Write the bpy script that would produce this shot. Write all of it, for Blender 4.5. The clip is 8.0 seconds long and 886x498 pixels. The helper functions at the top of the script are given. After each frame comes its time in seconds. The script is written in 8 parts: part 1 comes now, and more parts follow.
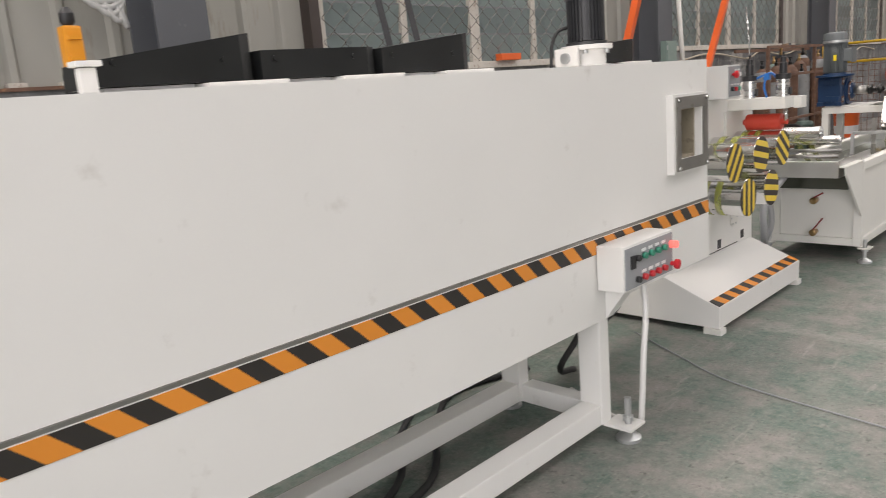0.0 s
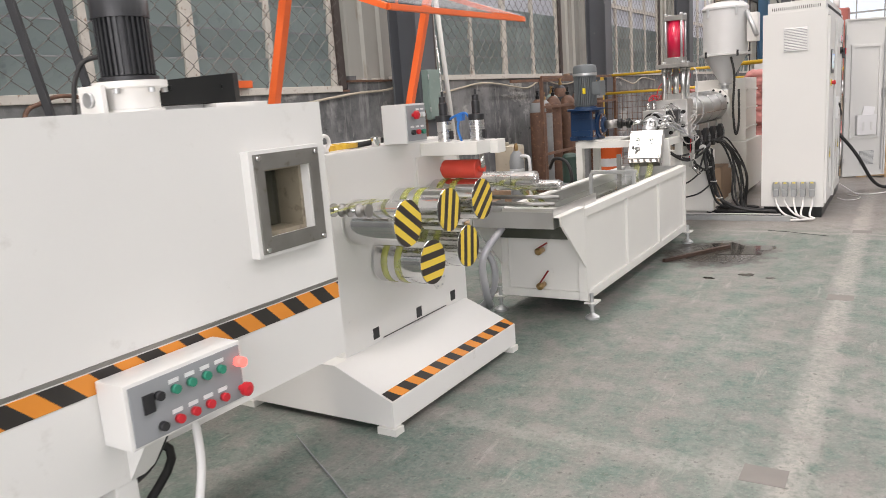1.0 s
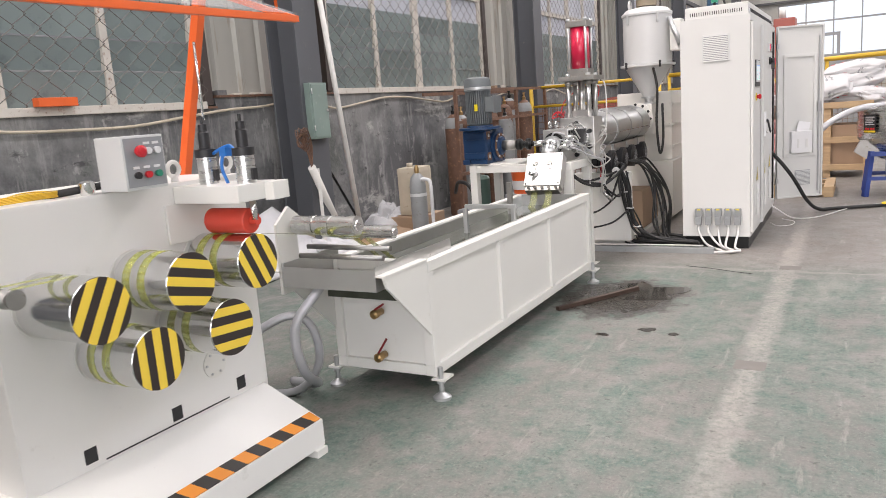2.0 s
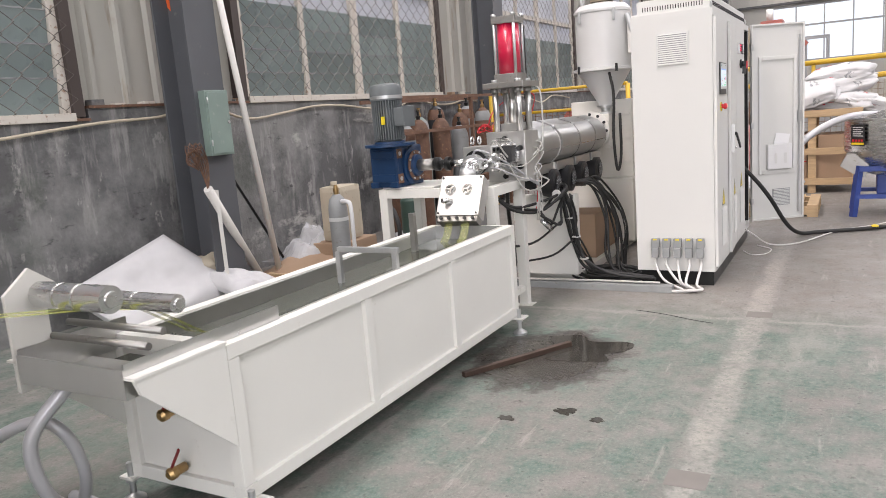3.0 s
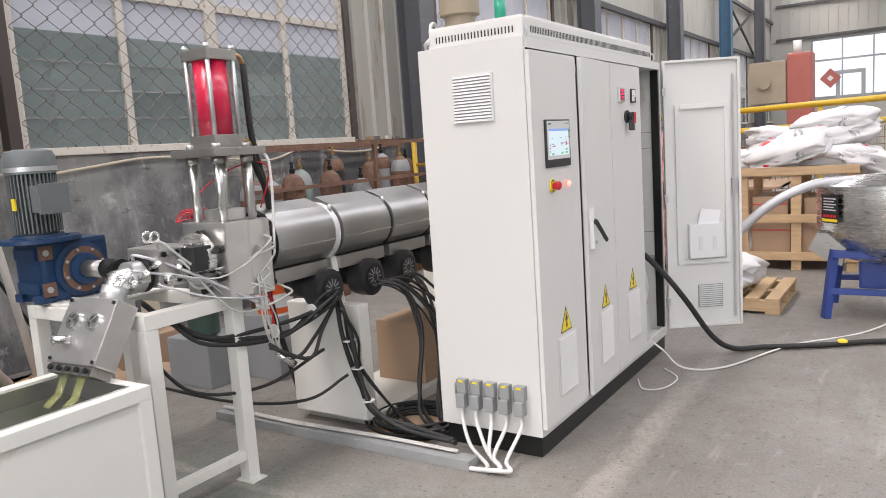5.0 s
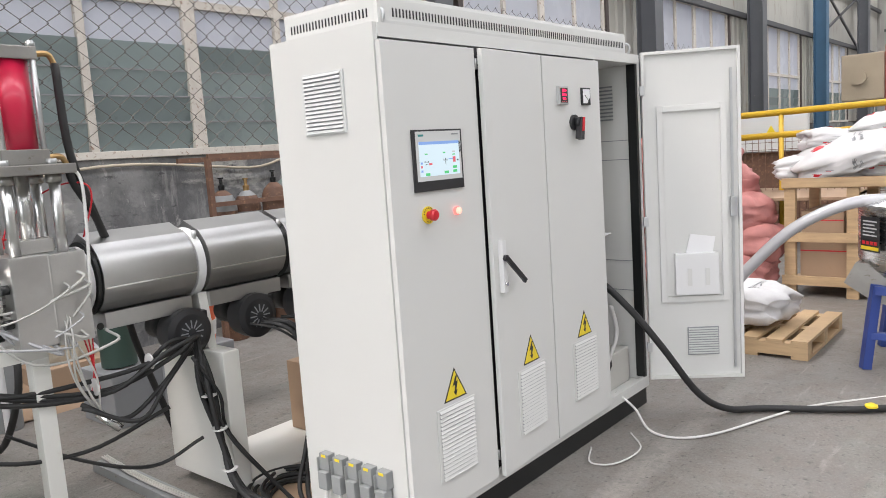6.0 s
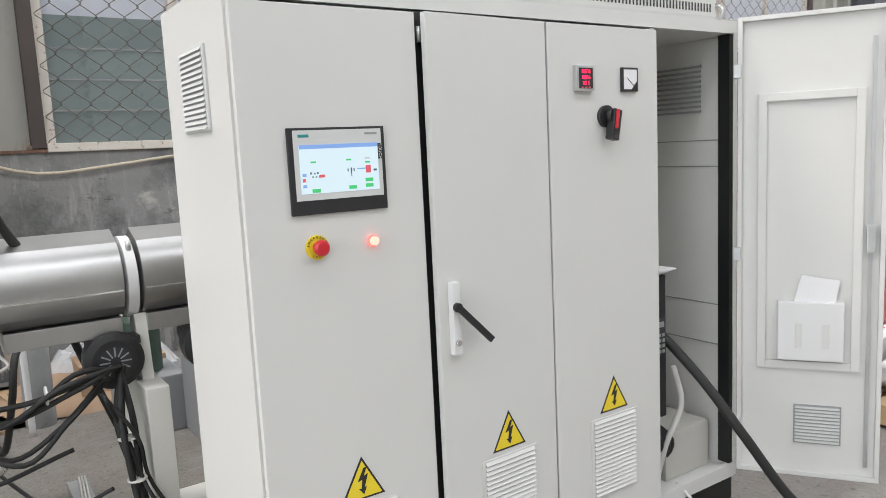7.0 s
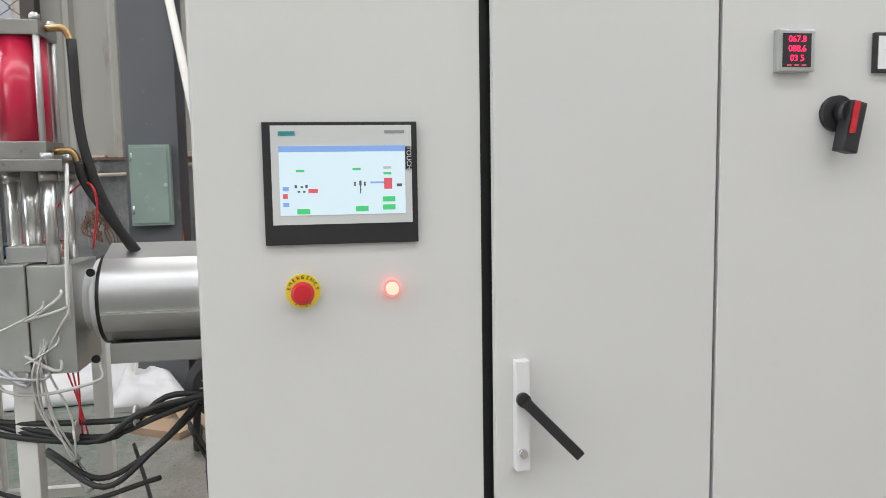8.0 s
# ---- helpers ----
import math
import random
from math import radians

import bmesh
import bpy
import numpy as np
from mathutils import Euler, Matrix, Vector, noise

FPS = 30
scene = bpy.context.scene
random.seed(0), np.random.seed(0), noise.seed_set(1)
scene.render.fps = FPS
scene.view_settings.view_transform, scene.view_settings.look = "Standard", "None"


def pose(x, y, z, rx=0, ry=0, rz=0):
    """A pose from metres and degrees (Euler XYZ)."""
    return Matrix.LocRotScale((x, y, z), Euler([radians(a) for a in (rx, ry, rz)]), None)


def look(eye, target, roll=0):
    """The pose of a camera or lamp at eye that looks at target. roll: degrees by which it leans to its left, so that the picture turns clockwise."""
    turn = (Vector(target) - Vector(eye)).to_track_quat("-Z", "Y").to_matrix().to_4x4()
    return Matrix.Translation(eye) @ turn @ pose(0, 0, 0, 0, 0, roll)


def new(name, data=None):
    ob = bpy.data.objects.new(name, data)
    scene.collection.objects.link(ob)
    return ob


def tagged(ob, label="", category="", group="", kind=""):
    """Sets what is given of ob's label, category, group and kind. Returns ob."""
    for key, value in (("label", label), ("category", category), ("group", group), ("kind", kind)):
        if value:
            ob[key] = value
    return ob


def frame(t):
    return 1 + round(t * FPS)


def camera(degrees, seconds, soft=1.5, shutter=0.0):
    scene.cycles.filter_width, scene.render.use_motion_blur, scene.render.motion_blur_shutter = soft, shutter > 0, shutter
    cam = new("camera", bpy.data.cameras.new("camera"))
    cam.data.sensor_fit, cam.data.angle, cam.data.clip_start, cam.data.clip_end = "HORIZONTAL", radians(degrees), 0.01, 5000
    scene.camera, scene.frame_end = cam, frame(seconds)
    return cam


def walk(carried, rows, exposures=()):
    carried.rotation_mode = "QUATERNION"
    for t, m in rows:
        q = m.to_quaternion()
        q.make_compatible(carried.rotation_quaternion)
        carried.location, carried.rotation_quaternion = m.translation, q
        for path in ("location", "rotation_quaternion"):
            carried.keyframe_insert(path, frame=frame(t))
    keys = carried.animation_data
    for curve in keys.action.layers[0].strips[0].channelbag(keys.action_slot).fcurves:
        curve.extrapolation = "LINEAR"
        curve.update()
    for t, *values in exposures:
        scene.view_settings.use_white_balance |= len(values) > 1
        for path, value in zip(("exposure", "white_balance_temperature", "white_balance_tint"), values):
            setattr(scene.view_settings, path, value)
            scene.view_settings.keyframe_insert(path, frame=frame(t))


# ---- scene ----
cam = camera(61.7, 8.0, 0.5, 0.1)
PATH = [
    (0, (0.399, -8.714, 1.265), (-0.976, -7.321, 0.856), -4.7),
    (0.5, (0.54, -8.157, 1.275), (-0.601, -6.559, 0.892), -4.3),
    (1, (0.588, -7.536, 1.282), (-0.458, -5.875, 0.897), -4.2),
    (1.5, (0.671, -6.944, 1.283), (-0.332, -5.258, 0.894), -4.5),
    (2, (0.734, -6.372, 1.294), (-0.238, -4.663, 0.928), -4.4),
    (3.3, (0.847, -4.887, 1.304), (-0.115, -3.169, 0.953), -4.5),
    (3.5, (0.916, -4.66, 1.332), (-0.055, -2.945, 0.987), -4.6),
    (4, (1.088, -4.031, 1.379), (0.112, -2.317, 1.047), -4.4),
    (4.5, (1.182, -3.464, 1.379), (0.171, -1.763, 1.087), -4.3),
    (5, (1.392, -2.861, 1.409), (0.307, -1.203, 1.141), -3.9),
    (6.3, (1.712, -1.392, 1.42), (0.34, 0.04, 1.162), -3.8),
    (6.5, (1.693, -1.153, 1.412), (0.253, 0.211, 1.152), -3.6),
    (7, (1.685, -0.576, 1.434), (0.04, 0.53, 1.17), -2.8),
    (7.5, (1.525, -0.191, 1.438), (-0.301, 0.585, 1.187), -2.0),
    (8, (1.31, 0.217, 1.408), (-0.661, 0.535, 1.211), -0.9),
]
walk(cam, [(t, look(eye, target, roll)) for t, eye, target, roll in PATH],
     [(0.0, -0.36, 6850, 15.5), (0.5, -0.2, 6800, 15.5), (1.0, -0.08, 6700, 15.5), (1.5, -0.02, 6650, 15.5), (2.0, 0.02, 6600, 16.5), (5.0, 0.02, 6500, 15.5), (6.5, 0.06, 6350, 11), (8.0, 0.02, 6400, 10)])

# ---- light ----
world = bpy.data.worlds.new("overcast")
scene.world = world
world.use_nodes = True
_sky = world.node_tree.nodes.new("ShaderNodeTexSky")
_sky.sky_type = 'NISHITA'
_sky.sun_disc = False
_sky.sun_elevation = radians(50)
_sky.sun_rotation = radians(200)
_sky.dust_density = 4.0
world.node_tree.links.new(_sky.outputs[0], world.node_tree.nodes["Background"].inputs[0])
world.node_tree.nodes["Background"].inputs[1].default_value = 0.2
_sun = new("sun", bpy.data.lights.new("sun", 'SUN'))
_sun.data.energy = 1.2
_sun.data.angle = radians(20)
_sun.data.color = (1.0, 0.96, 0.9)
_sun.matrix_basis = look((0, 0, 30), (6, 16, 0))
SKYLIGHTS = [(-2.4, 10.0), (3.2, 10.0), (8.8, 10.0)]      # centre x, centre y of the roof's translucent strips
for _x, _y in SKYLIGHTS:
    _l = new("skylight_lamp", bpy.data.lights.new("skylight_lamp", 'AREA'))
    _l.data.shape = 'RECTANGLE'
    _l.data.size, _l.data.size_y = 1.8, 46.0
    _l.data.energy = 1400
    _l.data.color = (1.0, 0.985, 0.96)
    _l.matrix_basis = pose(_x, _y, 7.75)

_l = new("south_fill_lamp", bpy.data.lights.new("south_fill_lamp", 'AREA'))     # fill light towards +y, added in the unseen south end
_l.data.shape = 'RECTANGLE'
_l.data.size, _l.data.size_y = 10.0, 4.8
_l.data.energy = 650
_l.data.color = (0.97, 0.985, 1.0)
_l.matrix_basis = look((4.5, -13.95, 2.6), (4.5, 0, 2.2))

# ---- materials ----
def mat(name, col, rough=0.5, metal=0.0, var=0.06, scale=3.0, bump=0.02, fine=80.0, spec=0.5, dirt=None, dirt_at=0.62, coat=0.0, stretch=(1, 1, 1)):
    """A surface with broad and fine variation of colour, roughness and relief; dirt: the colour of its stains."""
    m = bpy.data.materials.new(name)
    m.use_nodes = True
    nt = m.node_tree
    b = nt.nodes["Principled BSDF"]
    tc = nt.nodes.new("ShaderNodeTexCoord")
    mp = nt.nodes.new("ShaderNodeMapping")
    mp.inputs["Scale"].default_value = stretch
    nt.links.new(tc.outputs["Object"], mp.inputs[0])
    big = nt.nodes.new("ShaderNodeTexNoise")
    big.inputs["Scale"].default_value = scale
    big.inputs["Detail"].default_value = 6
    small = nt.nodes.new("ShaderNodeTexNoise")
    small.inputs["Scale"].default_value = fine
    small.inputs["Detail"].default_value = 3
    for n in (big, small):
        nt.links.new(mp.outputs[0], n.inputs["Vector"])
    mul = nt.nodes.new("ShaderNodeMix")
    mul.data_type = 'RGBA'
    lo = [max(0, c * (1 - var * 1.5)) for c in col]
    hi = [min(1, c * (1 + var)) for c in col]
    mul.inputs[6].default_value = (*lo, 1)
    mul.inputs[7].default_value = (*hi, 1)
    nt.links.new(big.outputs[0], mul.inputs[0])
    out = mul.outputs[2]
    if dirt:
        ramp = nt.nodes.new("ShaderNodeMapRange")
        ramp.inputs[1].default_value, ramp.inputs[2].default_value = dirt_at, dirt_at + 0.12
        n3 = nt.nodes.new("ShaderNodeTexNoise")
        n3.inputs["Scale"].default_value = scale * 2.7
        n3.inputs["Detail"].default_value = 9
        n3.inputs["Roughness"].default_value = 0.65
        nt.links.new(mp.outputs[0], n3.inputs["Vector"])
        nt.links.new(n3.outputs[0], ramp.inputs[0])
        mx = nt.nodes.new("ShaderNodeMix")
        mx.data_type = 'RGBA'
        nt.links.new(ramp.outputs[0], mx.inputs[0])
        nt.links.new(out, mx.inputs[6])
        mx.inputs[7].default_value = (*dirt, 1)
        out = mx.outputs[2]
    nt.links.new(out, b.inputs["Base Color"])
    rr = nt.nodes.new("ShaderNodeMapRange")
    rr.inputs[3].default_value, rr.inputs[4].default_value = max(0.02, rough - 0.08), min(1, rough + 0.1)
    nt.links.new(big.outputs[0], rr.inputs[0])
    nt.links.new(rr.outputs[0], b.inputs["Roughness"])
    b.inputs["Metallic"].default_value = metal
    b.inputs["Specular IOR Level"].default_value = spec
    b.inputs["Coat Weight"].default_value = coat
    if bump:
        bp = nt.nodes.new("ShaderNodeBump")
        bp.inputs["Strength"].default_value = bump
        bp.inputs["Distance"].default_value = 0.01
        nt.links.new(small.outputs[0], bp.inputs["Height"])
        nt.links.new(bp.outputs[0], b.inputs["Normal"])
    return m


def stripes(name, a, b, width, axis, lean=0.0, rough=0.45, shift=0.0):
    """Diagonal hazard stripes, painted. axis: the two object axes across which they run, e.g. (1, 2)."""
    m = mat(name, a, rough)
    nt = m.node_tree
    p = nt.nodes["Principled BSDF"]
    tc = [n for n in nt.nodes if n.type == 'TEX_COORD'][0]
    sep = nt.nodes.new("ShaderNodeSeparateXYZ")
    nt.links.new(tc.outputs["Object"], sep.inputs[0])

    def op(kind, x, y):
        n = nt.nodes.new("ShaderNodeMath")
        n.operation = kind
        for i, v in enumerate((x, y)):
            if isinstance(v, (int, float)):
                n.inputs[i].default_value = v
            else:
                nt.links.new(v, n.inputs[i])
        return n.outputs[0]
    s = op('ADD', sep.outputs[axis[0]], op('MULTIPLY', sep.outputs[axis[1]], lean))
    s = op('FLOORED_MODULO', op('DIVIDE', op('ADD', s, shift), 2 * width), 1.0)
    s = op('GREATER_THAN', s, 0.5)
    mx = nt.nodes.new("ShaderNodeMix")
    mx.data_type = 'RGBA'
    old = p.inputs["Base Color"].links[0].from_socket
    nt.links.new(s, mx.inputs[0])
    nt.links.new(old, mx.inputs[6])
    mx.inputs[7].default_value = (*b, 1)
    nt.links.new(mx.outputs[2], p.inputs["Base Color"])
    return m


def glow(name, col, strength):
    m = bpy.data.materials.new(name)
    m.use_nodes = True
    b = m.node_tree.nodes["Principled BSDF"]
    b.inputs["Base Color"].default_value = (*[0.3 * c for c in col], 1)
    b.inputs["Emission Color"].default_value = (*col, 1)
    b.inputs["Emission Strength"].default_value = strength
    b.inputs["Roughness"].default_value = 0.3
    return m


def clear(name, col, rough=0.05, alpha=0.25, ior=1.45):
    """Thin clear sheet: part see-through, part glossy surface."""
    m = mat(name, col, rough, bump=0.0)
    m.node_tree.nodes["Principled BSDF"].inputs["Alpha"].default_value = alpha
    return m


def lit_through(name, col, share, rough=0.25):
    """Frosted sheet that lets part of the light behind it through, scattered."""
    m = mat(name, col, rough, var=0.12, scale=2.0, bump=0.01, dirt=[c * 0.6 for c in col], dirt_at=0.6)
    nt = m.node_tree
    t = nt.nodes.new("ShaderNodeBsdfTranslucent")
    t.inputs[0].default_value = (*col, 1)
    mx = nt.nodes.new("ShaderNodeMixShader")
    mx.inputs[0].default_value = share
    nt.links.new(nt.nodes["Principled BSDF"].outputs[0], mx.inputs[1])
    nt.links.new(t.outputs[0], mx.inputs[2])
    nt.links.new(mx.outputs[0], nt.nodes["Material Output"].inputs[0])
    return m


WHITE = mat("white_paint", (0.72, 0.712, 0.685), 0.38, var=0.03, bump=0.03, fine=260, dirt=(0.6, 0.585, 0.55), dirt_at=0.64)
CREAM = mat("cream_paint", (0.7, 0.69, 0.65), 0.42, var=0.04, bump=0.03, fine=200, dirt=(0.55, 0.52, 0.46), dirt_at=0.66)
CAB = mat("light_grey_powder_coat", (0.63, 0.63, 0.61), 0.42, var=0.02, bump=0.06, fine=420, dirt=(0.58, 0.57, 0.54), dirt_at=0.7)
CABIN = mat("cabinet_inside_grey", (0.55, 0.54, 0.5), 0.5, var=0.05)
BOXGREY = mat("box_grey", (0.6, 0.61, 0.6), 0.45, var=0.03, bump=0.05, fine=300)
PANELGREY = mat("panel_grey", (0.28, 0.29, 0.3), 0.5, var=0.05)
STEEL = mat("stainless_steel", (0.66, 0.66, 0.65), 0.26, 1.0, var=0.12, scale=6, bump=0.015, fine=300, stretch=(1, 1, 8))
CHROME = mat("chrome", (0.72, 0.72, 0.715), 0.12, 1.0, var=0.03, bump=0.0)
COVER = mat("heater_cover_sheet", (0.47, 0.47, 0.465), 0.36, 1.0, var=0.12, scale=5, bump=0.03, fine=60)
BRUSHED = mat("brushed_sheet", (0.62, 0.62, 0.61), 0.3, 1.0, var=0.1, scale=4, bump=0.02, fine=200)
IRON = mat("machined_iron", (0.36, 0.35, 0.33), 0.4, 0.9, var=0.2, scale=9, bump=0.05, dirt=(0.2, 0.17, 0.13), dirt_at=0.6)
GALV = mat("galvanised", (0.55, 0.56, 0.56), 0.4, 0.8, var=0.14, scale=12, bump=0.02)
BLACK = mat("black_plastic", (0.02, 0.02, 0.022), 0.45, var=0.2, bump=0.03, fine=200)
RUBBER = mat("black_rubber", (0.018, 0.018, 0.018), 0.6, var=0.3, bump=0.05, fine=150)
BLACKPAINT = mat("black_gloss_paint", (0.013, 0.014, 0.014), 0.3, var=0.3, scale=5, bump=0.02, spec=0.35, dirt=(0.04, 0.043, 0.04), dirt_at=0.66)
MOTORGREY = mat("motor_grey", (0.13, 0.145, 0.15), 0.5, var=0.15, scale=10, bump=0.05)
DARKMOTOR = mat("dark_motor", (0.026, 0.027, 0.03), 0.4, var=0.2, bump=0.04)
BLUE = mat("gearbox_blue", (0.008, 0.036, 0.1), 0.4, var=0.3, scale=12, bump=0.06, dirt=(0.02, 0.04, 0.08), dirt_at=0.6)
STANDBLUE = mat("stand_blue", (0.03, 0.06, 0.25), 0.45, var=0.15, dirt=(0.1, 0.1, 0.14), dirt_at=0.66)
TUBEBLUE = mat("tube_blue", (0.02, 0.16, 0.5), 0.35, var=0.1)
RED = mat("cylinder_red", (0.56, 0.012, 0.055), 0.3, var=0.06, coat=0.3)
ROLLRED = mat("red_rubber_roll", (0.6, 0.06, 0.035), 0.45, var=0.1, bump=0.04)
BUTTONRED = mat("button_red", (0.55, 0.02, 0.03), 0.3, var=0.03)
BUTTONGREEN = mat("button_green", (0.02, 0.22, 0.14), 0.35, var=0.05)
BUTTONWHITE = mat("button_white", (0.7, 0.7, 0.7), 0.35, var=0.03)
ORANGE = mat("orange_paint", (0.78, 0.13, 0.025), 0.4, var=0.08, scale=7, dirt=(0.5, 0.12, 0.04), dirt_at=0.66)
HOISTYELLOW = mat("hoist_amber", (0.75, 0.3, 0.02), 0.4, var=0.1)
YELLOW = mat("rail_yellow", (0.6, 0.38, 0.03), 0.5, var=0.1, scale=6, dirt=(0.3, 0.2, 0.06), dirt_at=0.62)
SIGNYELLOW = mat("sign_yellow", (0.8, 0.62, 0.03), 0.4, var=0.03)
HAZARD = stripes("hazard_tape", (0.7, 0.25, 0.03), (0.025, 0.022, 0.02), 0.062, (1, 2), 1.0)
DISC = stripes("striped_disc", (0.78, 0.56, 0.06), (0.03, 0.022, 0.02), 0.0295, (1, 2), 0.0, shift=0.0148)
STRAP = clear("yellow_green_strap", (0.52, 0.55, 0.1), 0.25, 0.45)
WETSTRAP = clear("wet_strap", (0.42, 0.44, 0.16), 0.12, 0.32)
DIESTEEL = mat("satin_steel", (0.6, 0.595, 0.58), 0.32, 0.9, var=0.15, scale=8, bump=0.04, fine=140, dirt=(0.42, 0.4, 0.36), dirt_at=0.64)
PINK = mat("pink_sack", (0.48, 0.2, 0.185), 0.7, var=0.25, scale=8, bump=0.2, fine=120)
SACK = mat("white_woven_sack", (0.6, 0.595, 0.6), 0.55, var=0.1, scale=7, bump=0.15, fine=160)
WOOD = mat("pale_wood", (0.5, 0.35, 0.2), 0.65, var=0.25, scale=5, bump=0.1, stretch=(1, 1, 7), dirt=(0.3, 0.2, 0.11), dirt_at=0.62)
CARD = mat("cardboard", (0.37, 0.255, 0.17), 0.8, var=0.12, scale=4, bump=0.04, dirt=(0.3, 0.19, 0.11), dirt_at=0.64)
RUSTY = mat("rusty_bottle", (0.16, 0.085, 0.055), 0.65, var=0.4, scale=9, bump=0.1, dirt=(0.3, 0.16, 0.09), dirt_at=0.56)
BOTTLE = mat("bottle_grey", (0.28, 0.29, 0.29), 0.5, var=0.2, scale=8, dirt=(0.16, 0.13, 0.1), dirt_at=0.62)
COLUMN = mat("column_grey", (0.1, 0.105, 0.115), 0.55, var=0.15, scale=3, dirt=(0.2, 0.2, 0.19), dirt_at=0.64)
COLBLUE = mat("column_blue", (0.05, 0.13, 0.22), 0.55, var=0.15)
GREENBOX = mat("green_grey_steel", (0.22, 0.29, 0.26), 0.5, var=0.15, scale=4, dirt=(0.3, 0.34, 0.31), dirt_at=0.6)
CLAD = mat("cladding", (0.4, 0.39, 0.35), 0.55, var=0.16, scale=2.2, dirt=(0.27, 0.23, 0.18), dirt_at=0.57, stretch=(1, 1, 0.22))
FRAMEWHITE = mat("old_white_frame", (0.6, 0.56, 0.5), 0.6, var=0.1, scale=10, bump=0.15, fine=60, dirt=(0.27, 0.17, 0.11), dirt_at=0.57)
BROWN = mat("brown_frame", (0.06, 0.045, 0.04), 0.5, var=0.2)
LOUVRE = lit_through("louvre_glass", (0.34, 0.4, 0.39), 0.4)
_nt = LOUVRE.node_tree                                      # each blade a little different
_old = _nt.nodes["Principled BSDF"].inputs["Base Color"].links[0].from_socket
_info, _rng, _hsv = _nt.nodes.new("ShaderNodeObjectInfo"), _nt.nodes.new("ShaderNodeMapRange"), _nt.nodes.new("ShaderNodeHueSaturation")
_rng.inputs[3].default_value, _rng.inputs[4].default_value = 0.72, 1.2
_nt.links.new(_info.outputs["Random"], _rng.inputs[0])
_nt.links.new(_rng.outputs[0], _hsv.inputs["Value"])
_nt.links.new(_old, _hsv.inputs["Color"])
_nt.links.new(_hsv.outputs[0], _nt.nodes["Principled BSDF"].inputs["Base Color"])
PALE = lit_through("pale_pane", (0.75, 0.76, 0.78), 0.75)
LINK = mat("link_wire", (0.17, 0.155, 0.14), 0.6, 0.3, var=0.2)
WHITECABLE = mat("white_cable", (0.68, 0.67, 0.65), 0.45, var=0.05)
PAPER = mat("paper", (0.78, 0.78, 0.79), 0.6, var=0.02)
WATER = mat("tank_water", (0.05, 0.055, 0.04), 0.04, var=0.3, bump=0.06, fine=9)
PUDDLE = mat("wet_floor", (0.045, 0.042, 0.036), 0.06, var=0.3, scale=5, bump=0.01, fine=20)
SCREEN = glow("lit_screen", (0.68, 0.82, 0.88), 0.78)
SCREENBAR = glow("screen_blue", (0.25, 0.42, 0.8), 0.7)
SCREENGREEN = glow("screen_green", (0.08, 0.62, 0.2), 0.7)
SCREENRED = glow("screen_red", (0.75, 0.12, 0.15), 0.7)
SCREENDARK = glow("screen_dark", (0.15, 0.2, 0.22), 0.3)
LAMPRED = glow("lamp_red", (1.0, 0.12, 0.1), 2.5)
LAMPWARM = glow("lamp_warm", (1.0, 0.4, 0.3), 1.8)
DIGIT = glow("led_red", (1.0, 0.02, 0.1), 2.2)
BEACON = glow("beacon_green", (0.02, 0.45, 0.28), 0.4)
ACRYLIC = clear("clear_sheet", (0.75, 0.78, 0.8), 0.08, 0.22)
BEIGE = mat("beige_plastic", (0.5, 0.44, 0.34), 0.6, var=0.15, scale=6, dirt=(0.3, 0.25, 0.18), dirt_at=0.6)
FOIL = clear("clear_film", (0.7, 0.71, 0.72), 0.2, 0.6)
OLIVE = mat("dark_green_paint", (0.04, 0.075, 0.06), 0.5, var=0.2)
PRESSRED = mat("machine_red", (0.35, 0.1, 0.08), 0.5, var=0.15)
PRESSTAN = mat("machine_tan", (0.3, 0.25, 0.18), 0.55, var=0.12)
SOCKET = mat("socket_grey", (0.28, 0.29, 0.29), 0.5, var=0.08)
ROOF = mat("roof_sheet", (0.5, 0.5, 0.48), 0.6, var=0.1)
ARMOUR = mat("ribbed_hose", (0.5, 0.5, 0.52), 0.3, 0.3, var=0.1)
HOSEYELLOW = mat("yellow_hose", (0.72, 0.45, 0.03), 0.4, var=0.1)
LEVERRED = mat("dull_red_lever", (0.22, 0.02, 0.02), 0.4, var=0.1)
# cladding of the far end, its weaker light put into a darker colour
FARCLAD = mat("dim_far_cladding", (0.33, 0.325, 0.3), 0.6, var=0.14, scale=1.2, dirt=(0.24, 0.22, 0.19), dirt_at=0.58, stretch=(1, 1, 0.25))
POLEWHITE = mat("scuffed_white_pole", (0.68, 0.66, 0.62), 0.5, var=0.08, scale=9, bump=0.06, dirt=(0.36, 0.31, 0.26), dirt_at=0.62)
HOPPERGREY = mat("hopper_grey_white", (0.58, 0.585, 0.58), 0.38, var=0.03, bump=0.03, fine=220)
HEATMETAL = mat("heat_dulled_metal", (0.3, 0.29, 0.27), 0.42, 0.85, var=0.2, scale=14, bump=0.03, dirt=(0.2, 0.18, 0.15), dirt_at=0.6)
SCORCHED = mat("scorched_lining", (0.3, 0.26, 0.19), 0.6, var=0.25, scale=9, bump=0.08, dirt=(0.16, 0.13, 0.09), dirt_at=0.56)
GLASSLEAD = mat("glass_fibre_lead", (0.5, 0.49, 0.465), 0.6, var=0.15, scale=30)
GIRT = mat("dark_girt_steel", (0.055, 0.055, 0.058), 0.6, var=0.2)
BRASS = mat("brass", (0.45, 0.3, 0.14), 0.35, 1.0, var=0.15)


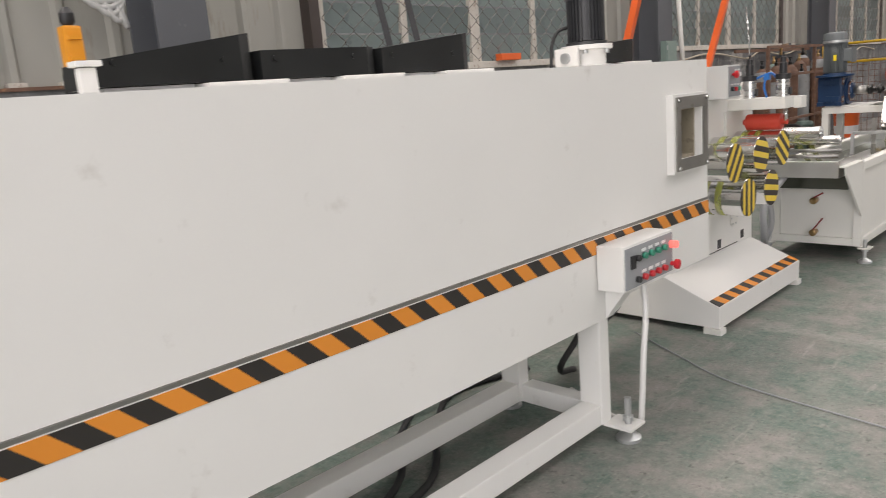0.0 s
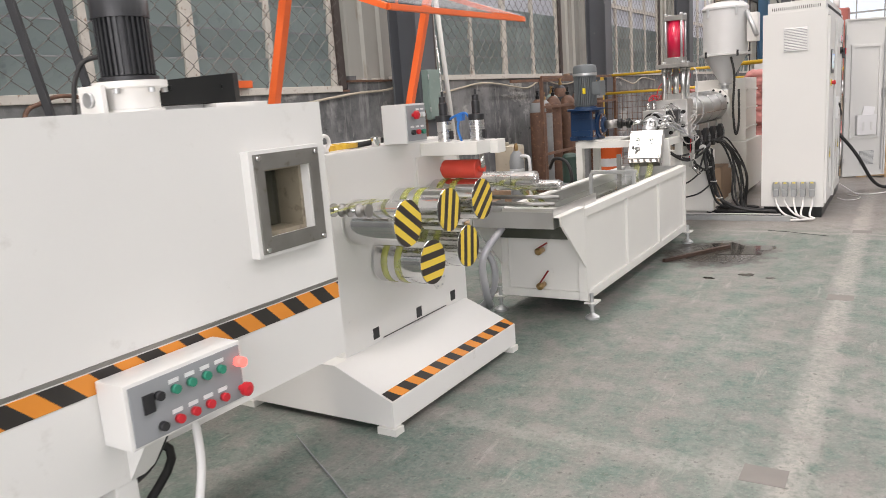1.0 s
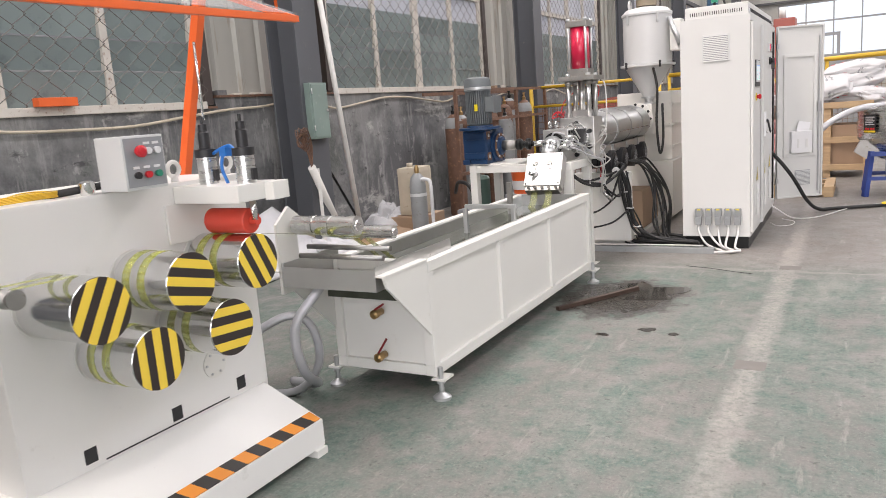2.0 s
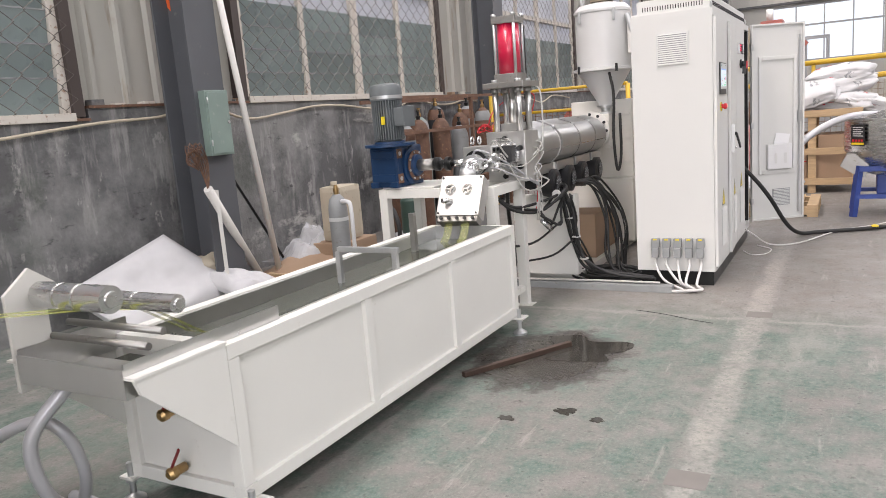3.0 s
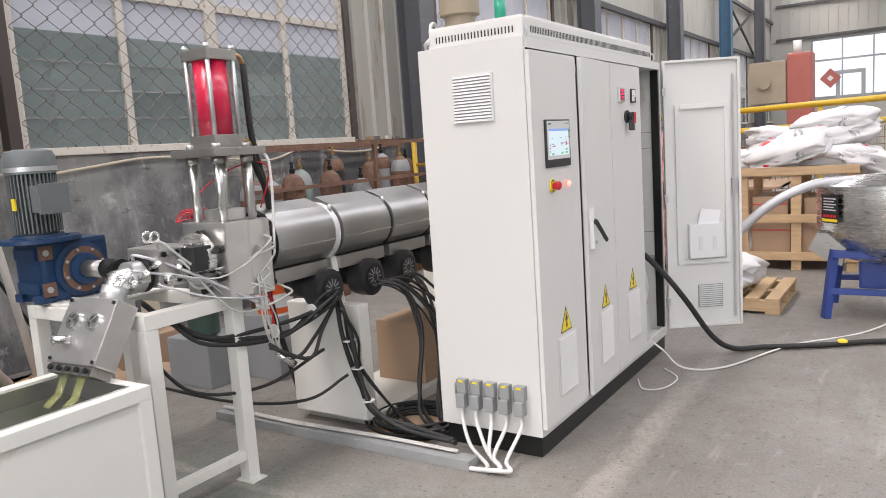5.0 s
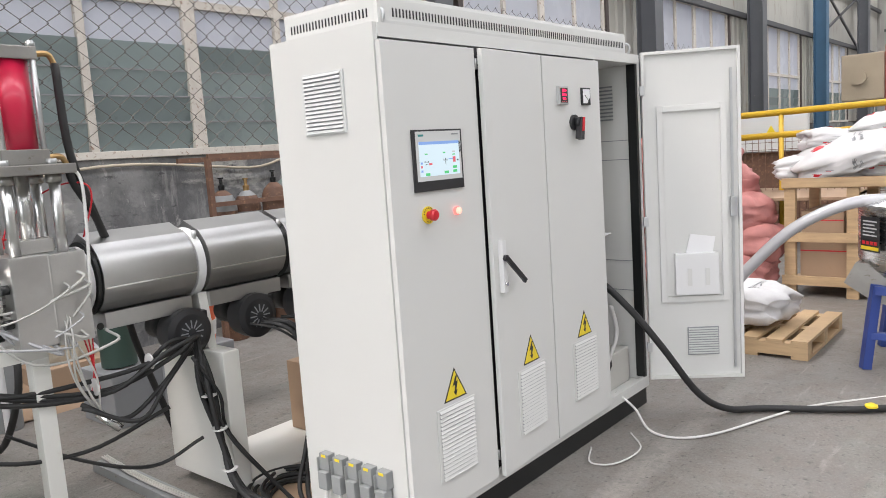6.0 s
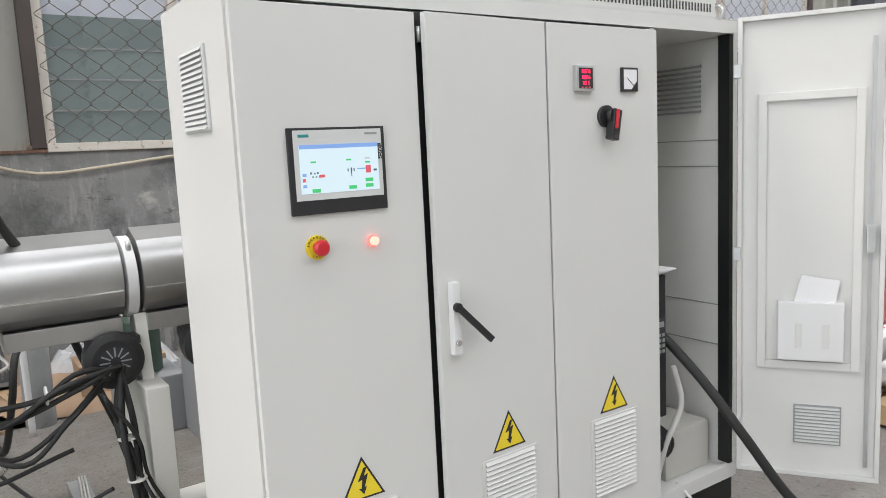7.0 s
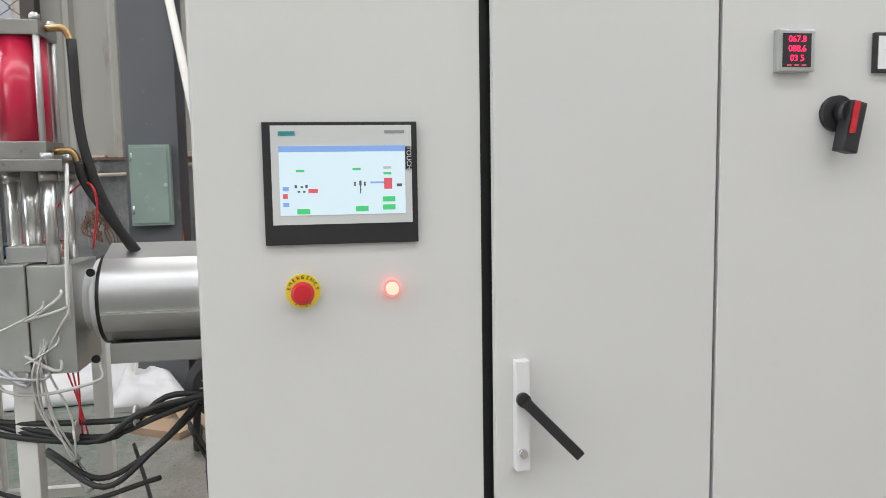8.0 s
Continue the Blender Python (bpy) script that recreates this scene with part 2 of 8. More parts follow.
def plaster():
    """Grey cement plaster with soot, scrapes and pale patches."""
    m = mat("grey_plaster", (0.125, 0.125, 0.127), 0.85, var=0.45, scale=1.3, bump=0.5, fine=34, dirt=(0.34, 0.335, 0.32), dirt_at=0.59)
    nt = m.node_tree
    p = nt.nodes["Principled BSDF"]
    mp = [n for n in nt.nodes if n.type == 'MAPPING'][0]
    n = nt.nodes.new("ShaderNodeTexNoise")
    n.inputs["Scale"].default_value = 1.0
    n.inputs["Detail"].default_value = 8
    n.inputs["Roughness"].default_value = 0.7
    nt.links.new(mp.outputs[0], n.inputs["Vector"])
    r = nt.nodes.new("ShaderNodeMapRange")
    r.inputs[1].default_value, r.inputs[2].default_value = 0.43, 0.57
    nt.links.new(n.outputs[0], r.inputs[0])
    mx = nt.nodes.new("ShaderNodeMix")
    mx.data_type = 'RGBA'
    old = p.inputs["Base Color"].links[0].from_socket
    nt.links.new(r.outputs[0], mx.inputs[0])
    nt.links.new(old, mx.inputs[7])
    mx.inputs[6].default_value = (0.24, 0.24, 0.236, 1)
    out = mx.outputs[2]
    # lime runs, trowel scrapes and a greenish bloom
    for scale, stretch, lo, hi, share, col in ((2.2, (1, 3.0, 0.5), 0.55, 0.64, 0.55, (0.38, 0.375, 0.36)), (1.1, (1, 0.8, 1.6), 0.6, 0.65, 0.75, (0.46, 0.45, 0.42)), (4.5, (1, 1.5, 0.8), 0.62, 0.66, 0.6, (0.42, 0.41, 0.39)), (16.0, (1, 1.4, 0.5), 0.63, 0.7, 0.5, (0.45, 0.44, 0.42)), (0.9, (1, 1, 1), 0.56, 0.64, 0.5, (0.085, 0.1, 0.082)), (7.0, (1, 0.6, 1.5), 0.6, 0.67, 0.7, (0.04, 0.04, 0.042))):
        m2 = nt.nodes.new("ShaderNodeMapping")
        m2.inputs["Scale"].default_value = stretch
        m2.inputs["Location"].default_value = (scale, 2 * scale, 0)
        nt.links.new(mp.inputs[0].links[0].from_socket, m2.inputs[0])
        k = nt.nodes.new("ShaderNodeTexNoise")
        k.inputs["Scale"].default_value, k.inputs["Detail"].default_value, k.inputs["Roughness"].default_value = scale, 7, 0.68
        nt.links.new(m2.outputs[0], k.inputs["Vector"])
        r2 = nt.nodes.new("ShaderNodeMapRange")
        r2.inputs[1].default_value, r2.inputs[2].default_value, r2.inputs[4].default_value = lo, hi, share
        nt.links.new(k.outputs[0], r2.inputs[0])
        m3 = nt.nodes.new("ShaderNodeMix")
        m3.data_type = 'RGBA'
        nt.links.new(r2.outputs[0], m3.inputs[0])
        nt.links.new(out, m3.inputs[6])
        m3.inputs[7].default_value = (*col, 1)
        out = m3.outputs[2]
    nt.links.new(out, p.inputs["Base Color"])
    return m


def concrete():
    """Concrete floor with worn green paint in one bay, chalky white lines and grime."""
    m = bpy.data.materials.new("worn_floor")
    m.use_nodes = True
    nt = m.node_tree
    p = nt.nodes["Principled BSDF"]
    tc = nt.nodes.new("ShaderNodeTexCoord")
    sep = nt.nodes.new("ShaderNodeSeparateXYZ")
    nt.links.new(tc.outputs["Object"], sep.inputs[0])

    def noise_of(scale, detail=8, rough=0.6, stretch=None):
        n = nt.nodes.new("ShaderNodeTexNoise")
        n.inputs["Scale"].default_value, n.inputs["Detail"].default_value, n.inputs["Roughness"].default_value = scale, detail, rough
        if stretch:
            mp = nt.nodes.new("ShaderNodeMapping")
            mp.inputs["Scale"].default_value = stretch
            mp.inputs["Rotation"].default_value = (0, 0, radians(17))
            nt.links.new(tc.outputs["Object"], mp.inputs[0])
            nt.links.new(mp.outputs[0], n.inputs["Vector"])
        else:
            nt.links.new(tc.outputs["Object"], n.inputs["Vector"])
        return n.outputs[0]

    def op(kind, x, y=0.0, z=None):
        n = nt.nodes.new("ShaderNodeMath")
        n.operation = kind
        for i, v in enumerate((x, y, z)):
            if v is None:
                continue
            if isinstance(v, (int, float)):
                n.inputs[i].default_value = v
            else:
                nt.links.new(v, n.inputs[i])
        return n.outputs[0]

    def ramp(v, a, b):
        n = nt.nodes.new("ShaderNodeMapRange")
        n.inputs[1].default_value, n.inputs[2].default_value = a, b
        nt.links.new(v, n.inputs[0])
        return n.outputs[0]

    def mix(f, a, b):
        n = nt.nodes.new("ShaderNodeMix")
        n.data_type = 'RGBA'
        for i, v in ((0, f), (6, a), (7, b)):
            if isinstance(v, tuple):
                n.inputs[i].default_value = (*v, 1)
            else:
                nt.links.new(v, n.inputs[i])
        return n.outputs[2]
    n1, n2, n3, n4 = noise_of(0.9), noise_of(5.0, 9, 0.7), noise_of(28.0, 5), noise_of(2.2, 8, 0.65, (1, 0.25, 1))
    base = mix(ramp(n1, 0.35, 0.68), (0.165, 0.153, 0.14), (0.25, 0.235, 0.217))
    base = mix(ramp(n2, 0.42, 0.75), base, (0.2, 0.172, 0.155))
    # worn green coat: it ends at the joint near y = -0.8
    edge = ramp(op('ADD', sep.outputs[1], op('MULTIPLY', n1, 0.5)), -0.1, -0.8)
    keep = op('MULTIPLY', ramp(op('ADD', op('MULTIPLY', n2, 0.6), op('MULTIPLY', n4, 0.4)), 0.415, 0.56), edge)
    far = op('MULTIPLY', ramp(n4, 0.56, 0.66), 0.35)
    green = mix(ramp(n3, 0.32, 0.66), (0.055, 0.105, 0.083), (0.15, 0.2, 0.172))
    base = mix(op('MULTIPLY', op('MAXIMUM', keep, far), 0.9), base, green)
    # pale scuffs
    base = mix(op('MULTIPLY', ramp(n4, 0.57, 0.7), 0.55), base, (0.33, 0.3, 0.275))
    # white lines, mostly worn off
    wob = op('MULTIPLY', op('SUBTRACT', n2, 0.5), 0.2)
    n5 = noise_of(14.0, 6, 0.7, (1, 0.12, 1))
    base = mix(op('MULTIPLY', ramp(n5, 0.6, 0.68), 0.45), base, (0.36, 0.33, 0.3))
    base = mix(op('MULTIPLY', ramp(n5, 0.4, 0.33), 0.35), base, (0.1, 0.1, 0.09))
    along = ramp(op('ABSOLUTE', op('ADD', op('SUBTRACT', sep.outputs[0], 0.315), wob)), 0.085, 0.035)
    cross = op('MULTIPLY', ramp(op('ABSOLUTE', op('ADD', op('ADD', sep.outputs[1], op('MULTIPLY', sep.outputs[0], 0.01)), op('ADD', wob, 0.77))), 0.04, 0.015), 0.7)
    cross2 = ramp(op('ABSOLUTE', op('ADD', op('ADD', sep.outputs[1], op('MULTIPLY', sep.outputs[0], 0.03)), op('ADD', wob, 5.11))), 0.09, 0.02)
    worn = ramp(op('ADD', op('MULTIPLY', n2, 0.6), op('MULTIPLY', n3, 0.4)), 0.38, 0.58)
    line = op('MULTIPLY', op('MAXIMUM', op('MAXIMUM', along, cross), op('MULTIPLY', cross2, 0.6)), worn)
    line = op('MULTIPLY', line, ramp(sep.outputs[1], 3.2, 1.2))
    base = mix(op('MULTIPLY', line, 0.75), base, (0.4, 0.365, 0.335))
    # dark specks
    base = mix(op('MULTIPLY', ramp(n3, 0.6, 0.68), 0.7), base, (0.055, 0.062, 0.05))
    n6, n7 = noise_of(75.0, 4, 0.7), noise_of(11.0, 8, 0.75)
    base = mix(op('MULTIPLY', ramp(n7, 0.58, 0.66), 0.5), base, (0.3, 0.275, 0.25))
    base = mix(op('MULTIPLY', ramp(n7, 0.42, 0.35), 0.5), base, (0.085, 0.1, 0.085))
    base = mix(op('MULTIPLY', ramp(n6, 0.55, 0.72), 0.45), base, (0.36, 0.34, 0.31))
    base = mix(op('MULTIPLY', ramp(n6, 0.45, 0.3), 0.5), base, (0.07, 0.075, 0.065))
    # damp, grimy patch beside the tank
    du = op('DIVIDE', op('ADD', sep.outputs[0], 0.6), 0.36)
    dv = op('DIVIDE', op('ADD', sep.outputs[1], 1.7), 0.44)
    dist = op('SQRT', op('ADD', op('MULTIPLY', du, du), op('MULTIPLY', dv, dv)))
    dist = op('ADD', dist, op('ADD', op('MULTIPLY', op('SUBTRACT', n2, 0.5), 1.5), op('MULTIPLY', op('SUBTRACT', n7, 0.5), 1.0)))
    damp = ramp(dist, 1.2, 0.98)
    spots = op('MULTIPLY', ramp(dist, 2.4, 1.3), ramp(n7, 0.6, 0.66))
    base = mix(op('MULTIPLY', op('MAXIMUM', damp, spots), 0.88), base, (0.036, 0.029, 0.024))
    nt.links.new(base, p.inputs["Base Color"])
    nt.links.new(op('MULTIPLY', ramp(n2, -0.6, 1.3), op('SUBTRACT', 1.0, op('MULTIPLY', ramp(dist, 1.0, 0.7), 0.75))), p.inputs["Roughness"])
    bp = nt.nodes.new("ShaderNodeBump")
    bp.inputs["Strength"].default_value, bp.inputs["Distance"].default_value = 0.45, 0.01
    nt.links.new(op('ADD', n3, n2), bp.inputs["Height"])
    nt.links.new(bp.outputs[0], p.inputs["Normal"])
    return m


PLASTER, FLOOR = plaster(), concrete()
GROUND = mat("outside_ground", (0.22, 0.21, 0.2), 0.9, var=0.2, scale=0.3)

# ---- building helpers ----
ORG = {}


def bx(bm, x0, x1, y0, y1, z0, z1, bev=0.0, seg=2):
    """A box, with rounded edges where bev is given."""
    v = [bm.verts.new((x, y, z)) for x in (min(x0, x1), max(x0, x1)) for y in (min(y0, y1), max(y0, y1)) for z in (min(z0, z1), max(z0, z1))]
    fs = [bm.faces.new([v[i] for i in f]) for f in ((0, 1, 3, 2), (4, 6, 7, 5), (0, 4, 5, 1), (2, 3, 7, 6), (0, 2, 6, 4), (1, 5, 7, 3))]
    if bev:
        bmesh.ops.bevel(bm, geom=list({e for f in fs for e in f.edges}), offset=bev, segments=seg, profile=0.7, affect='EDGES')
    return v


def beam(bm, a, b, w, h=None, bev=0.0):
    """A bar of w by h from a to b."""
    a, b = Vector(a), Vector(b)
    h = h or w
    t = bmesh.new()
    bx(t, -w / 2, w / 2, -h / 2, h / 2, 0, (b - a).length, bev)
    m = Matrix.Translation(a) @ (b - a).to_track_quat('Z', 'Y').to_matrix().to_4x4()
    merge(bm, t, m)


def merge(bm, t, m=None):
    if m is not None:
        t.transform(m)
    me = bpy.data.meshes.new("t")
    t.to_mesh(me)
    t.free()
    bm.from_mesh(me)
    bpy.data.meshes.remove(me)


def cy(bm, a, b, r, r2=None, n=24):
    """A round bar or cone from a to b."""
    a, b = Vector(a), Vector(b)
    m = Matrix.Translation((a + b) / 2) @ (b - a).to_track_quat('Z', 'Y').to_matrix().to_4x4()
    res = bmesh.ops.create_cone(bm, cap_ends=True, segments=n, radius1=r, radius2=r if r2 is None else r2, depth=(b - a).length, matrix=m)
    for f in {f for v in res["verts"] for f in v.link_faces}:
        f.smooth = len(f.verts) == 4


def lathe(bm, prof, c, n=32, axis='z'):
    """Rings of (radius, height) turned round an axis through c."""
    rings = []
    for r, h in prof:
        ring = []
        for i in range(n):
            t = 2 * math.pi * i / n
            u, v = r * math.cos(t), r * math.sin(t)
            p = (u, v, h) if axis == 'z' else ((h, u, v) if axis == 'x' else (u, h, v))
            ring.append(bm.verts.new(Vector(p) + Vector(c)))
        rings.append(ring)
    for a, b in zip(rings, rings[1:]):
        for i in range(n):
            f = bm.faces.new((a[i], a[(i + 1) % n], b[(i + 1) % n], b[i]))
            f.smooth = True
    for ring in (rings[0], rings[-1]):
        bm.faces.new(ring)
    for k, ring in enumerate(rings):
        if 0 < k < len(rings) - 1:
            u = Vector((prof[k][0] - prof[k - 1][0], prof[k][1] - prof[k - 1][1]))
            v = Vector((prof[k + 1][0] - prof[k][0], prof[k + 1][1] - prof[k][1]))
            if u.length and v.length and u.angle(v) < radians(33):
                continue
        for i in range(n):
            e = bm.edges.get((ring[i], ring[(i + 1) % n]))
            if e:
                e.smooth = False


def spline(pts, k=6):
    pts = [Vector(p) for p in pts]
    if len(pts) < 3:
        return pts
    out = []
    ext = [2 * pts[0] - pts[1], *pts, 2 * pts[-1] - pts[-2]]
    for i in range(1, len(ext) - 2):
        p0, p1, p2, p3 = ext[i - 1:i + 3]
        for j in range(k):
            t = j / k
            out.append(0.5 * (2 * p1 + (p2 - p0) * t + (2 * p0 - 5 * p1 + 4 * p2 - p3) * t * t + (3 * p1 - p0 - 3 * p2 + p3) * t ** 3))
    return out + [pts[-1]]


def tube(bm, pts, r, n=8, k=6):
    """A cable or hose along a smooth line through pts."""
    ps = spline(pts, k)
    rings, up = [], Vector((0.03, 0.05, 1))
    for i, p in enumerate(ps):
        d = (ps[min(i + 1, len(ps) - 1)] - ps[max(i - 1, 0)]).normalized()
        side = d.cross(up)
        side = side.normalized() if side.length > 1e-4 else Vector((1, 0, 0))
        up = side.cross(d).normalized()
        rings.append([bm.verts.new(p + r * (math.cos(2 * math.pi * j / n) * side + math.sin(2 * math.pi * j / n) * up)) for j in range(n)])
    for a, b in zip(rings, rings[1:]):
        for j in range(n):
            bm.faces.new((a[j], a[(j + 1) % n], b[(j + 1) % n], b[j])).smooth = True
    bm.faces.new(rings[0][::-1])
    bm.faces.new(rings[-1])


def prism(bm, poly, axis, a, b):
    """A flat polygon drawn out along an axis from a to b; poly in the two other axes, in order."""
    def at(p, w):
        q = list(p)
        q.insert(axis, w)
        return bm.verts.new(q)
    lo, hi = [at(p, a) for p in poly], [at(p, b) for p in poly]
    bm.faces.new(lo)
    bm.faces.new(hi[::-1])
    for i in range(len(poly)):
        j = (i + 1) % len(poly)
        bm.faces.new((lo[i], hi[i], hi[j], lo[j]))


def made(fn, *args, **kw):
    bm = bmesh.new()
    fn(bm, *args, **kw)
    return bm


def mesh_of(name, bm, material, shift):
    bm.transform(Matrix.Translation(-Vector(shift)))
    bmesh.ops.recalc_face_normals(bm, faces=bm.faces[:])
    me = bpy.data.meshes.new(name)
    bm.to_mesh(me)
    bm.free()
    me.materials.append(material)
    return me


def thing(name, at, label, category, group="", kind=""):
    ob = new(name)
    ob.location = at
    ORG[ob] = Vector(at)
    return tagged(ob, label, category, group, kind)


def local(name, m, label, category, group=""):
    """A thing whose parts are built round its own origin and then laid at the pose m."""
    ob = new(name)
    ob.matrix_basis = m
    ORG[ob] = Vector((0, 0, 0))
    return tagged(ob, label, category, group)


def part(name, bm, material, parent, label=""):
    ob = new(name, mesh_of(name, bm, material, ORG[parent]))
    ob.parent = parent
    ORG[ob] = ORG[parent]
    return tagged(ob, label)


def same_part(ob, shift, name):
    """Another part on the same mesh, moved by shift."""
    o = new(name, ob.data)
    o.parent = ob.parent
    o.location = Vector(ob.location) + Vector(shift)
    ORG[o] = ORG[ob]
    return o


def ring_parts(name, bm, material, parent, centre, count, turn=0.0):
    """Alike parts set in a ring round an upright axis through centre; bm is built round the origin."""
    me = mesh_of(name, bm, material, (0, 0, 0))
    for k in range(count):
        o = new(name, me)
        o.parent = parent
        o.location = Vector(centre) - ORG[parent]
        o.rotation_euler = (0, 0, turn + 2 * math.pi * k / count)


def solo(name, bm, material, at, label, category, group="", kind=""):
    ob = new(name, mesh_of(name, bm, material, at))
    ob.location = at
    ORG[ob] = Vector(at)
    return tagged(ob, label, category, group, kind)


def box_part(name, parent, material, dims, bev=0.0, label=""):
    return part(name, made(bx, *dims, bev), material, parent, label)


def text_part(name, body, size, m, material, parent, label="", depth=0.0008):
    cu = bpy.data.curves.new(name, 'FONT')
    cu.body, cu.size, cu.extrude, cu.align_x, cu.align_y = body, size, depth, 'CENTER', 'CENTER'
    tmp = bpy.data.objects.new(name, cu)
    me = bpy.data.meshes.new_from_object(tmp)
    bpy.data.objects.remove(tmp)
    me.transform(Matrix.Translation(-ORG[parent]) @ m)
    me.materials.append(material)
    ob = new(name, me)
    ob.parent = parent
    ORG[ob] = ORG[parent]
    return tagged(ob, label)


# ---- the hall ----
WALL, FARY, BACKY, RIGHTX, TOPZ = -4.12, 32.0, -14.0, 12.0, 7.9
SILL, BAY, LOWSILL, STEP = 1.55, 5.7, 1.46, -1.6        # the sill is lower before y = STEP
WINDOWS = [0.08 + BAY * i for i in range(-2, 6)]            # near edges of the windows, 3.75 wide
WINW, WINTOP = 3.76, 4.05
WINDOWS[1] = -5.22                                          # this one is narrower and sits a little lower
WIDTH = [3.5 if i == 1 else WINW for i in range(len(WINDOWS))]

solo("floor", made(bx, WALL - 0.3, RIGHTX + 0.3, BACKY - 0.3, FARY + 0.3, -0.2, 0.0), FLOOR, (0, 0, 0), "worn concrete hall floor with faded green paint and white lines", "floor", kind="structure")
solo("ground", made(bx, -300, 300, -300, 300, -0.5, -0.21), GROUND, (0, 0, -0.3), "bare ground outside the hall", "ground", kind="structure")
wl = thing("wall_west", (WALL, 0, 0), "grey plastered dado wall with steel cladding and mesh-covered windows above", "wall", kind="structure")
box_part("dado", wl, PLASTER, (WALL - 0.24, WALL, BACKY, STEP, 0, LOWSILL), label="grey sooty cement plaster")
box_part("dado", wl, PLASTER, (WALL - 0.24, WALL, STEP, FARY, 0, SILL), label="grey sooty cement plaster")
box_part("upper_wall", wl, CLAD, (WALL - 0.2, WALL - 0.06, BACKY, FARY, WINTOP, TOPZ))


def corrugated(x, y0, y1, z0, z1, pitch=0.3, depth=0.035, flip=1):
    bm = bmesh.new()
    poly, y = [], y0
    while y < y1 - 0.01:
        e = min(y + pitch, y1)
        poly += [(x, y), (x, min(y + pitch * 0.72, e)), (x + depth * flip, min(y + pitch * 0.8, e)), (x + depth * flip, min(y + pitch * 0.92, e))]
        y += pitch
    poly.append((x, y1))
    poly += [(x - 0.05 * flip, y1), (x - 0.05 * flip, y0)]
    prism(bm, poly, 2, z0, z1)
    return bm


gaps = [(BACKY, WINDOWS[0])] + list(zip([w + s for w, s in zip(WINDOWS, WIDTH)], WINDOWS[1:] + [FARY]))
def sill_at(y):
    return LOWSILL if y < STEP else SILL


rubble = random.Random(11)
for a, b in gaps:
    b = min(b, FARY)
    part("cladding", corrugated(WALL - 0.1, a, b, LOWSILL if a < STEP else SILL, WINTOP), CLAD, wl, "pale corrugated steel sheet")
    for c, d in ([(a, STEP), (STEP, b)] if a < STEP < b else [(a, b)]):
        box_part("ledge", wl, RUSTY, (WALL - 0.2, WALL + 0.02, c, d, sill_at(c), sill_at(c) + 0.02), label="rubble-strewn ledge")
        if c < 8 and d - c > 0.3:
            for k in range(9):
                y, w, h = rubble.uniform(c + 0.05, d - 0.1), rubble.uniform(0.03, 0.09), rubble.uniform(0.015, 0.045)
                box_part("rubble", wl, rubble.choice((CARD, FRAMEWHITE, PLASTER)), (WALL - 0.09, WALL - 0.09 + w, y, y + 1.3 * w, sill_at(c) + 0.02, sill_at(c) + 0.02 + h), 0.006)


def zigzag(bm, y0, y1, z0, z1, pitch, step, x):
    """Chain-link mesh: kinked wires that run in zigzags up the window and hook into their neighbours."""
    y, k = y0, 0
    while y < y1:
        z, s, pts = z0, 0, []
        while z <= z1:
            d = 1 if s ^ (k % 2) else 0
            yy, e = y + d * pitch / 2, (0.006 if d else -0.006)
            pts += [(x - 0.004, yy + e * 0.4, z - step * 0.09), (x + 0.005, yy + e, z), (x - 0.004, yy + e * 0.4, z + step * 0.09)]
            z += step
            s = 1 - s
        for a, b in zip(pts, pts[1:]):
            beam2(bm, a, b, 0.0032)
        y += pitch / 2
        k += 1


def beam2(bm, a, b, r):
    """A thin three-sided wire."""
    a, b = Vector(a), Vector(b)
    d = (b - a).normalized()
    s = d.cross(Vector((1, 0, 0))).normalized() * r
    t = Vector((r * 1.4, 0, 0))
    va = [bm.verts.new(a + q) for q in (s, -s, t)]
    vb = [bm.verts.new(b + q) for q in (s, -s, t)]
    for i in range(3):
        j = (i + 1) % 3
        bm.faces.new((va[i], va[j], vb[j], vb[i]))


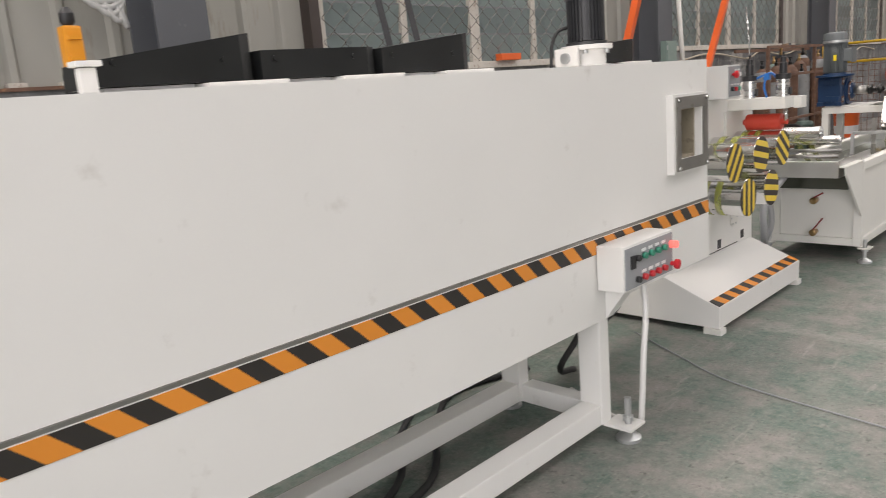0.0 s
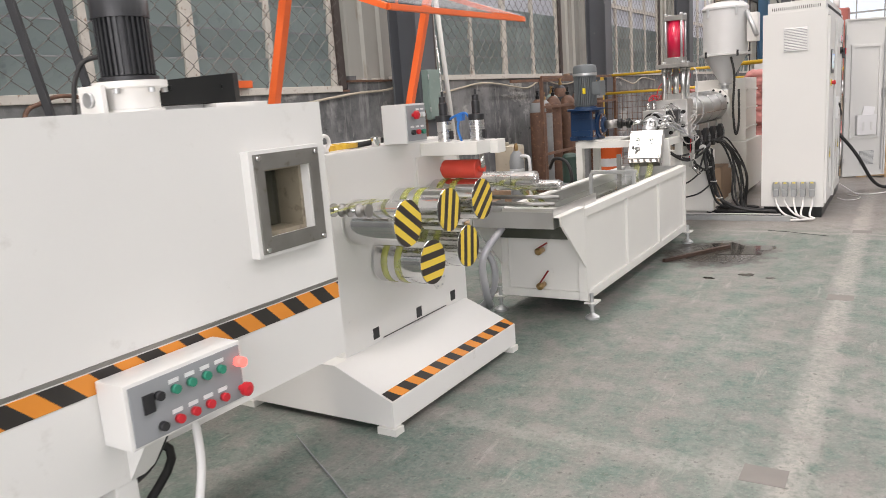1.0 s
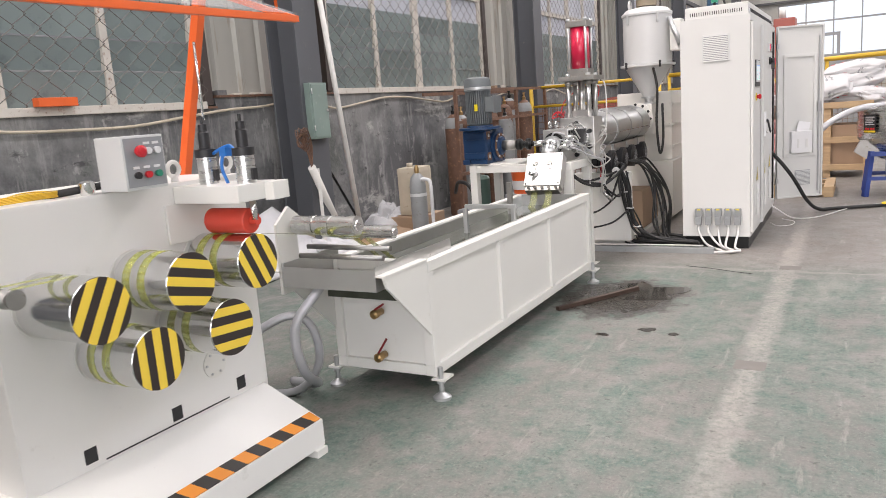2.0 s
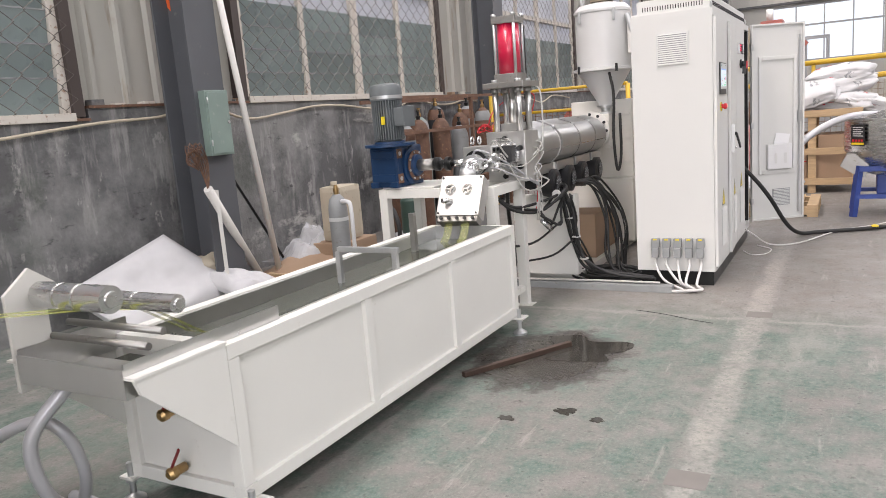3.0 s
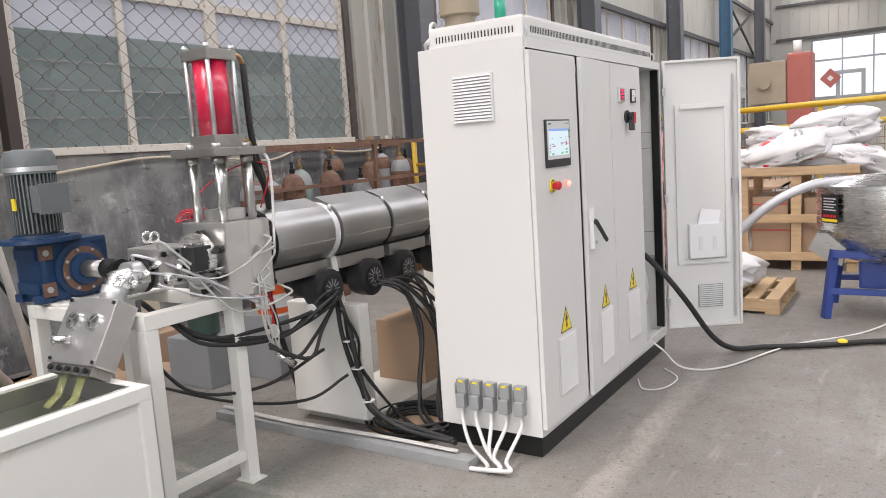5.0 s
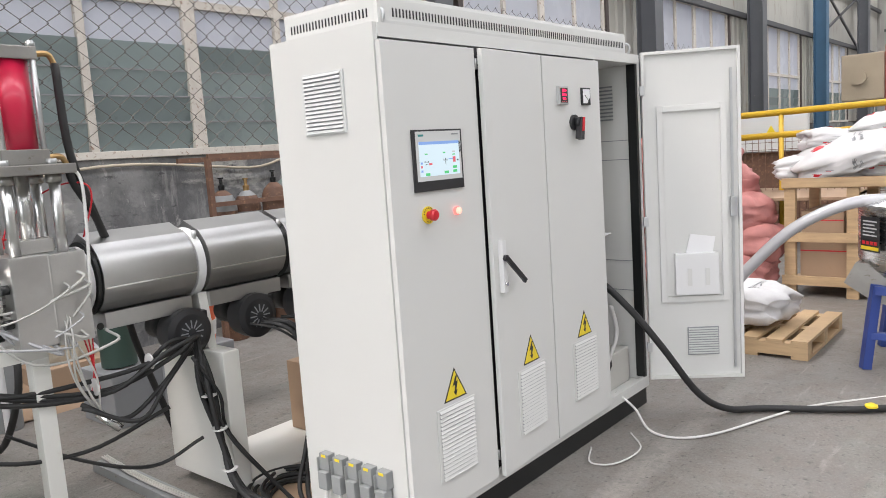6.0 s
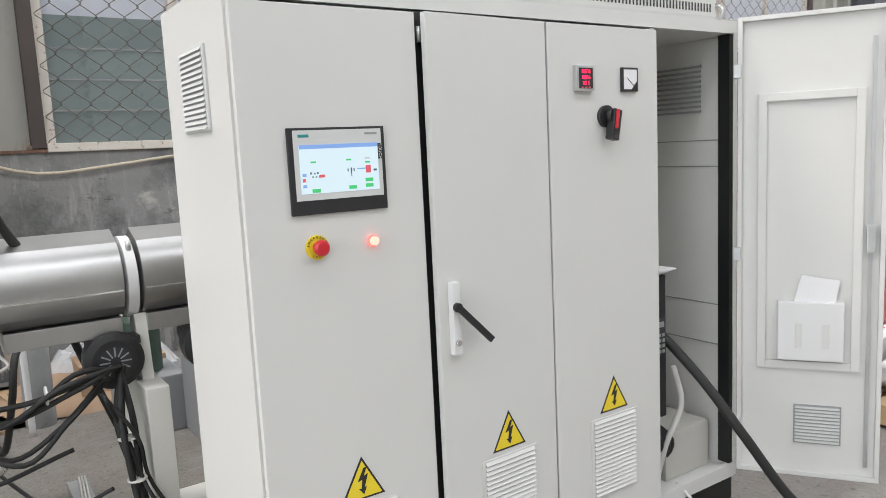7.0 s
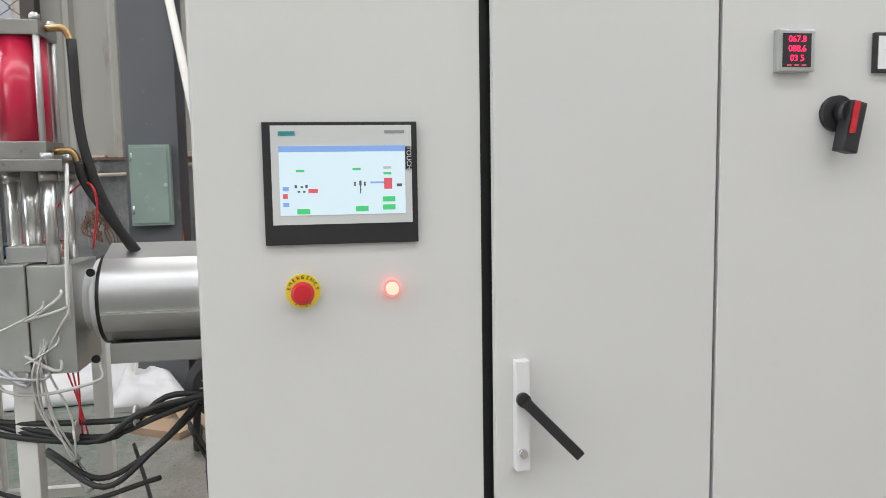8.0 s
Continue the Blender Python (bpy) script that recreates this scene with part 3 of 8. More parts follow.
for i, y0 in enumerate(WINDOWS):
    near, base = i in (1, 2), sill_at(y0)
    w = thing("window_%d" % (i + 1), (WALL, y0, base), "old white-framed louvred window behind rusty chain-link mesh", "window", kind="structure")
    x0, x1 = WALL - 0.1, WALL - 0.03
    box_part("window_sill", w, FRAMEWHITE, (WALL - 0.24, WALL + 0.03, y0, y0 + WIDTH[i], base, base + 0.06), 0.006, "flaking white sill")
    y1 = y0 + WIDTH[i]
    box_part("window_head", w, FRAMEWHITE, (x0, x1, y0, y1, WINTOP - 0.06, WINTOP))
    transom = 2.8
    box_part("transom", w, FRAMEWHITE, (x0, x1 + 0.004, y0, y1, transom, transom + 0.07), 0.004)
    cuts = [y0 + 0.03, y0 + WIDTH[i] * 0.25, y0 + WIDTH[i] * 0.5, y0 + WIDTH[i] * 0.75, y1 - 0.03]
    for j, c in enumerate(cuts):
        hw = 0.062 if j == 2 else 0.033
        box_part("mullion", w, FRAMEWHITE, (x0, x1 + 0.008, c - hw, c + hw, base + 0.06, WINTOP - 0.06), 0.005)
    for c in (y0 - 0.045, y1 + 0.045):
        box_part("jamb", w, BROWN, (WALL - 0.12, WALL + 0.01, c - 0.045, c + 0.045, base + 0.03, WINTOP))
    for a, b in zip(cuts, cuts[1:]):
        z, h = base + 0.06, 0.215 if base == SILL else 0.235
        first = None
        for q in range(4):
            if first is None:
                t = bmesh.new()
                bx(t, -0.004, 0.004, a + 0.034, b - 0.034, 0.0, h + 0.02)
                merge_bm = bmesh.new()
                merge(merge_bm, t, Matrix.Translation((x0 + 0.03, 0, z)) @ Matrix.Rotation(radians(7), 4, 'Y'))
                first = part("louvre", merge_bm, LOUVRE, w)
            else:
                same_part(first, (0, 0, h * q), "louvre")
        for q in range(1, 4):
            box_part("louvre_clip", w, SOCKET if q % 2 else PANELGREY, (x0 + 0.05, x0 + 0.066, a + 0.033, b - 0.033, z + h * q + 0.004, z + h * q + 0.017))
        box_part("pane", w, PALE, (x0 + 0.03, x0 + 0.036, a + 0.034, b - 0.034, z + 4 * h + 0.02, transom))
        box_part("pane", w, PALE, (x0 + 0.03, x0 + 0.036, a + 0.034, b - 0.034, transom + 0.07, WINTOP - 0.06))
    if i < 5:
        bm = bmesh.new()
        zigzag(bm, y0 + 0.02, y1 - 0.02, base + 0.07, 3.9 if near else 3.3, 0.19 if i < 4 else 0.26, 0.086 if i < 4 else 0.12, WALL + 0.012)
        part("chain_link", bm, LINK, w, "rusty wire mesh")

for i in range(-2, 6):
    y = -0.84 + BAY * i
    c = thing("steel_column", (WALL + 0.25, y, 0), "dark grey painted steel column against the wall", "column", "columns along the wall", "structure")
    m = COLBLUE if i == 4 else COLUMN
    for xx in (WALL + 0.12, WALL + 0.44):
        box_part("flange", c, m, (xx, xx + 0.02, y - 0.16, y + 0.16, 0, TOPZ))
    box_part("web", c, m, (WALL + 0.14, WALL + 0.44, y - 0.012, y + 0.012, 0, TOPZ))

# dark girts along the wall, with a braced bay near the far end
for z in (3.98, 5.6):
    solo("wall_girt", made(bx, WALL + 0.016, WALL + 0.1, 5.2, FARY - 0.1, z, z + 0.11), GIRT, (WALL, 18, z), "dark steel girt along the wall", "girt", "wall girts", "structure")
for a, b in ((4.1, 5.6), (5.6, 4.1)):
    solo("wall_brace", made(beam, (WALL + 0.14, 22.6, a), (WALL + 0.14, 27.2, b), 0.06, 0.06), GIRT, (WALL, 25, 4.1), "dark steel brace crossing the bay", "brace", "wall braces", "structure")
for z in (4.88, 6.25):
    solo("wall_girt", made(bx, WALL + 0.2, RIGHTX - 0.1, FARY - 0.14, FARY - 0.045, z, z + 0.1), GIRT, (4, FARY, z), "dark steel girt along the end wall", "girt", "wall girts", "structure")

# far end wall, with its bright windows
wf = thing("wall_north", (4, FARY, 0), "pale corrugated end wall of the hall with large windows", "wall", kind="structure")
FW = [(-2.6, 1.9), (3.6, 8.1)]
xs = [WALL - 0.3, FW[0][0], FW[0][1], FW[1][0], FW[1][1], RIGHTX + 0.3]
box_part("lower_wall", wf, FARCLAD, (xs[0], xs[-1], FARY, FARY + 0.2, 0, 2.4))
box_part("upper_wall", wf, FARCLAD, (xs[0], xs[-1], FARY, FARY + 0.2, 4.8, TOPZ))
for a, b in ((xs[0], xs[1]), (xs[2], xs[3]), (xs[4], xs[5])):
    box_part("pier", wf, FARCLAD, (a, b, FARY, FARY + 0.2, 2.4, 4.8))
for k in range(int((RIGHTX - WALL) / 0.35)):
    xx = WALL + 0.35 * k
    box_part("rib", wf, FARCLAD, (xx, xx + 0.06, FARY - 0.04, FARY, 4.85, TOPZ))
for k, (a, b) in enumerate(FW):
    w = thing("window_%d" % (21 + k), (a, FARY, 2.4), "large bright white-framed window in the end wall", "window", kind="structure")
    for z in (2.4, 3.9, 4.74):
        box_part("rail", w, BOTTLE, (a, b, FARY - 0.02, FARY + 0.06, z, z + 0.07))
    n = 4
    for j in range(n + 1):
        xx = a + (b - a - 0.08) * j / n
        box_part("mullion", w, BOTTLE, (xx + 0.015, xx + 0.065, FARY - 0.024, FARY + 0.064, 2.47, 4.74))
solo("backdrop", made(bx, -30, 40, 60, 60.2, -0.2, 25), glow("hazy_daylight", (0.85, 0.94, 1.0), 0.78), (5, 60, 0), "bright hazy daylight outside the far windows", "backdrop", kind="structure")
wr = thing("wall_east", (RIGHTX, 9, 0), "pale steel-clad side wall of the hall", "wall", kind="structure")
box_part("lower_wall", wr, PLASTER, (RIGHTX, RIGHTX + 0.2, BACKY, FARY, 0, SILL))
box_part("upper_wall", wr, CLAD, (RIGHTX, RIGHTX + 0.2, BACKY, FARY, 3.9, TOPZ))
for k in range(8):
    a = BACKY + 5.75 * k
    box_part("pier", wr, CLAD, (RIGHTX, RIGHTX + 0.2, a, a + 2.0, SILL, 3.9))
    box_part("pane", wr, PALE, (RIGHTX + 0.1, RIGHTX + 0.106, a + 2.0, a + 5.75, SILL, 3.9))
# unseen end wall, its wide opening made up to go with the fill lamp
wb = thing("wall_south", (4, BACKY, 0), "pale steel-clad end wall of the hall", "wall", kind="structure")
box_part("lower_wall", wb, CLAD, (WALL - 0.3, -1.0, BACKY - 0.2, BACKY, 0, TOPZ))
box_part("upper_wall", wb, CLAD, (-1.0, 10.0, BACKY - 0.2, BACKY, 5.2, TOPZ))
box_part("pier", wb, CLAD, (10.0, RIGHTX + 0.3, BACKY - 0.2, BACKY, 0, TOPZ))
bm = bmesh.new()
cuts = [WALL - 0.4]
for x, y in SKYLIGHTS:
    cuts += [x - 0.95, x + 0.95]
cuts.append(RIGHTX + 0.4)
for a, b in zip(cuts[::2], cuts[1::2]):
    bx(bm, a, b, BACKY - 0.3, FARY + 0.3, TOPZ, TOPZ + 0.1)
for x, y in SKYLIGHTS:
    bx(bm, x - 0.95, x + 0.95, BACKY - 0.3, BACKY + 1.0, TOPZ, TOPZ + 0.1)
solo("ceiling", bm, ROOF, (4, 9, TOPZ), "pale sheet roof with translucent skylight strips", "ceiling", kind="structure")

# ---- hot-air oven ----
OX0, OX1, OY0, OY1, OZ0, OZ1 = -1.5, -0.96, -9.8, -5.735, 0.5, 1.315


def screw_pad(parent, x, y, r=0.045, top=0.16):
    bm = bmesh.new()
    lathe(bm, [(r, 0.0), (r, 0.012), (r * 0.75, 0.02), (r * 0.35, 0.03), (0.012, 0.034), (0.012, top)], (x, y, 0), 24)
    lathe(bm, [(0.021, 0.075), (0.021, 0.09)], (x, y, 0), 6)
    return part("levelling_foot", bm, GALV, parent, "galvanised screw foot")


oven = thing("hot_air_oven", (-1.23, -7.8, 0), "long white painted hot-air stretching oven on a tube frame", "oven")
WY0, WY1, WZ0, WZ1 = -6.03, -5.85, 0.94, 1.14
bm = bmesh.new()
for d in ((OX1 - 0.03, OX1, OY0, WY0, 0.755, OZ1), (OX1 - 0.03, OX1, WY1, OY1, 0.755, OZ1), (OX1 - 0.03, OX1, WY0, WY1, 0.755, WZ0), (OX1 - 0.03, OX1, WY0, WY1, WZ1, OZ1)):
    bx(bm, *d)
part("front_panel", bm, WHITE, oven)
box_part("back_panel", oven, WHITE, (OX0, OX0 + 0.03, OY0, OY1, 0.755, OZ1), 0.004)
box_part("top_panel", oven, WHITE, (OX0 + 0.03, OX1 - 0.03, OY0, OY1, OZ1 - 0.03, OZ1 - 0.001))
box_part("end_panel", oven, WHITE, (OX0 + 0.03, OX1 - 0.03, OY1 - 0.03, OY1, 0.755, OZ1 - 0.03))
box_part("sill_beam", oven, WHITE, (OX0, OX1 + 0.004, OY0, -6.5, OZ0 - 0.05, OZ0))
box_part("lower_panel", oven, WHITE, (OX0, OX1 + 0.004, OY0, OY1, OZ0, 0.745))
box_part("seam_strip", oven, IRON, (OX1 - 0.02, OX1 + 0.005, OY0, OY1, 0.7455, 0.7545), label="thin grey metal seam")
box_part("hazard_tape", oven, HAZARD, (OX1 + 0.003, OX1 + 0.0065, OY0, OY1 - 0.005, 0.69, 0.742), label="orange and black hazard tape")
ow = part("oven_window", made(bx, OX1, OX1 + 0.03, -6.085, WY0 - 0.0, 0.89, 1.19), WHITE, oven, "recessed inspection window")
for d in ((OX1, OX1 + 0.03, WY1, -5.797, 0.89, 1.19), (OX1, OX1 + 0.03, WY0, WY1, 0.89, WZ0), (OX1, OX1 + 0.03, WY0, WY1, WZ1, 1.19)):
    box_part("surround", ow, WHITE, d)
for k, d in enumerate(((-6.07, -6.035, 0.9, 1.18), (-5.845, -5.805, 0.9, 1.18), (-6.035, -5.845, 0.9, 0.945), (-6.035, -5.845, 1.135, 1.18))):
    box_part("gasket", ow, HEATMETAL, (OX1 + 0.03, OX1 + 0.036, *d), label="grey metal window frame")
for y in (-6.058, -5.822):
    for z in (0.912, 1.168):
        part("bolt", made(cy, (OX1 + 0.036, y, z), (OX1 + 0.044, y, z), 0.007, n=8), CHROME, ow)
for d in ((OX1 - 0.11, OX1, WY0 - 0.002, WY0 + 0.012, WZ0, WZ1), (OX1 - 0.11, OX1, WY1 - 0.012, WY1 + 0.002, WZ0, WZ1), (OX1 - 0.11, OX1, WY0 + 0.012, WY1 - 0.012, WZ0 - 0.002, WZ0 + 0.012), (OX1 - 0.11, OX1, WY0 + 0.012, WY1 - 0.012, WZ1 - 0.012, WZ1 + 0.002)):
    box_part("reveal", ow, SCORCHED, d, label="scorched buff inner lining")
box_part("pane", ow, clear("oven_glass", (0.12, 0.12, 0.095), 0.05, 0.6), (OX1 - 0.1, OX1 - 0.094, WY0 + 0.012, WY1 - 0.012, WZ0 + 0.012, WZ1 - 0.012), label="dusky inspection glass")
for x, lab in ((OX1 - 0.045, ""), (-1.375, "")):
    for y in (-6.57, -9.3):
        box_part("leg", oven, WHITE, (x - 0.045, x + 0.045, y - 0.03, y + 0.03, 0.06, OZ0 - 0.051), 0.006)
    box_part("skid_rail", oven, WHITE, (x - 0.04, x + 0.04, -9.255, -6.6, 0.06, 0.135), 0.005)
for y in (-6.555, -9.3):
    box_part("cross_rail", oven, WHITE, (-1.33, OX1 - 0.09, y - 0.035, y + 0.035, 0.06, 0.13), 0.005)
for x, y in ((-0.915, -6.535), (-1.45, -6.54), (-0.915, -9.3), (-1.45, -9.3)):
    box_part("foot_plate", oven, WHITE, (x - 0.05, x + 0.06, y - 0.05, y + 0.05, 0.052, 0.062), 0.002)
    screw_pad(oven, x + 0.02, y)

# control box on the oven
cb = thing("oven_control_box", (-0.9, -6.43, 0.55), "white switch box with rows of buttons bolted to the oven", "control box")
box_part("body", cb, WHITE, (OX1 + 0.008, -0.85, -6.612, -6.268, 0.565, 0.722), 0.006)
box_part("panel", cb, PANELGREY, (-0.85, -0.846, -6.602, -6.278, 0.573, 0.713), label="grey switch panel")
bm = bmesh.new()
prism(bm, [(-0.955, 0.45), (-0.955, 0.553), (-0.88, 0.553)], 1, -6.56, -6.5)
part("bracket", bm, WHITE, cb)
for k in range(6):
    y = -6.53 + 0.046 * k
    for z, m1 in ((0.672, BUTTONGREEN if k else BLACK), (0.598, BUTTONRED if k else BLACK)):
        if k == 5:
            break
        cap = part("button", made(cy, (-0.846, y, z), (-0.832, y, z), 0.011, n=14), m1, cb)
        if k:
            box_part("name_plate", cb, BUTTONWHITE, (-0.846, -0.844, y - 0.014, y + 0.014, z + 0.015, z + 0.025))
part("selector", made(bx, -0.846, -0.84, -6.572, -6.543, 0.64, 0.685, 0.002), BLACK, cb, "black square meter")
part("pilot_lamp", made(cy, (-0.846, -6.288, 0.672), (-0.822, -6.288, 0.672), 0.013, n=16), LAMPRED, cb, "lit red pilot lamp")
part("stop_button", made(lathe, [(0.008, 0), (0.008, 0.015), (0.018, 0.018), (0.018, 0.03), (0.01, 0.034)], (-0.846, -6.288, 0.6), 20, 'x'), BUTTONRED, cb, "red mushroom button")
bm = bmesh.new()
tube(bm, [(-0.9, -6.4, 0.565), (-0.885, -6.41, 0.44), (-0.875, -6.45, 0.3), (-0.875, -6.47, 0.12), (-0.9, -6.46, 0.03), (-1.05, -6.42, 0.013), (-1.3, -6.3, 0.013)], 0.011)
solo("white_cable", bm, WHITECABLE, (-0.87, -6.5, 0), "white control cable hanging from the switch box", "cable", "cables")
bm = bmesh.new()
tube(bm, [(-0.93, -6.45, 0.555), (-0.95, -6.5, 0.47), (-0.99, -6.54, 0.42)], 0.009)
solo("black_cable", bm, RUBBER, (-0.95, -6.5, 0.5), "short black cable under the switch box", "cable", "cables")

# circulation fan and covers on the oven
FX, FY = -1.22, -6.205
fan = thing("fan_motor", (FX, FY, OZ1), "dark upright fan motor on a white flanged base", "motor")
bm = bmesh.new()
lathe(bm, [(0.082, OZ1), (0.082, OZ1 + 0.01), (0.072, OZ1 + 0.012), (0.072, 1.37), (0.078, 1.38), (0.095, 1.382), (0.097, 1.385), (0.097, 1.4), (0.05, 1.402)], (FX, FY, 0), 40)
part("base", bm, WHITE, fan, "white flanged base")
ring_parts("base_bolt", made(lathe, [(0.009, 1.368), (0.009, 1.381)], (0.087, 0.0, 0), 8), GALV, fan, (FX, FY, 0), 6)
bm = bmesh.new()
lathe(bm, [(0.078, 1.402), (0.078, 1.412), (0.062, 1.416), (0.062, 1.57)], (FX, FY, 0), 32)
part("stator", bm, DARKMOTOR, fan)
ring_parts("fin", made(bx, 0.061, 0.071, -0.003, 0.003, 1.416, 1.57), DARKMOTOR, fan, (FX, FY, 0), 30)
part("cowl", made(lathe, [(0.075, 1.565), (0.075, 1.615), (0.068, 1.63), (0.02, 1.633)], (FX, FY, 0), 36), DARKMOTOR, fan)
box_part("lug", fan, WHITE, (FX - 0.07, FX + 0.03, FY - 0.112, FY - 0.098, OZ1 + 0.002, 1.392), 0.003, "white upright mounting lug")
part("lug_bolt", made(cy, (FX - 0.02, FY - 0.111, 1.355), (FX - 0.02, FY - 0.123, 1.355), 0.02, n=16), GALV, fan)
bm = bmesh.new()
tube(bm, [(-1.255, -6.235, 1.475), (-1.29, -6.285, 1.46), (-1.305, -6.31, 1.41), (-1.3, -6.325, 1.36), (-1.3, -6.33, 1.318)], 0.0065)
part("lead", bm, RUBBER, fan, "black motor lead")


def guard(y0, y1, z0, z1, x=-1.3):
    """A low black belt guard with a rounded end."""
    g = thing("belt_guard", (x, (y0 + y1) / 2, OZ1), "low black painted steel belt guard on top of the oven", "guard", "belt guards on the oven")
    bm = bmesh.new()
    poly = [(x - 0.1, y0), (x + 0.08, y0), (x + 0.08, y1 - 0.05), (x + 0.065, y1 - 0.015), (x + 0.03, y1), (x - 0.1, y1)]
    prism(bm, poly, 2, OZ1 + 0.02, OZ1 + 0.13)
    for v in bm.verts:
        if v.co.z > OZ1 + 0.1:
            v.co.z = z0 + (z1 - z0) * (v.co.y - y0) / (y1 - y0)
    part("cover", bm, BLACKPAINT, g)
    box_part("flange", g, WHITE, (x - 0.12, x + 0.11, y1 - 0.16, y1 + 0.06, OZ1 + 0.002, OZ1 + 0.018), 0.003, "white mounting plate")
    box_part("rail", g, GALV, (x - 0.05, x + 0.06, y0 + 0.02, y1 - 0.17, OZ1 + 0.003, OZ1 + 0.018))
    for y in (y0 + 0.04, y1 - 0.1):
        part("screw", made(cy, (x + 0.08, y, OZ1 + 0.07), (x + 0.086, y, OZ1 + 0.07), 0.007, n=8), BLACKPAINT, g)
    return g


guard(-8.06, -7.66, 1.39, 1.45)
guard(-7.655, -7.26, 1.405, 1.41)
guard(-7.255, -6.86, 1.405, 1.45)
guard(-6.08, -5.742, 1.405, 1.43, -1.34)
post = thing("white_bracket_post", (-1.16, -8.1, OZ1), "short white bracket post on the oven", "bracket")
box_part("stem", post, WHITE, (-1.175, -1.15, -8.12, -8.085, OZ1 + 0.003, 1.372), 0.006)
box_part("cap", post, WHITE, (-1.18, -1.14, -8.13, -8.075, 1.373, 1.385), 0.004)
hoist = thing("amber_hoist_block", (-1.6, -7.97, 0), "amber plastic block with black ends on a black post", "hoist")
box_part("body", hoist, HOISTYELLOW, (-1.625, -1.58, -7.975, -7.93, 1.39, 1.505), 0.008)
box_part("base", hoist, BLACK, (-1.63, -1.575, -7.98, -7.925, 0.0, 1.39), 0.006)
for z in (1.42, 1.47):
    box_part("rib", hoist, HOISTYELLOW, (-1.58, -1.574, -7.97, -7.935, z, z + 0.012))
part("knob", made(lathe, [(0.012, 1.505), (0.018, 1.515), (0.018, 1.535), (0.008, 1.55)], (-1.603, -7.953, 0), 16), BLACK, hoist)
for y in (-4.93, -4.65):
    solo("leaning_rod", made(beam, (-3.3, y, 0.0), (-3.75, y - 0.37, 3.4), 0.05, 0.04, 0.004), BLACK, (-3.3, y, 0), "long black steel bar leaning towards the wall", "bar", "leaning bars")
bm = bmesh.new()
tube(bm, [(-3.9, -5.05, 0.014), (-3.94, -5.03, 0.9), (-3.95, -4.97, 1.36), (-3.96, -4.84, 1.46), (-3.96, -4.68, 1.5), (-3.95, -4.48, 1.45), (-3.94, -4.36, 1.3), (-3.92, -4.3, 0.8), (-3.9, -4.28, 0.014)], 0.014)
solo("rusty_hose", bm, RUSTY, (-3.9, -4.7, 0), "rust-brown hose looped over against the wall", "hose")
bm = bmesh.new()
for k in range(5):
    a = 0.06 * k
    tube(bm, [(WALL + 0.05 + 0.02 * k, -7.3 + a, 3.6), (WALL + 0.1, -7.2 + 1.2 * a, 2.5), (WALL + 0.12, -6.95 + a, 1.95 - 0.04 * k), (WALL + 0.1, -6.5 - a, 2.2), (WALL + 0.06, -6.3 - a, 3.6)], 0.018)
solo("hose_coil", bm, WHITECABLE, (WALL + 0.1, -6.9, 1.9), "looped white hoses hanging on the wall", "hose")
bm = bmesh.new()
tube(bm, [(-1.42, -6.1, 0.012), (-1.35, -6.3, 0.1), (-1.3, -6.2, 0.3), (-1.45, -6.45, 0.44), (-1.45, -6.9, 0.49)], 0.014)
tube(bm, [(-1.2, -7.6, 0.012), (-1.25, -7.2, 0.014), (-1.5, -6.9, 0.014), (-1.7, -6.6, 0.014), (-1.6, -6.2, 0.014)], 0.013)
tube(bm, [(-1.1, -7.9, 0.014), (-1.3, -7.3, 0.03), (-1.6, -7.0, 0.012), (-1.9, -6.5, 0.012)], 0.013)
solo("floor_cable", bm, RUBBER, (-1.4, -6.8, 0), "black power cables lying under the oven", "cable", "cables")
bm = bmesh.new()
tube(bm, [(-1.7, -6.9, 0.01), (-1.65, -6.7, 0.1), (-1.55, -6.4, 0.3), (-1.5, -6.3, 0.44)], 0.006)
tube(bm, [(-1.75, -7.2, 0.01), (-1.7, -6.9, 0.06), (-1.68, -6.5, 0.2)], 0.006)
solo("blue_air_tube", bm, TUBEBLUE, (-1.65, -6.7, 0), "thin blue air tubes under the oven", "tube")

# ---- roller stand ----
SY0, SY1, SX, STOP = -5.24, -4.2, -1.38, 1.115
stand = thing("roller_stand", (-1.5, -4.75, 0), "white steel five-roller traction stand with a sloped foot", "roller stand")
bm = bmesh.new()
bx(bm, -1.98, SX, SY0, SY1, 0.2, STOP, 0.008)
part("housing", bm, WHITE, stand)
bm = bmesh.new()
prism(bm, [(-1.95, 0.03), (-1.09, 0.03), (-1.09, 0.135), (SX + 0.01, 0.255), (-1.95, 0.255)], 1, -5.33, -4.23)
part("base", bm, WHITE, stand)
for y in (-5.315, -4.265):
    for x in (-1.9, -1.12):
        box_part("pad", stand, CREAM, (x - 0.045, x + 0.045, y - 0.03, y + 0.03, 0, 0.029))
bm = bmesh.new()
prism(bm, [(-1.094, 0.139), (-1.145, 0.1598), (-1.1435, 0.163), (-1.0925, 0.1422)], 1, -5.32, -4.24)
part("hazard_tape", bm, HAZARD, stand, "orange and black hazard tape")
for y in (-4.35, -4.67, -5.02):
    box_part("slot", stand, BLACK, (SX - 0.03, SX + 0.002, y - 0.022, y + 0.022, 0.275, 0.325), label="dark square slot")
box_part("joint", stand, BLACK, (SX - 0.01, SX + 0.0015, -4.97, -4.42, 0.262, 0.267))
part("cover_plate", made(cy, (SX, -4.47, 0.42), (SX + 0.004, -4.47, 0.42), 0.055, n=28), CREAM, stand, "round cover plate")
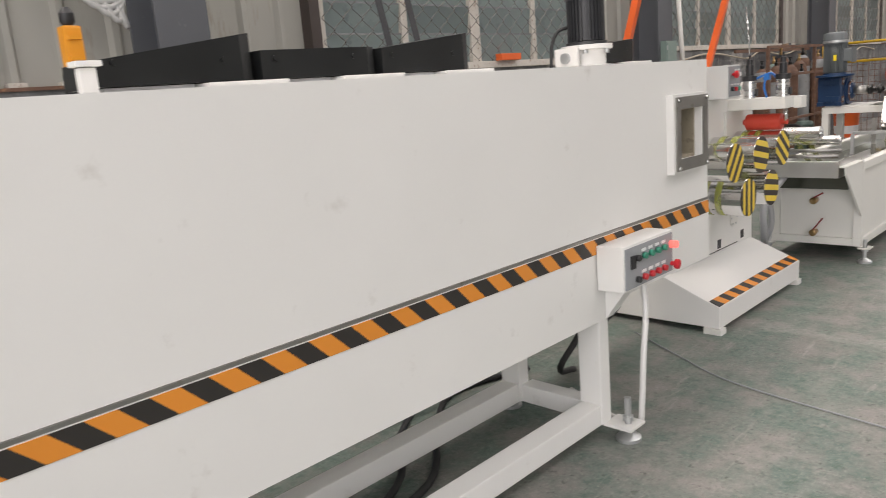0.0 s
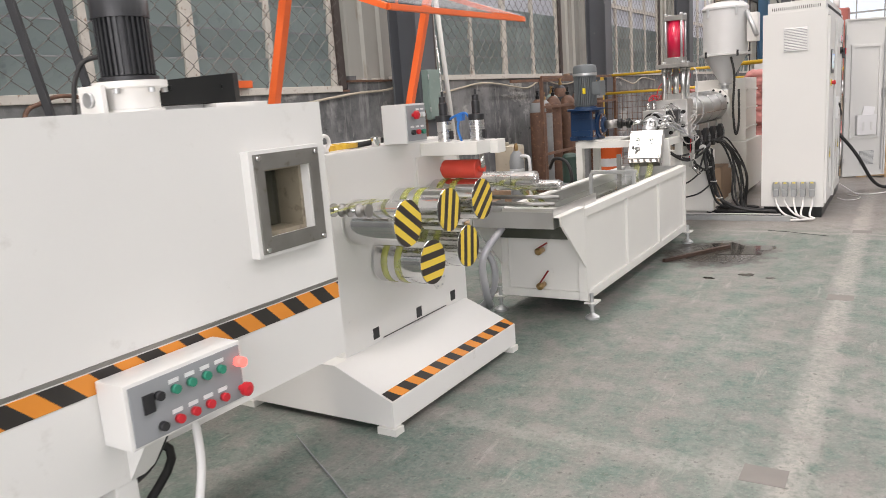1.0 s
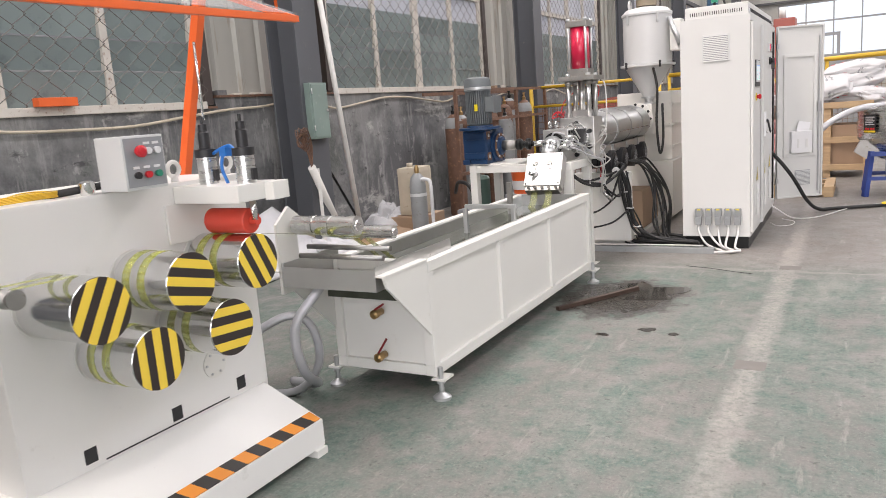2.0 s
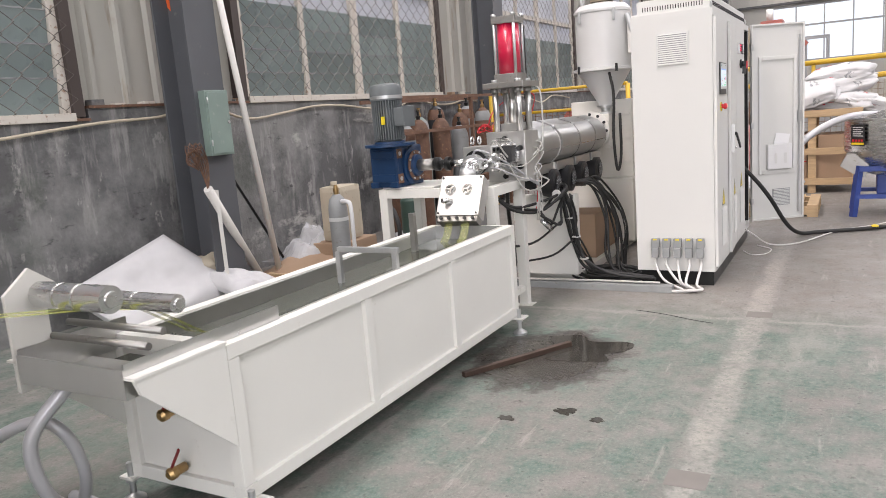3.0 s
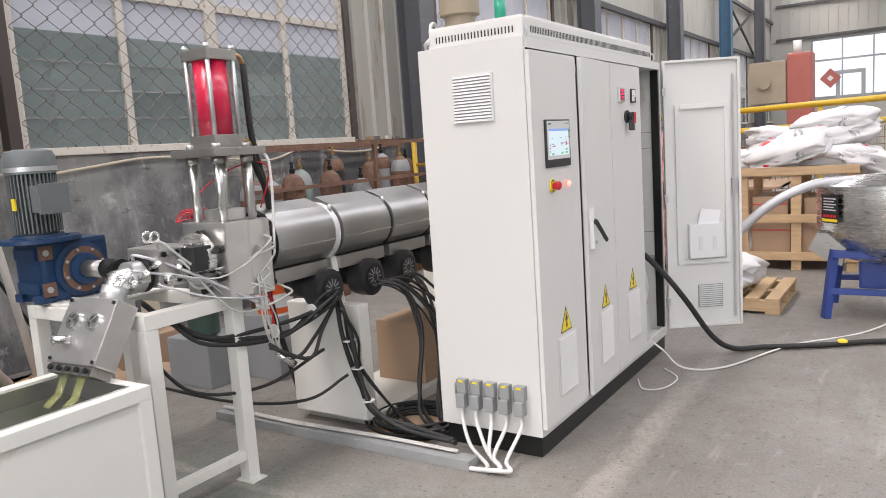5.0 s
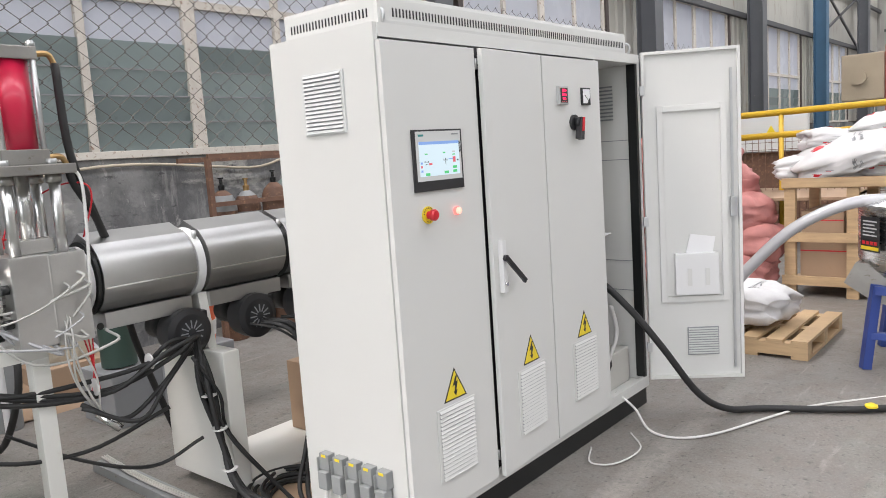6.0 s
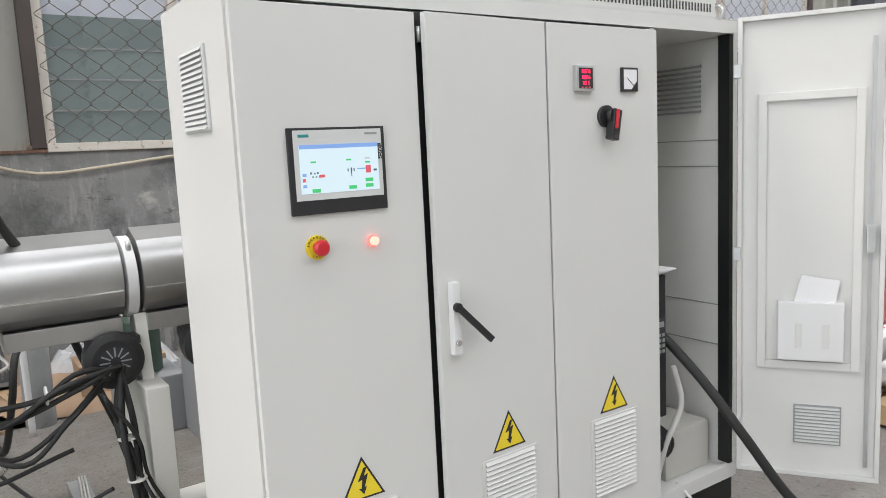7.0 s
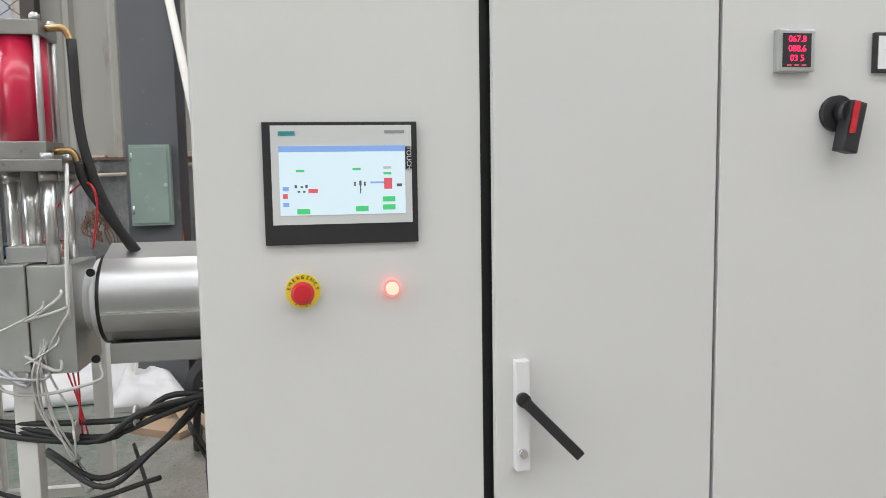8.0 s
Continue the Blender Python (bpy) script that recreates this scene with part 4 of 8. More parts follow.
for k in range(6):
    t = k * math.pi / 3
    part("bolt", made(cy, (SX + 0.004, -4.47 + 0.042 * math.cos(t), 0.42 + 0.042 * math.sin(t)), (SX + 0.008, -4.47 + 0.042 * math.cos(t), 0.42 + 0.042 * math.sin(t)), 0.005, n=8), GALV, stand)
ROLLERS = [(-5.085, 0.814), (-4.757, 0.818), (-4.45, 0.822), (-4.92, 0.617), (-4.61, 0.625)]
rollers = []
for y, z in ROLLERS:
    bm = bmesh.new()
    lathe(bm, [(0.04, 0.0), (0.04, 0.012), (0.094, 0.014), (0.097, 0.017), (0.097, 0.262), (0.094, 0.265)], (0, 0, 0), 48, 'x')
    r = new("roller", mesh_of("roller", bm, CHROME, (0, 0, 0)))
    r.parent = stand
    r.location = Vector((SX, y, z)) - ORG[stand]
    tagged(r, "polished chrome roller")
    ORG[r] = Vector((0, 0, 0))
    part("end_disc", made(cy, (0.265, 0, 0), (0.269, 0, 0), 0.096, n=48), DISC, r, "yellow and black striped end disc")
    rollers.append(r)
for y, z in ROLLERS:
    part("bearing_ring", made(lathe, [(0.1, 0.0), (0.1, 0.003), (0.05, 0.004)], (SX, y, z), 32, 'x'), CREAM, stand)
# nip unit
box_part("nip_plate", stand, CREAM, (SX, -1.07, -4.55, -4.36, 1.04, 1.1), 0.005, "white pneumatic nip bracket")
box_part("nip_cheek", stand, CREAM, (SX, SX + 0.012, -4.6, -4.36, 0.9, 1.04), 0.003)
box_part("nip_flap", stand, CREAM, (-1.072, -1.03, -4.42, -4.34, 1.035, 1.098), 0.003)
box_part("valve_block", stand, BLACK, (-1.17, -1.075, -4.36, -4.325, 1.045, 1.085), 0.004, "black air valve block")
nip = part("nip_roll", made(lathe, [(0.015, 0.0), (0.015, 0.02), (0.042, 0.021), (0.045, 0.025), (0.045, 0.205), (0.042, 0.209), (0.015, 0.21), (0.015, 0.24)], (-1.33, -4.45, 0.966), 28, 'x'), ROLLRED, stand, "red rubber nip roll")
for x in (-1.295, -1.115):
    y = -4.455
    bm = bmesh.new()
    lathe(bm, [(0.034, 1.1), (0.034, 1.195)], (x, y, 0), 24)
    cyl = part("air_cylinder", bm, STEEL, stand, "small steel air cylinder")
    part("cap", made(lathe, [(0.039, 1.195), (0.039, 1.222), (0.02, 1.224), (0.02, 1.28), (0.016, 1.285), (0.016, 1.31), (0.006, 1.312), (0.006, 1.335)], (x, y, 0), 20), BLACK, cyl, "black adjusting cap")
    box_part("valve", cyl, BLACK, (x + 0.03, x + 0.045, y - 0.01, y + 0.01, 1.11, 1.15), 0.002)
part("piston_rod", made(cy, (-1.1, -4.455, 0.97), (-1.1, -4.455, 1.04), 0.012, n=12), CHROME, stand)
bm = bmesh.new()
tube(bm, [(-1.26, -4.455, 1.205), (-1.22, -4.46, 1.22), (-1.18, -4.45, 1.23), (-1.15, -4.455, 1.205)], 0.006)
tube(bm, [(-1.2, -4.46, 1.22), (-1.21, -4.47, 1.16), (-1.2, -4.46, 1.1)], 0.006)
bx(bm, -1.215, -1.185, -4.47, -4.44, 1.195, 1.225)
part("air_tube", bm, TUBEBLUE, stand, "blue air tubes")
for x, y, nm in ((-1.42, -5.19, "eye_bolt"), (-1.42, -4.5, "eye_bolt"), (-1.42, -4.24, "eye_bolt")):
    bm = bmesh.new()
    t = [(x, y + 0.026 * math.cos(a), STOP + 0.045 + 0.026 * math.sin(a)) for a in np.linspace(-1.5, 4.7, 13)]
    tube(bm, t, 0.008, 8, 2)
    cy(bm, (x, y, STOP), (x, y, STOP + 0.022), 0.013, n=12)
    part(nm, bm, WHITE, stand, "white lifting eye bolt")
sb = thing("stand_switch_box", (-1.33, -4.75, 1.115), "light grey switch box with coloured buttons on the stand", "control box")
box_part("body", sb, BOXGREY, (-1.39, -1.262, -4.825, -4.665, 1.118, 1.29), 0.005)
box_part("panel", sb, PANELGREY, (-1.262, -1.258, -4.818, -4.672, 1.128, 1.282), label="grey switch panel")
part("stop_button", made(lathe, [(0.008, 0), (0.008, 0.012), (0.019, 0.016), (0.019, 0.028), (0.01, 0.033)], (-1.258, -4.775, 1.24), 20, 'x'), BUTTONRED, sb, "red mushroom stop button")
for y, z, m1 in ((-4.735, 1.24, BUTTONWHITE), (-4.7, 1.24, BUTTONWHITE), (-4.785, 1.165, BLACK), (-4.745, 1.165, BUTTONRED), (-4.705, 1.165, BUTTONGREEN)):
    part("button", made(cy, (-1.258, y, z), (-1.245, y, z), 0.011, n=16), m1, sb)
    box_part("name_plate", sb, BUTTONWHITE, (-1.258, -1.256, y - 0.012, y + 0.012, z + 0.02, z + 0.028))
bm = bmesh.new()
tube(bm, [(-1.4, -4.8, 1.14), (-1.45, -4.9, 1.13), (-1.5, -4.95, 1.125), (-1.6, -4.9, 1.12)], 0.012)
solo("black_cable", bm, RUBBER, (-1.45, -4.9, 1.12), "black cable from the switch box", "cable", "cables")
part("cable_gland", made(lathe, [(0.02, 0), (0.026, 0.02), (0.026, 0.04), (0.014, 0.045)], (-1.41, -4.86, STOP), 12), CHROME, stand)
bm = bmesh.new()
for k in range(5):
    tube(bm, [(-1.44 - 0.006 * k, -5.15, STOP + 0.006 + 0.004 * k), (-1.43, -5.03, STOP + 0.008 + 0.004 * k), (-1.46, -4.93, STOP + 0.006 + 0.004 * k), (-1.5 - 0.01 * k, -5.0, STOP + 0.008 + 0.004 * k), (-1.47, -5.14, STOP + 0.008)], 0.0022)
solo("yellow_hose_coil", bm, HOSEYELLOW, (-1.45, -5.05, STOP), "coil of thin yellow hose on the stand", "hose")
solo("paper_sheet", made(bx, -1.7, -1.5, -5.1, -4.86, STOP + 0.0005, STOP + 0.002), PAPER, (-1.6, -5.0, STOP), "white paper sheet lying on the stand", "paper")
lever = thing("black_lever", (-1.545, SY0, 1.04), "black rod lever on the stand's end", "lever")
part("rod", made(cy, (-1.545, SY0 - 0.02, 1.045), (-1.57, SY0 - 0.03, 1.25), 0.008, n=10), BLACK, lever)
part("pivot", made(cy, (-1.545, SY0 - 0.035, 1.04), (-1.545, SY0 + 0.0, 1.04), 0.013, n=12), CHROME, lever)
# guide bobbins by the oven mouth
guide = thing("guide_bobbins", (-1.35, -5.3, 0.86), "row of small steel guide bobbins beside the stand", "guide rollers")
part("shaft", made(cy, (-1.55, -5.3, 0.9), (-1.17, -5.3, 0.9), 0.009, n=12), CHROME, guide)
for k in range(3):
    x = -1.36 + 0.085 * k
    part("bobbin", made(lathe, [(0.027, 0), (0.027, 0.008), (0.017, 0.02), (0.017, 0.03), (0.027, 0.042), (0.027, 0.05)], (x, -5.3, 0.9), 20, 'x'), IRON, guide)
box_part("holder", guide, CREAM, (-1.52, -1.49, -5.32, SY0, 0.88, 0.92), 0.003)
# clear hood on orange posts
hood = thing("clear_hood", (-1.6, -4.7, 1.1), "clear plastic hood in an orange frame above the rollers", "hood")
A, B, C, D = Vector((-0.89, -5.42, 1.61)), Vector((-0.89, -4.37, 1.625)), Vector((-1.55, -4.33, 1.87)), Vector((-1.55, -5.38, 1.86))
for p, q in ((A, B), (B, C), (C, D), (D, A)):
    part("rail", made(beam, p, q, 0.021, 0.021, 0.003), ORANGE, hood, "orange steel rail")
bm = bmesh.new()
up = Vector((0, 0, 0.016))
vs = [bm.verts.new(p + up) for p in (A, B, C, D)] + [bm.verts.new(p + up + Vector((0, 0, 0.003))) for p in (A, B, C, D)]
for f in ((0, 1, 2, 3), (7, 6, 5, 4), (0, 4, 5, 1), (1, 5, 6, 2), (2, 6, 7, 3), (3, 7, 4, 0)):
    bm.faces.new([vs[i] for i in f])
part("sheet", bm, ACRYLIC, hood, "clear plastic sheet")
for y in (-4.19, -5.22):
    part("post", made(beam, (-1.72, y, STOP - 0.03), (-1.5, y + 0.02, 1.86), 0.04, 0.035, 0.004), ORANGE, hood, "leaning orange steel post")
part("strut", made(cy, (-1.3, -4.44, 1.325), (-1.34, -4.4, 1.6), 0.0045, n=8), CHROME, hood)
# the straps
strap = thing("plastic_strap", (-1.2, -5.0, 0.8), "pair of translucent yellow-green plastic straps round the rollers", "strap")


def ribbon(bm, pts, x, w=0.034, th=0.0012):
    """A band of width w along x through (y, z) points."""
    rows = []
    for i, (y, z) in enumerate(pts):
        a, b = pts[max(i - 1, 0)], pts[min(i + 1, len(pts) - 1)]
        t = Vector((b[0] - a[0], b[1] - a[1])).normalized()
        nrm = Vector((-t.y, t.x)) * th
        rows.append([bm.verts.new((x + s * w / 2, y + k * nrm.x, z + k * nrm.y)) for s, k in ((-1, 0), (1, 0), (1, 1), (-1, 1))])
    for a, b in zip(rows, rows[1:]):
        for i in range(4):
            j = (i + 1) % 4
            bm.faces.new((a[i], a[j], b[j], b[i])).smooth = i in (0, 2)
    bm.faces.new(rows[0])
    bm.faces.new(rows[-1][::-1])


def arc(c, a0, a1, r=0.0985, n=18):
    return [(c[0] + r * math.cos(radians(a0 + (a1 - a0) * i / n)), c[1] + r * math.sin(radians(a0 + (a1 - a0) * i / n))) for i in range(n + 1)]


RA, RB, RC, RD, RE = ROLLERS
for x in (-1.305, -1.235):
    for wrap in (arc(RC, 80, 285), arc(RE, 60, 300), arc(RB, 20, 260), arc(RD, 70, 330)):
        bm = bmesh.new()
        ribbon(bm, wrap, x)
        part("strap_wrap", bm, STRAP, strap)
    bm = bmesh.new()
    ribbon(bm, [(-3.4, 0.6), (-3.62, 0.752), (-3.66, 0.757), (-3.85, 0.806), (-4.45, 0.9215)], x)
    part("strap_run", bm, STRAP, strap)
    bm = bmesh.new()
    ribbon(bm, [(RA[0], RA[1] + 0.0985), (-5.3, 0.919), (-5.735, 0.905), (-9.0, 0.91)], x + 0.03, 0.022)
    part("strap_run", bm, STRAP, strap)
    bm = bmesh.new()
    ribbon(bm, [(-3.4, 0.6), (-3.1, 0.5), (-2.6, 0.5), (-1.75, 0.5), (-1.5, 0.545), (-1.42, 0.6), (-1.385, 0.67)], -1.25 + (0.055 if x > -1.27 else -0.055), 0.05)
    part("strap_run", bm, WETSTRAP, strap)

# ---- water tank ----
TX0, TX1, TY0, TY1, TZ0, TZ1 = -1.48, -0.93, -3.6, -1.29, 0.1, 0.64
tank = thing("cooling_tank", (-1.2, -2.45, 0), "white framed cooling water tank with a steel trough", "water tank")
for y in (TY0 + 0.025, -2.81, -2.06, TY1 - 0.025):
    for x in (TX0 + 0.025, TX1 - 0.025):
        box_part("upright", tank, CREAM, (x - 0.025, x + 0.025, y - 0.025, y + 0.025, TZ0 + 0.05, TZ1 - 0.05), 0.003)
for x in (TX0 + 0.025, TX1 - 0.025):
    for z in (TZ0 + 0.025, TZ1 - 0.025):
        box_part("side_rail", tank, CREAM, (x - 0.026, x + 0.026, TY0, TY1, z - 0.025, z + 0.025), 0.004)
    box_part("side_panel", tank, CREAM, (x - 0.006, x + 0.006, TY0 + 0.05, TY1 - 0.05, TZ0 + 0.05, TZ1 - 0.05))
for y in (TY0 + 0.025, TY1 - 0.025):
    for z in (TZ0 + 0.025, TZ1 - 0.025):
        box_part("end_rail", tank, CREAM, (TX0 + 0.051, TX1 - 0.051, y - 0.025, y + 0.025, z - 0.024, z + 0.024), 0.004)
    box_part("end_panel", tank, CREAM, (TX0 + 0.05, TX1 - 0.05, y - 0.006, y + 0.006, TZ0 + 0.05, TZ1 - 0.05))
for d in ((TX0 + 0.05, TX0 + 0.056, TY0 + 0.05, TY1 - 0.05, 0.3, TZ1 - 0.01), (TX1 - 0.056, TX1 - 0.05, TY0 + 0.05, TY1 - 0.05, 0.3, TZ1 + 0.004), (TX0 + 0.056, TX1 - 0.056, TY1 - 0.058, TY1 - 0.052, 0.3, TZ1 + 0.004), (TX0 + 0.056, TX1 - 0.056, TY0 + 0.05, TY1 - 0.058, 0.3, 0.31)):
    box_part("trough_wall", tank, BRUSHED, d, label="dull stainless trough")
box_part("water", tank, WATER, (TX0 + 0.057, TX1 - 0.057, TY0 - 0.1, TY1 - 0.059, 0.48, 0.565), label="murky greenish water")
tray = part("overflow_tray", made(bx, TX0 + 0.02, TX1 - 0.04, -3.95, -3.944, 0.585, 0.675, 0.0), BRUSHED, tank, "stainless overflow tray")
for d in ((TX0 + 0.02, TX0 + 0.026, -3.944, TY0 + 0.05, 0.585, 0.69), (TX1 - 0.046, TX1 - 0.04, -3.944, TY0 + 0.3, 0.585, 0.69), (TX0 + 0.026, TX1 - 0.046, -3.944, TY0 - 0.1, 0.585, 0.591)):
    box_part("tray_wall", tray, BRUSHED, d)
for a, b in ((TX1 - 0.012, TX1), (TX0, TX0 + 0.012)):
    bm = bmesh.new()
    prism(bm, [(-3.95, 0.655), (TY0 - 0.002, 0.655), (TY0 - 0.002, 0.3), (-3.64, 0.335), (-3.93, 0.6)], 0, a, b)
    part("gusset", bm, CREAM, tank, "white slanted gusset plate")
    bm = bmesh.new()
    beam(bm, (b - 0.02, -3.95, 0.65), (b - 0.02, -3.6, 0.65), 0.05, 0.008)
    part("gusset_flange", bm, CREAM, tank)
for x, y in ((-0.91, -3.58), (-1.5, -3.58), (-0.91, -1.33), (-1.5, -1.33)):
    box_part("foot_plate", tank, CREAM, (x - 0.035, x + 0.035, y - 0.04, y + 0.05, 0.088, 0.098), 0.002)
    screw_pad(tank, x + 0.005, y - 0.02, 0.042, 0.15)
for z in (0.395, 0.185):
    v = part("drain_valve", made(cy, (-1.2, TY0, z), (-1.2, TY0 - 0.07, z), 0.017, n=14), BRASS, tank, "brass ball valve")
    part("valve_body", made(lathe, [(0.012, 0), (0.022, 0.01), (0.022, 0.03), (0.012, 0.04)], (-1.2, TY0 - 0.075, z), 14, 'y'), BRASS, v)
    part("valve_handle", made(beam, (-1.2, TY0 - 0.055, z + 0.02), (-1.14, TY0 - 0.065, z + 0.055 if z > 0.3 else z + 0.1), 0.005, 0.009), LEVERRED, v, "dull red lever")
for nm, x0, x1, y, z, r in (("dewatering_roll", -1.49, -1.1, -3.85, 0.845, 0.042), ("dewatering_roll", -1.49, -1.045, -3.66, 0.785, 0.03)):
    bm = bmesh.new()
    lathe(bm, [(0.012, x0), (0.012, x0 + 0.05), (r, x0 + 0.051), (r, x0 + 0.16), (r * 0.9, x0 + 0.162), (r * 0.9, x0 + 0.172), (r, x0 + 0.174), (r, x0 + 0.25), (r * 0.9, x0 + 0.252), (r * 0.9, x0 + 0.262), (r, x0 + 0.264), (r, x1 - 0.004), (r * 0.6, x1 - 0.003), (r * 0.55, x1 + 0.004)], (0, y, z), 28, 'x')
    part(nm, bm, STEEL, tank, "grooved steel roll")
bm = bmesh.new()
prism(bm, [(-3.95, 0.55), (-3.82, 0.55), (-3.82, 0.8), (-3.78, 0.87), (-3.86, 0.93), (-3.95, 0.86)], 0, TX0 + 0.0, TX0 + 0.015)
part("roll_bracket", bm, CREAM, tank, "white roll bracket")
for z in (0.7, 0.73):
    part("guide_rod", made(cy, (TX0 + 0.02, -3.82 + (z - 0.7) * 2, z), (TX1 - 0.08, -3.82 + (z - 0.7) * 2, z), 0.012, n=12), IRON, tank)
yk = -2.49
bm = bmesh.new()
beam(bm, (-1.3, yk, 0.725), (-0.97, yk, 0.725), 0.025, 0.025, 0.004)
for x in (-1.3, -0.99):
    beam(bm, (x, yk, 0.715), (x, yk, 0.5), 0.025, 0.025, 0.004)
part("hold_down", bm, GALV, tank, "bent steel hold-down bar")
part("dip_post", made(bx, TX0 + 0.12, TX0 + 0.15, -1.75, -1.72, 0.45, 0.78), IRON, tank)
bm = bmesh.new()
tube(bm, [(-1.3, -3.9, 0.58), (-1.38, -4.0, 0.42), (-1.4, -3.95, 0.2), (-1.5, -3.75, 0.06), (-1.7, -3.7, 0.03)], 0.022)
tube(bm, [(-1.7, -4.15, 0.3), (-1.5, -3.95, 0.44), (-1.4, -3.88, 0.4), (-1.42, -3.82, 0.2), (-1.6, -3.8, 0.025), (-1.9, -3.9, 0.022)], 0.02)
solo("corrugated_hose", bm, ARMOUR, (-1.45, -3.9, 0), "grey corrugated drain hoses beside the tank", "hose")

# wet patch and scraps by the tank
def puddle(c, size, seed, label, group=""):
    bm = bmesh.new()
    ring = []
    for k in range(72):
        t = 2 * math.pi * k / 72
        r = 1 + 0.75 * noise.noise(Vector((1.3 * math.cos(t), 1.3 * math.sin(t), seed))) + 0.35 * noise.noise(Vector((3.5 * math.cos(t), 3.5 * math.sin(t), seed + 5)))
        ring.append((c[0] + size[0] * r * math.cos(t), c[1] + size[1] * r * math.sin(t)))
    prism(bm, ring, 2, 0.0005, 0.0025)
    solo("puddle", bm, PUDDLE, (c[0], c[1], 0), label, "puddle", group)


puddle((-0.53, -1.54), (0.25, 0.21), 1.7, "dark shallow puddle on the floor beside the tank")
for k, (x, y, r) in enumerate(((-0.28, -2.35, 0.05), (-0.5, -2.5, 0.035), (-0.12, -2.4, 0.03))):
    puddle((x, y), (r, 0.7 * r), k + 3.3, "small dark wet spot on the floor", "wet spots")
solo("timber_batten", made(beam, (-0.9, -2.1, 0.014), (-0.55, -1.49, 0.014), 0.03, 0.026, 0.003), mat("wet_wood", (0.06, 0.036, 0.026), 0.55, var=0.4, scale=8), (-0.7, -2.0, 0), "wet brown timber batten lying in the puddle", "timber")

# ---- drive frame with gear motor ----
frame_table = thing("motor_table", (-1.52, -0.92, 0), "white square-tube frame carrying the gear motor", "frame")
FX0, FX1, FY0, FY1, FZ = -1.93, -1.1, -1.17, -0.68, 0.85
for x in (FX0 + 0.03, FX1 - 0.03):
    for y in (FY0 + 0.03, FY1 - 0.03):
        box_part("leg", frame_table, CREAM, (x - 0.03, x + 0.03, y - 0.03, y + 0.03, 0.005, FZ - 0.06), 0.004)
        box_part("foot_plate", frame_table, CREAM, (x - 0.045, x + 0.06, y - 0.045, y + 0.045, 0.0, 0.005))
    box_part("top_rail", frame_table, CREAM, (x - 0.031, x + 0.031, FY0, FY1, FZ - 0.06, FZ), 0.004)
    box_part("low_rail", frame_table, CREAM, (x - 0.02, x + 0.02, FY0 + 0.06, FY1 - 0.06, 0.1, 0.14), 0.003)
for y in (FY0 + 0.03, FY1 - 0.03):
    box_part("cross_rail", frame_table, CREAM, (FX0 + 0.061, FX1 - 0.061, y - 0.029, y + 0.029, FZ - 0.059, FZ - 0.001), 0.004)
box_part("deck", frame_table, CREAM, (FX0 + 0.02, FX0 + 0.4, FY0 + 0.02, FY1 - 0.02, FZ + 0.0005, FZ + 0.012), 0.003)

gm = thing("gear_motor", (-1.85, -1.0, FZ + 0.012), "blue worm gearbox with an upright grey electric motor", "gear motor")
bm = bmesh.new()
bx(bm, -1.97, -1.76, -1.175, -0.86, FZ + 0.013, 1.125, 0.02)
for z in (0.9, 1.05):
    bx(bm, -1.95, -1.78, -1.187, -1.174, z, z + 0.05, 0.004)
part("gearbox", bm, BLUE, gm, "oily blue gearbox")
part("bearing_cap", made(lathe, [(0.122, 0), (0.122, 0.012), (0.1, 0.016), (0.1, 0.03), (0.075, 0.032), (0.07, 0.05), (0.045, 0.055)], (-1.76, -1.0, 0.99), 32, 'x'), BLUE, gm)
part("rusty_ring", made(lathe, [(0.1, 0.03), (0.1, 0.034), (0.08, 0.0345)], (-1.76, -1.0, 0.99), 32, 'x'), RUSTY, gm, "rusty bolted ring")
for k in range(8):
    t = k * math.pi / 4 + 0.3
    part("bolt", made(cy, (-1.726, -1.0 + 0.09 * math.cos(t), 0.99 + 0.09 * math.sin(t)), (-1.719, -1.0 + 0.09 * math.cos(t), 0.99 + 0.09 * math.sin(t)), 0.007, n=8), GALV, gm)
for y, z in ((-1.15, 1.08), (-1.15, 0.92), (-0.89, 0.92)):
    part("plug", made(cy, (-1.76, y, z), (-1.753, y, z), 0.014, n=10), GALV, gm)
    box_part("pad", gm, RUSTY, (-1.7605, -1.757, y - 0.03, y + 0.03, z - 0.03, z + 0.03))
for y in (-1.16, -0.9):
    for x in (-1.94, -1.79):
        box_part("mount_foot", gm, BLUE, (x - 0.03, x + 0.03, y - 0.035, y + 0.035, FZ + 0.0125, FZ + 0.05), 0.006)
part("flange", made(lathe, [(0.1, 1.12), (0.165, 1.128), (0.165, 1.145), (0.12, 1.147), (0.105, 1.13), (0.1, 1.16)], (-1.84, -1.12, 0), 32), BLUE, gm)
bm = bmesh.new()
cy(bm, (-1.84, -1.12, 1.155), (-1.84, -1.12, 1.43), 0.082, n=32)
ring_parts("fin", made(bx, 0.08, 0.099, -0.0028, 0.0028, 1.17, 1.42), MOTORGREY, gm, (-1.84, -1.12, 0), 36)
part("stator", bm, MOTORGREY, gm, "finned grey motor")
part("cowl", made(lathe, [(0.104, 1.42), (0.104, 1.49), (0.094, 1.515), (0.06, 1.525), (0.02, 1.526)], (-1.84, -1.12, 0), 32), MOTORGREY, gm, "grey fan cowl")
part("cowl_band", made(lathe, [(0.1055, 1.43), (0.1055, 1.45)], (-1.84, -1.12, 0), 32), GALV, gm)
jb = box_part("terminal_box", gm, MOTORGREY, (-1.76, -1.69, -1.18, -1.06, 1.255, 1.37), 0.01, "grey terminal box")
